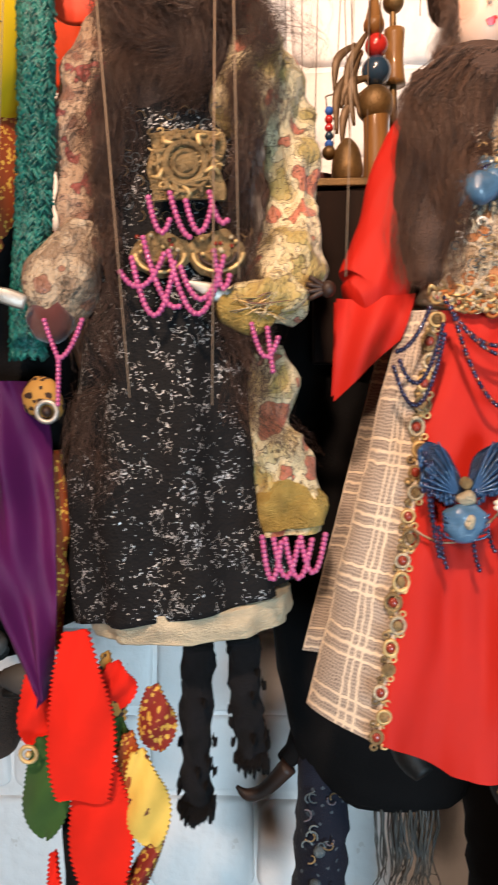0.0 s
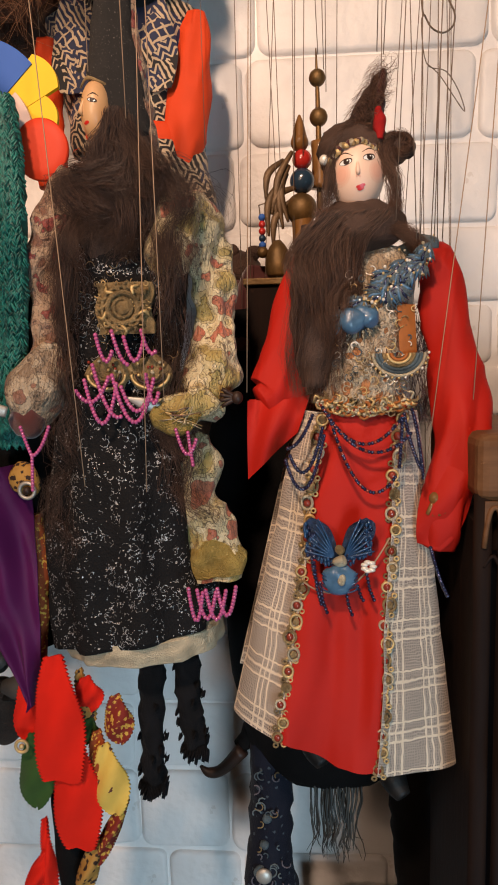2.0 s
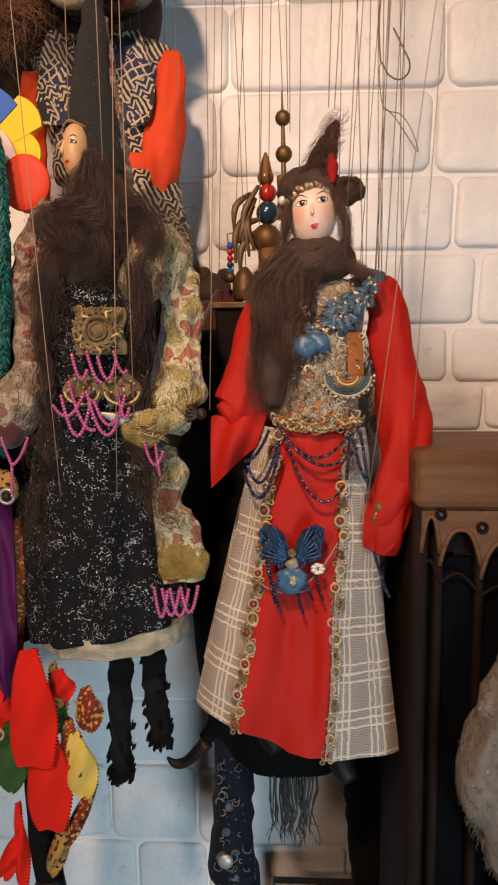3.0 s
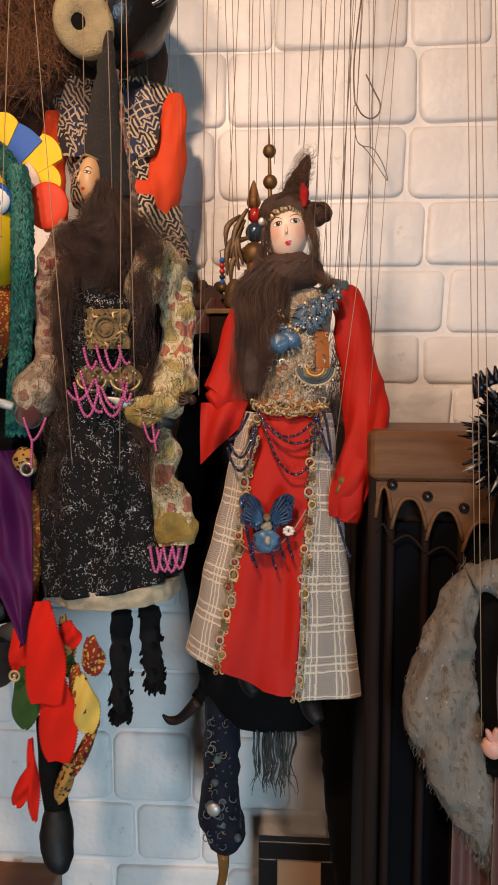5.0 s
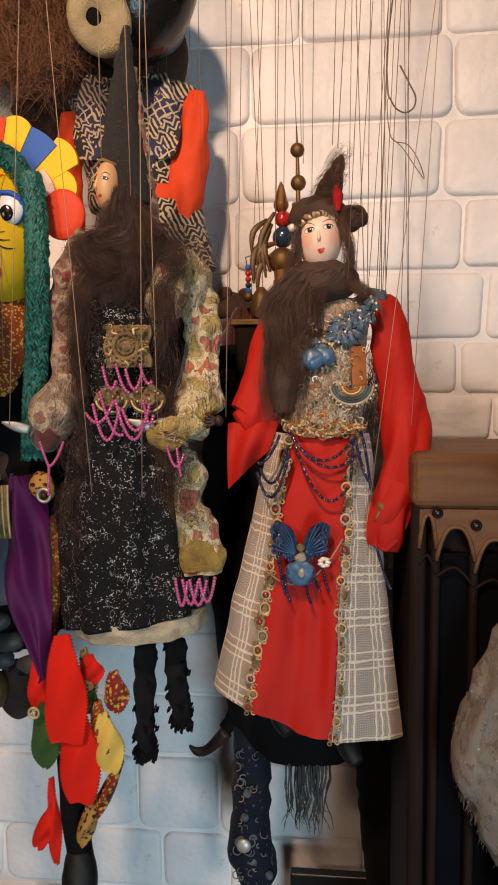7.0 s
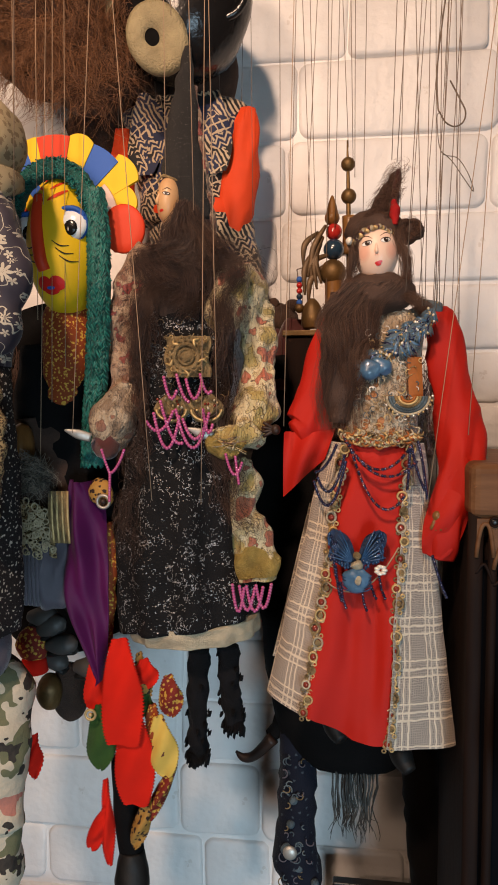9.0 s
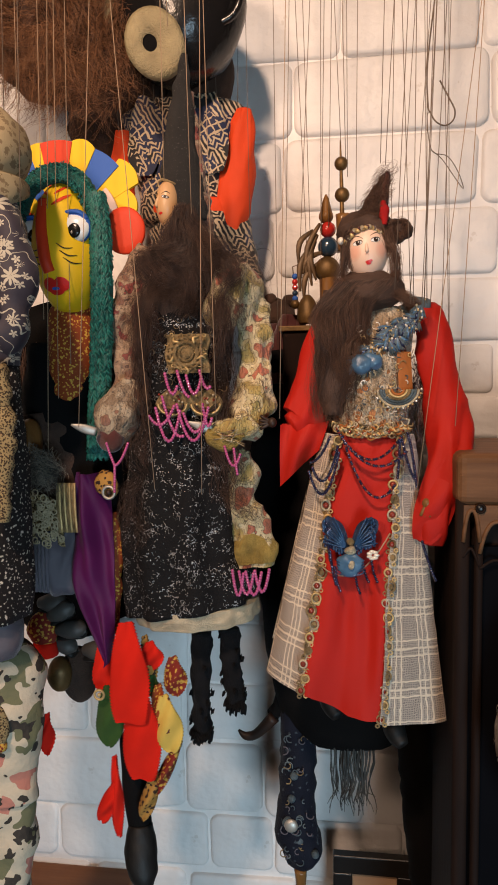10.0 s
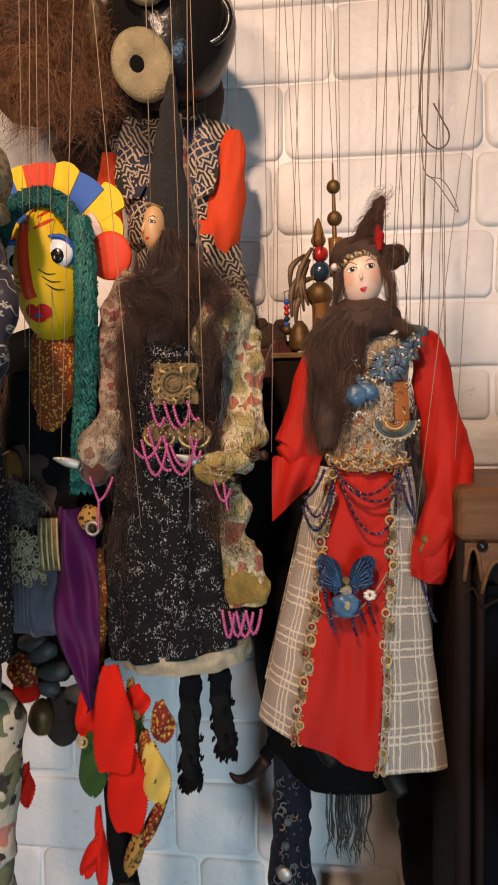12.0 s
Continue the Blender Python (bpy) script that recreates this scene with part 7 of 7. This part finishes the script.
for p, q in VEST:
    string((p[0], 0.478, p[1]), (q[0], 0.478, q[1]), "string_dark")
BACK = (((-0.028, 1.626), (-0.030, 2.020)), ((0.008, 1.677), (-0.006, 2.011)), ((-0.008, 1.613), (0.011, 2.018)), ((0.022, 1.753), (0.026, 2.008)), ((0.044, 1.845), (0.036, 2.019)), ((0.049, 1.832), (0.045, 2.018)), ((0.051, 1.813), (0.050, 2.018)), ((0.021, 1.638), (0.022, 2.009)), ((0.145, 1.209), (0.132, 2.007)), ((0.169, 1.307), (0.152, 2.005)))
BACK += (((-0.020, 1.640), (-0.012, 2.020)), ((0.030, 1.760), (0.034, 2.010)), ((0.060, 1.775), (0.062, 2.010)), ((0.098, 1.700), (0.101, 2.010)), ((0.106, 1.690), (0.124, 2.010)), ((0.118, 1.660), (0.140, 2.010)), ((0.133, 1.640), (0.146, 2.010)), ((0.152, 1.560), (0.160, 2.010)), ((0.163, 1.540), (0.157, 2.010)), ((0.010, 1.730), (0.002, 2.020)))
for p, q in BACK:
    string((p[0], 0.43, p[1]), (q[0], 0.43, q[1]), "string_dark", 0.0004)
COAT = (((0.215, 1.419), (0.196, 1.871)), ((0.224, 1.290), (0.202, 1.860)), ((0.227, 1.417), (0.205, 1.871)), ((0.233, 1.525), (0.216, 1.871)))
for p, q in COAT:
    string((p[0], 0.172, p[1]), (q[0], 0.172, q[1]))


def loose_wire():
    b = Body()
    y = 0.48
    hook = ((0.156, 1.929), (0.167, 1.908), (0.173, 1.895), (0.171, 1.884), (0.162, 1.879), (0.152, 1.884), (0.146, 1.894), (0.143, 1.903), (0.142, 1.948), (0.150, 2.022))
    b.tube([(x, y, z, 0.0009) for x, z in hook], "wire", 6, 5)
    loop = ((0.147, 1.852), (0.159, 1.841), (0.172, 1.822), (0.183, 1.807), (0.177, 1.826), (0.165, 1.844), (0.147, 1.852), (0.142, 1.889), (0.146, 1.894))
    b.tube([(x, y - 0.002, z, 0.0005) for x, z in loop], "wire", 6, 5)
    x, z = hook[-1]
    b.tube([(x, y, z, 0.0009), (x + 0.01, y, 3.2, 0.0009)], "wire", 6, 3)
    return tagged(b.link("wire_hook"), "bent iron wire hook with a loose thin loop", "wire")


loose_wire()


# ---- bricks of the back wall ----
# Bed joints from the top down, and the upright joints that are known in each course.
BEDS = (2.40, 2.315, 2.215, 2.118, 2.017, 1.917, 1.817, 1.728, 1.638, 1.565, 1.509, 1.425, 1.335, 1.24, 1.15, 1.055, 0.946, 0.854, 0.76, 0.66, 0.56)
UPRIGHTS = {3: (0.046, 0.222, 0.336), 4: (-0.02, 0.236), 5: (-0.035, 0.224), 6: (0.105, 0.251), 7: (0.02, 0.281), 8: (0.12, 0.250), 14: (-0.340, -0.19), 15: (-0.277, -0.192, -0.072), 16: (-0.273, -0.155, -0.058), 17: (-0.19, -0.02)}


def brick_mesh(w, h, seed):
    """A thickly painted brick face: rounded corners, soft shoulders, slightly uneven."""
    n, r0 = 7, min(w, h) * (0.15 + 0.06 * noise.noise(Vector((seed, 2.2, 0.4))))
    outline = []
    for cx, cz, a0 in ((1, 1, 0), (-1, 1, 90), (-1, -1, 180), (1, -1, 270)):
        for k in range(n):
            a = math.radians(a0 + 90 * k / (n - 1))
            outline.append((cx * (w / 2 - r0) + r0 * math.cos(a), cz * (h / 2 - r0) + r0 * math.sin(a)))
    verts, faces, m = [], [], len(outline)
    for shrink, d in ((0.0, 0.0), (0.0010, 0.0042), (0.0028, 0.0066), (0.0060, 0.0076), (0.018, 0.0080)):
        for x, z in outline:
            kx, kz = 1 - 2 * shrink / w, 1 - 2 * shrink / h
            q = Vector((x * 22, z * 22, seed))
            verts.append((x * kx + 0.0042 * noise.noise(q), -d - 0.0026 * noise.noise(q * 0.7 + Vector((9, 0, 0))) * (d > 0), z * kz + 0.0042 * noise.noise(q + Vector((0, 5, 3)))))
    for f in (0.66, 0.33):
        for x, z in outline:
            q = Vector((x * f * 22, z * f * 22, seed))
            verts.append((x * f * (1 - 0.036 / w), -0.0086 - 0.0026 * noise.noise(q * 0.7 + Vector((9, 0, 0))), z * f * (1 - 0.036 / h)))
    for i in range(6):
        for j in range(m):
            k = (j + 1) % m
            faces.append((i * m + j, (i + 1) * m + j, (i + 1) * m + k, i * m + k))
    faces.append(tuple(6 * m + j for j in range(m - 1, -1, -1)))
    mesh = bpy.data.meshes.new("brick")
    mesh.from_pydata(verts, [], faces)
    mesh.materials.append(M["wall"])
    mesh.polygons.foreach_set("use_smooth", [True] * len(faces))
    return mesh


kinds = {}
dice = random.Random(3)
for row, (high, low) in enumerate(zip(BEDS, BEDS[1:])):
    cuts = list(UPRIGHTS.get(row, (dice.uniform(-0.1, 0.1),)))
    widths = (0.12, 0.15, 0.19, 0.23, 0.26)
    while cuts[-1] < 0.75:
        cuts.append(cuts[-1] + dice.choice(widths))
    while cuts[0] > -0.80:
        cuts.insert(0, cuts[0] - dice.choice(widths))
    for a, c in zip(cuts, cuts[1:]):
        key = (round(c - a, 2), round(high - low, 2), dice.randrange(3))
        if key not in kinds:
            kinds[key] = brick_mesh(key[0] - 0.0055, key[1] - 0.0045, 3.7 * key[2] + 11 * key[0])
        ob = new("brick", kinds[key])
        ob.location = ((a + c) / 2, WALL + 0.004 + dice.uniform(0.0, 0.003), (high + low) / 2 + dice.uniform(-0.002, 0.002))
        ob.rotation_euler = (dice.uniform(-0.02, 0.008), dice.uniform(-0.010, 0.010), dice.uniform(-0.010, 0.010))
        ob.parent = wall
        ob.matrix_parent_inverse = Matrix.Translation(wall.location).inverted()
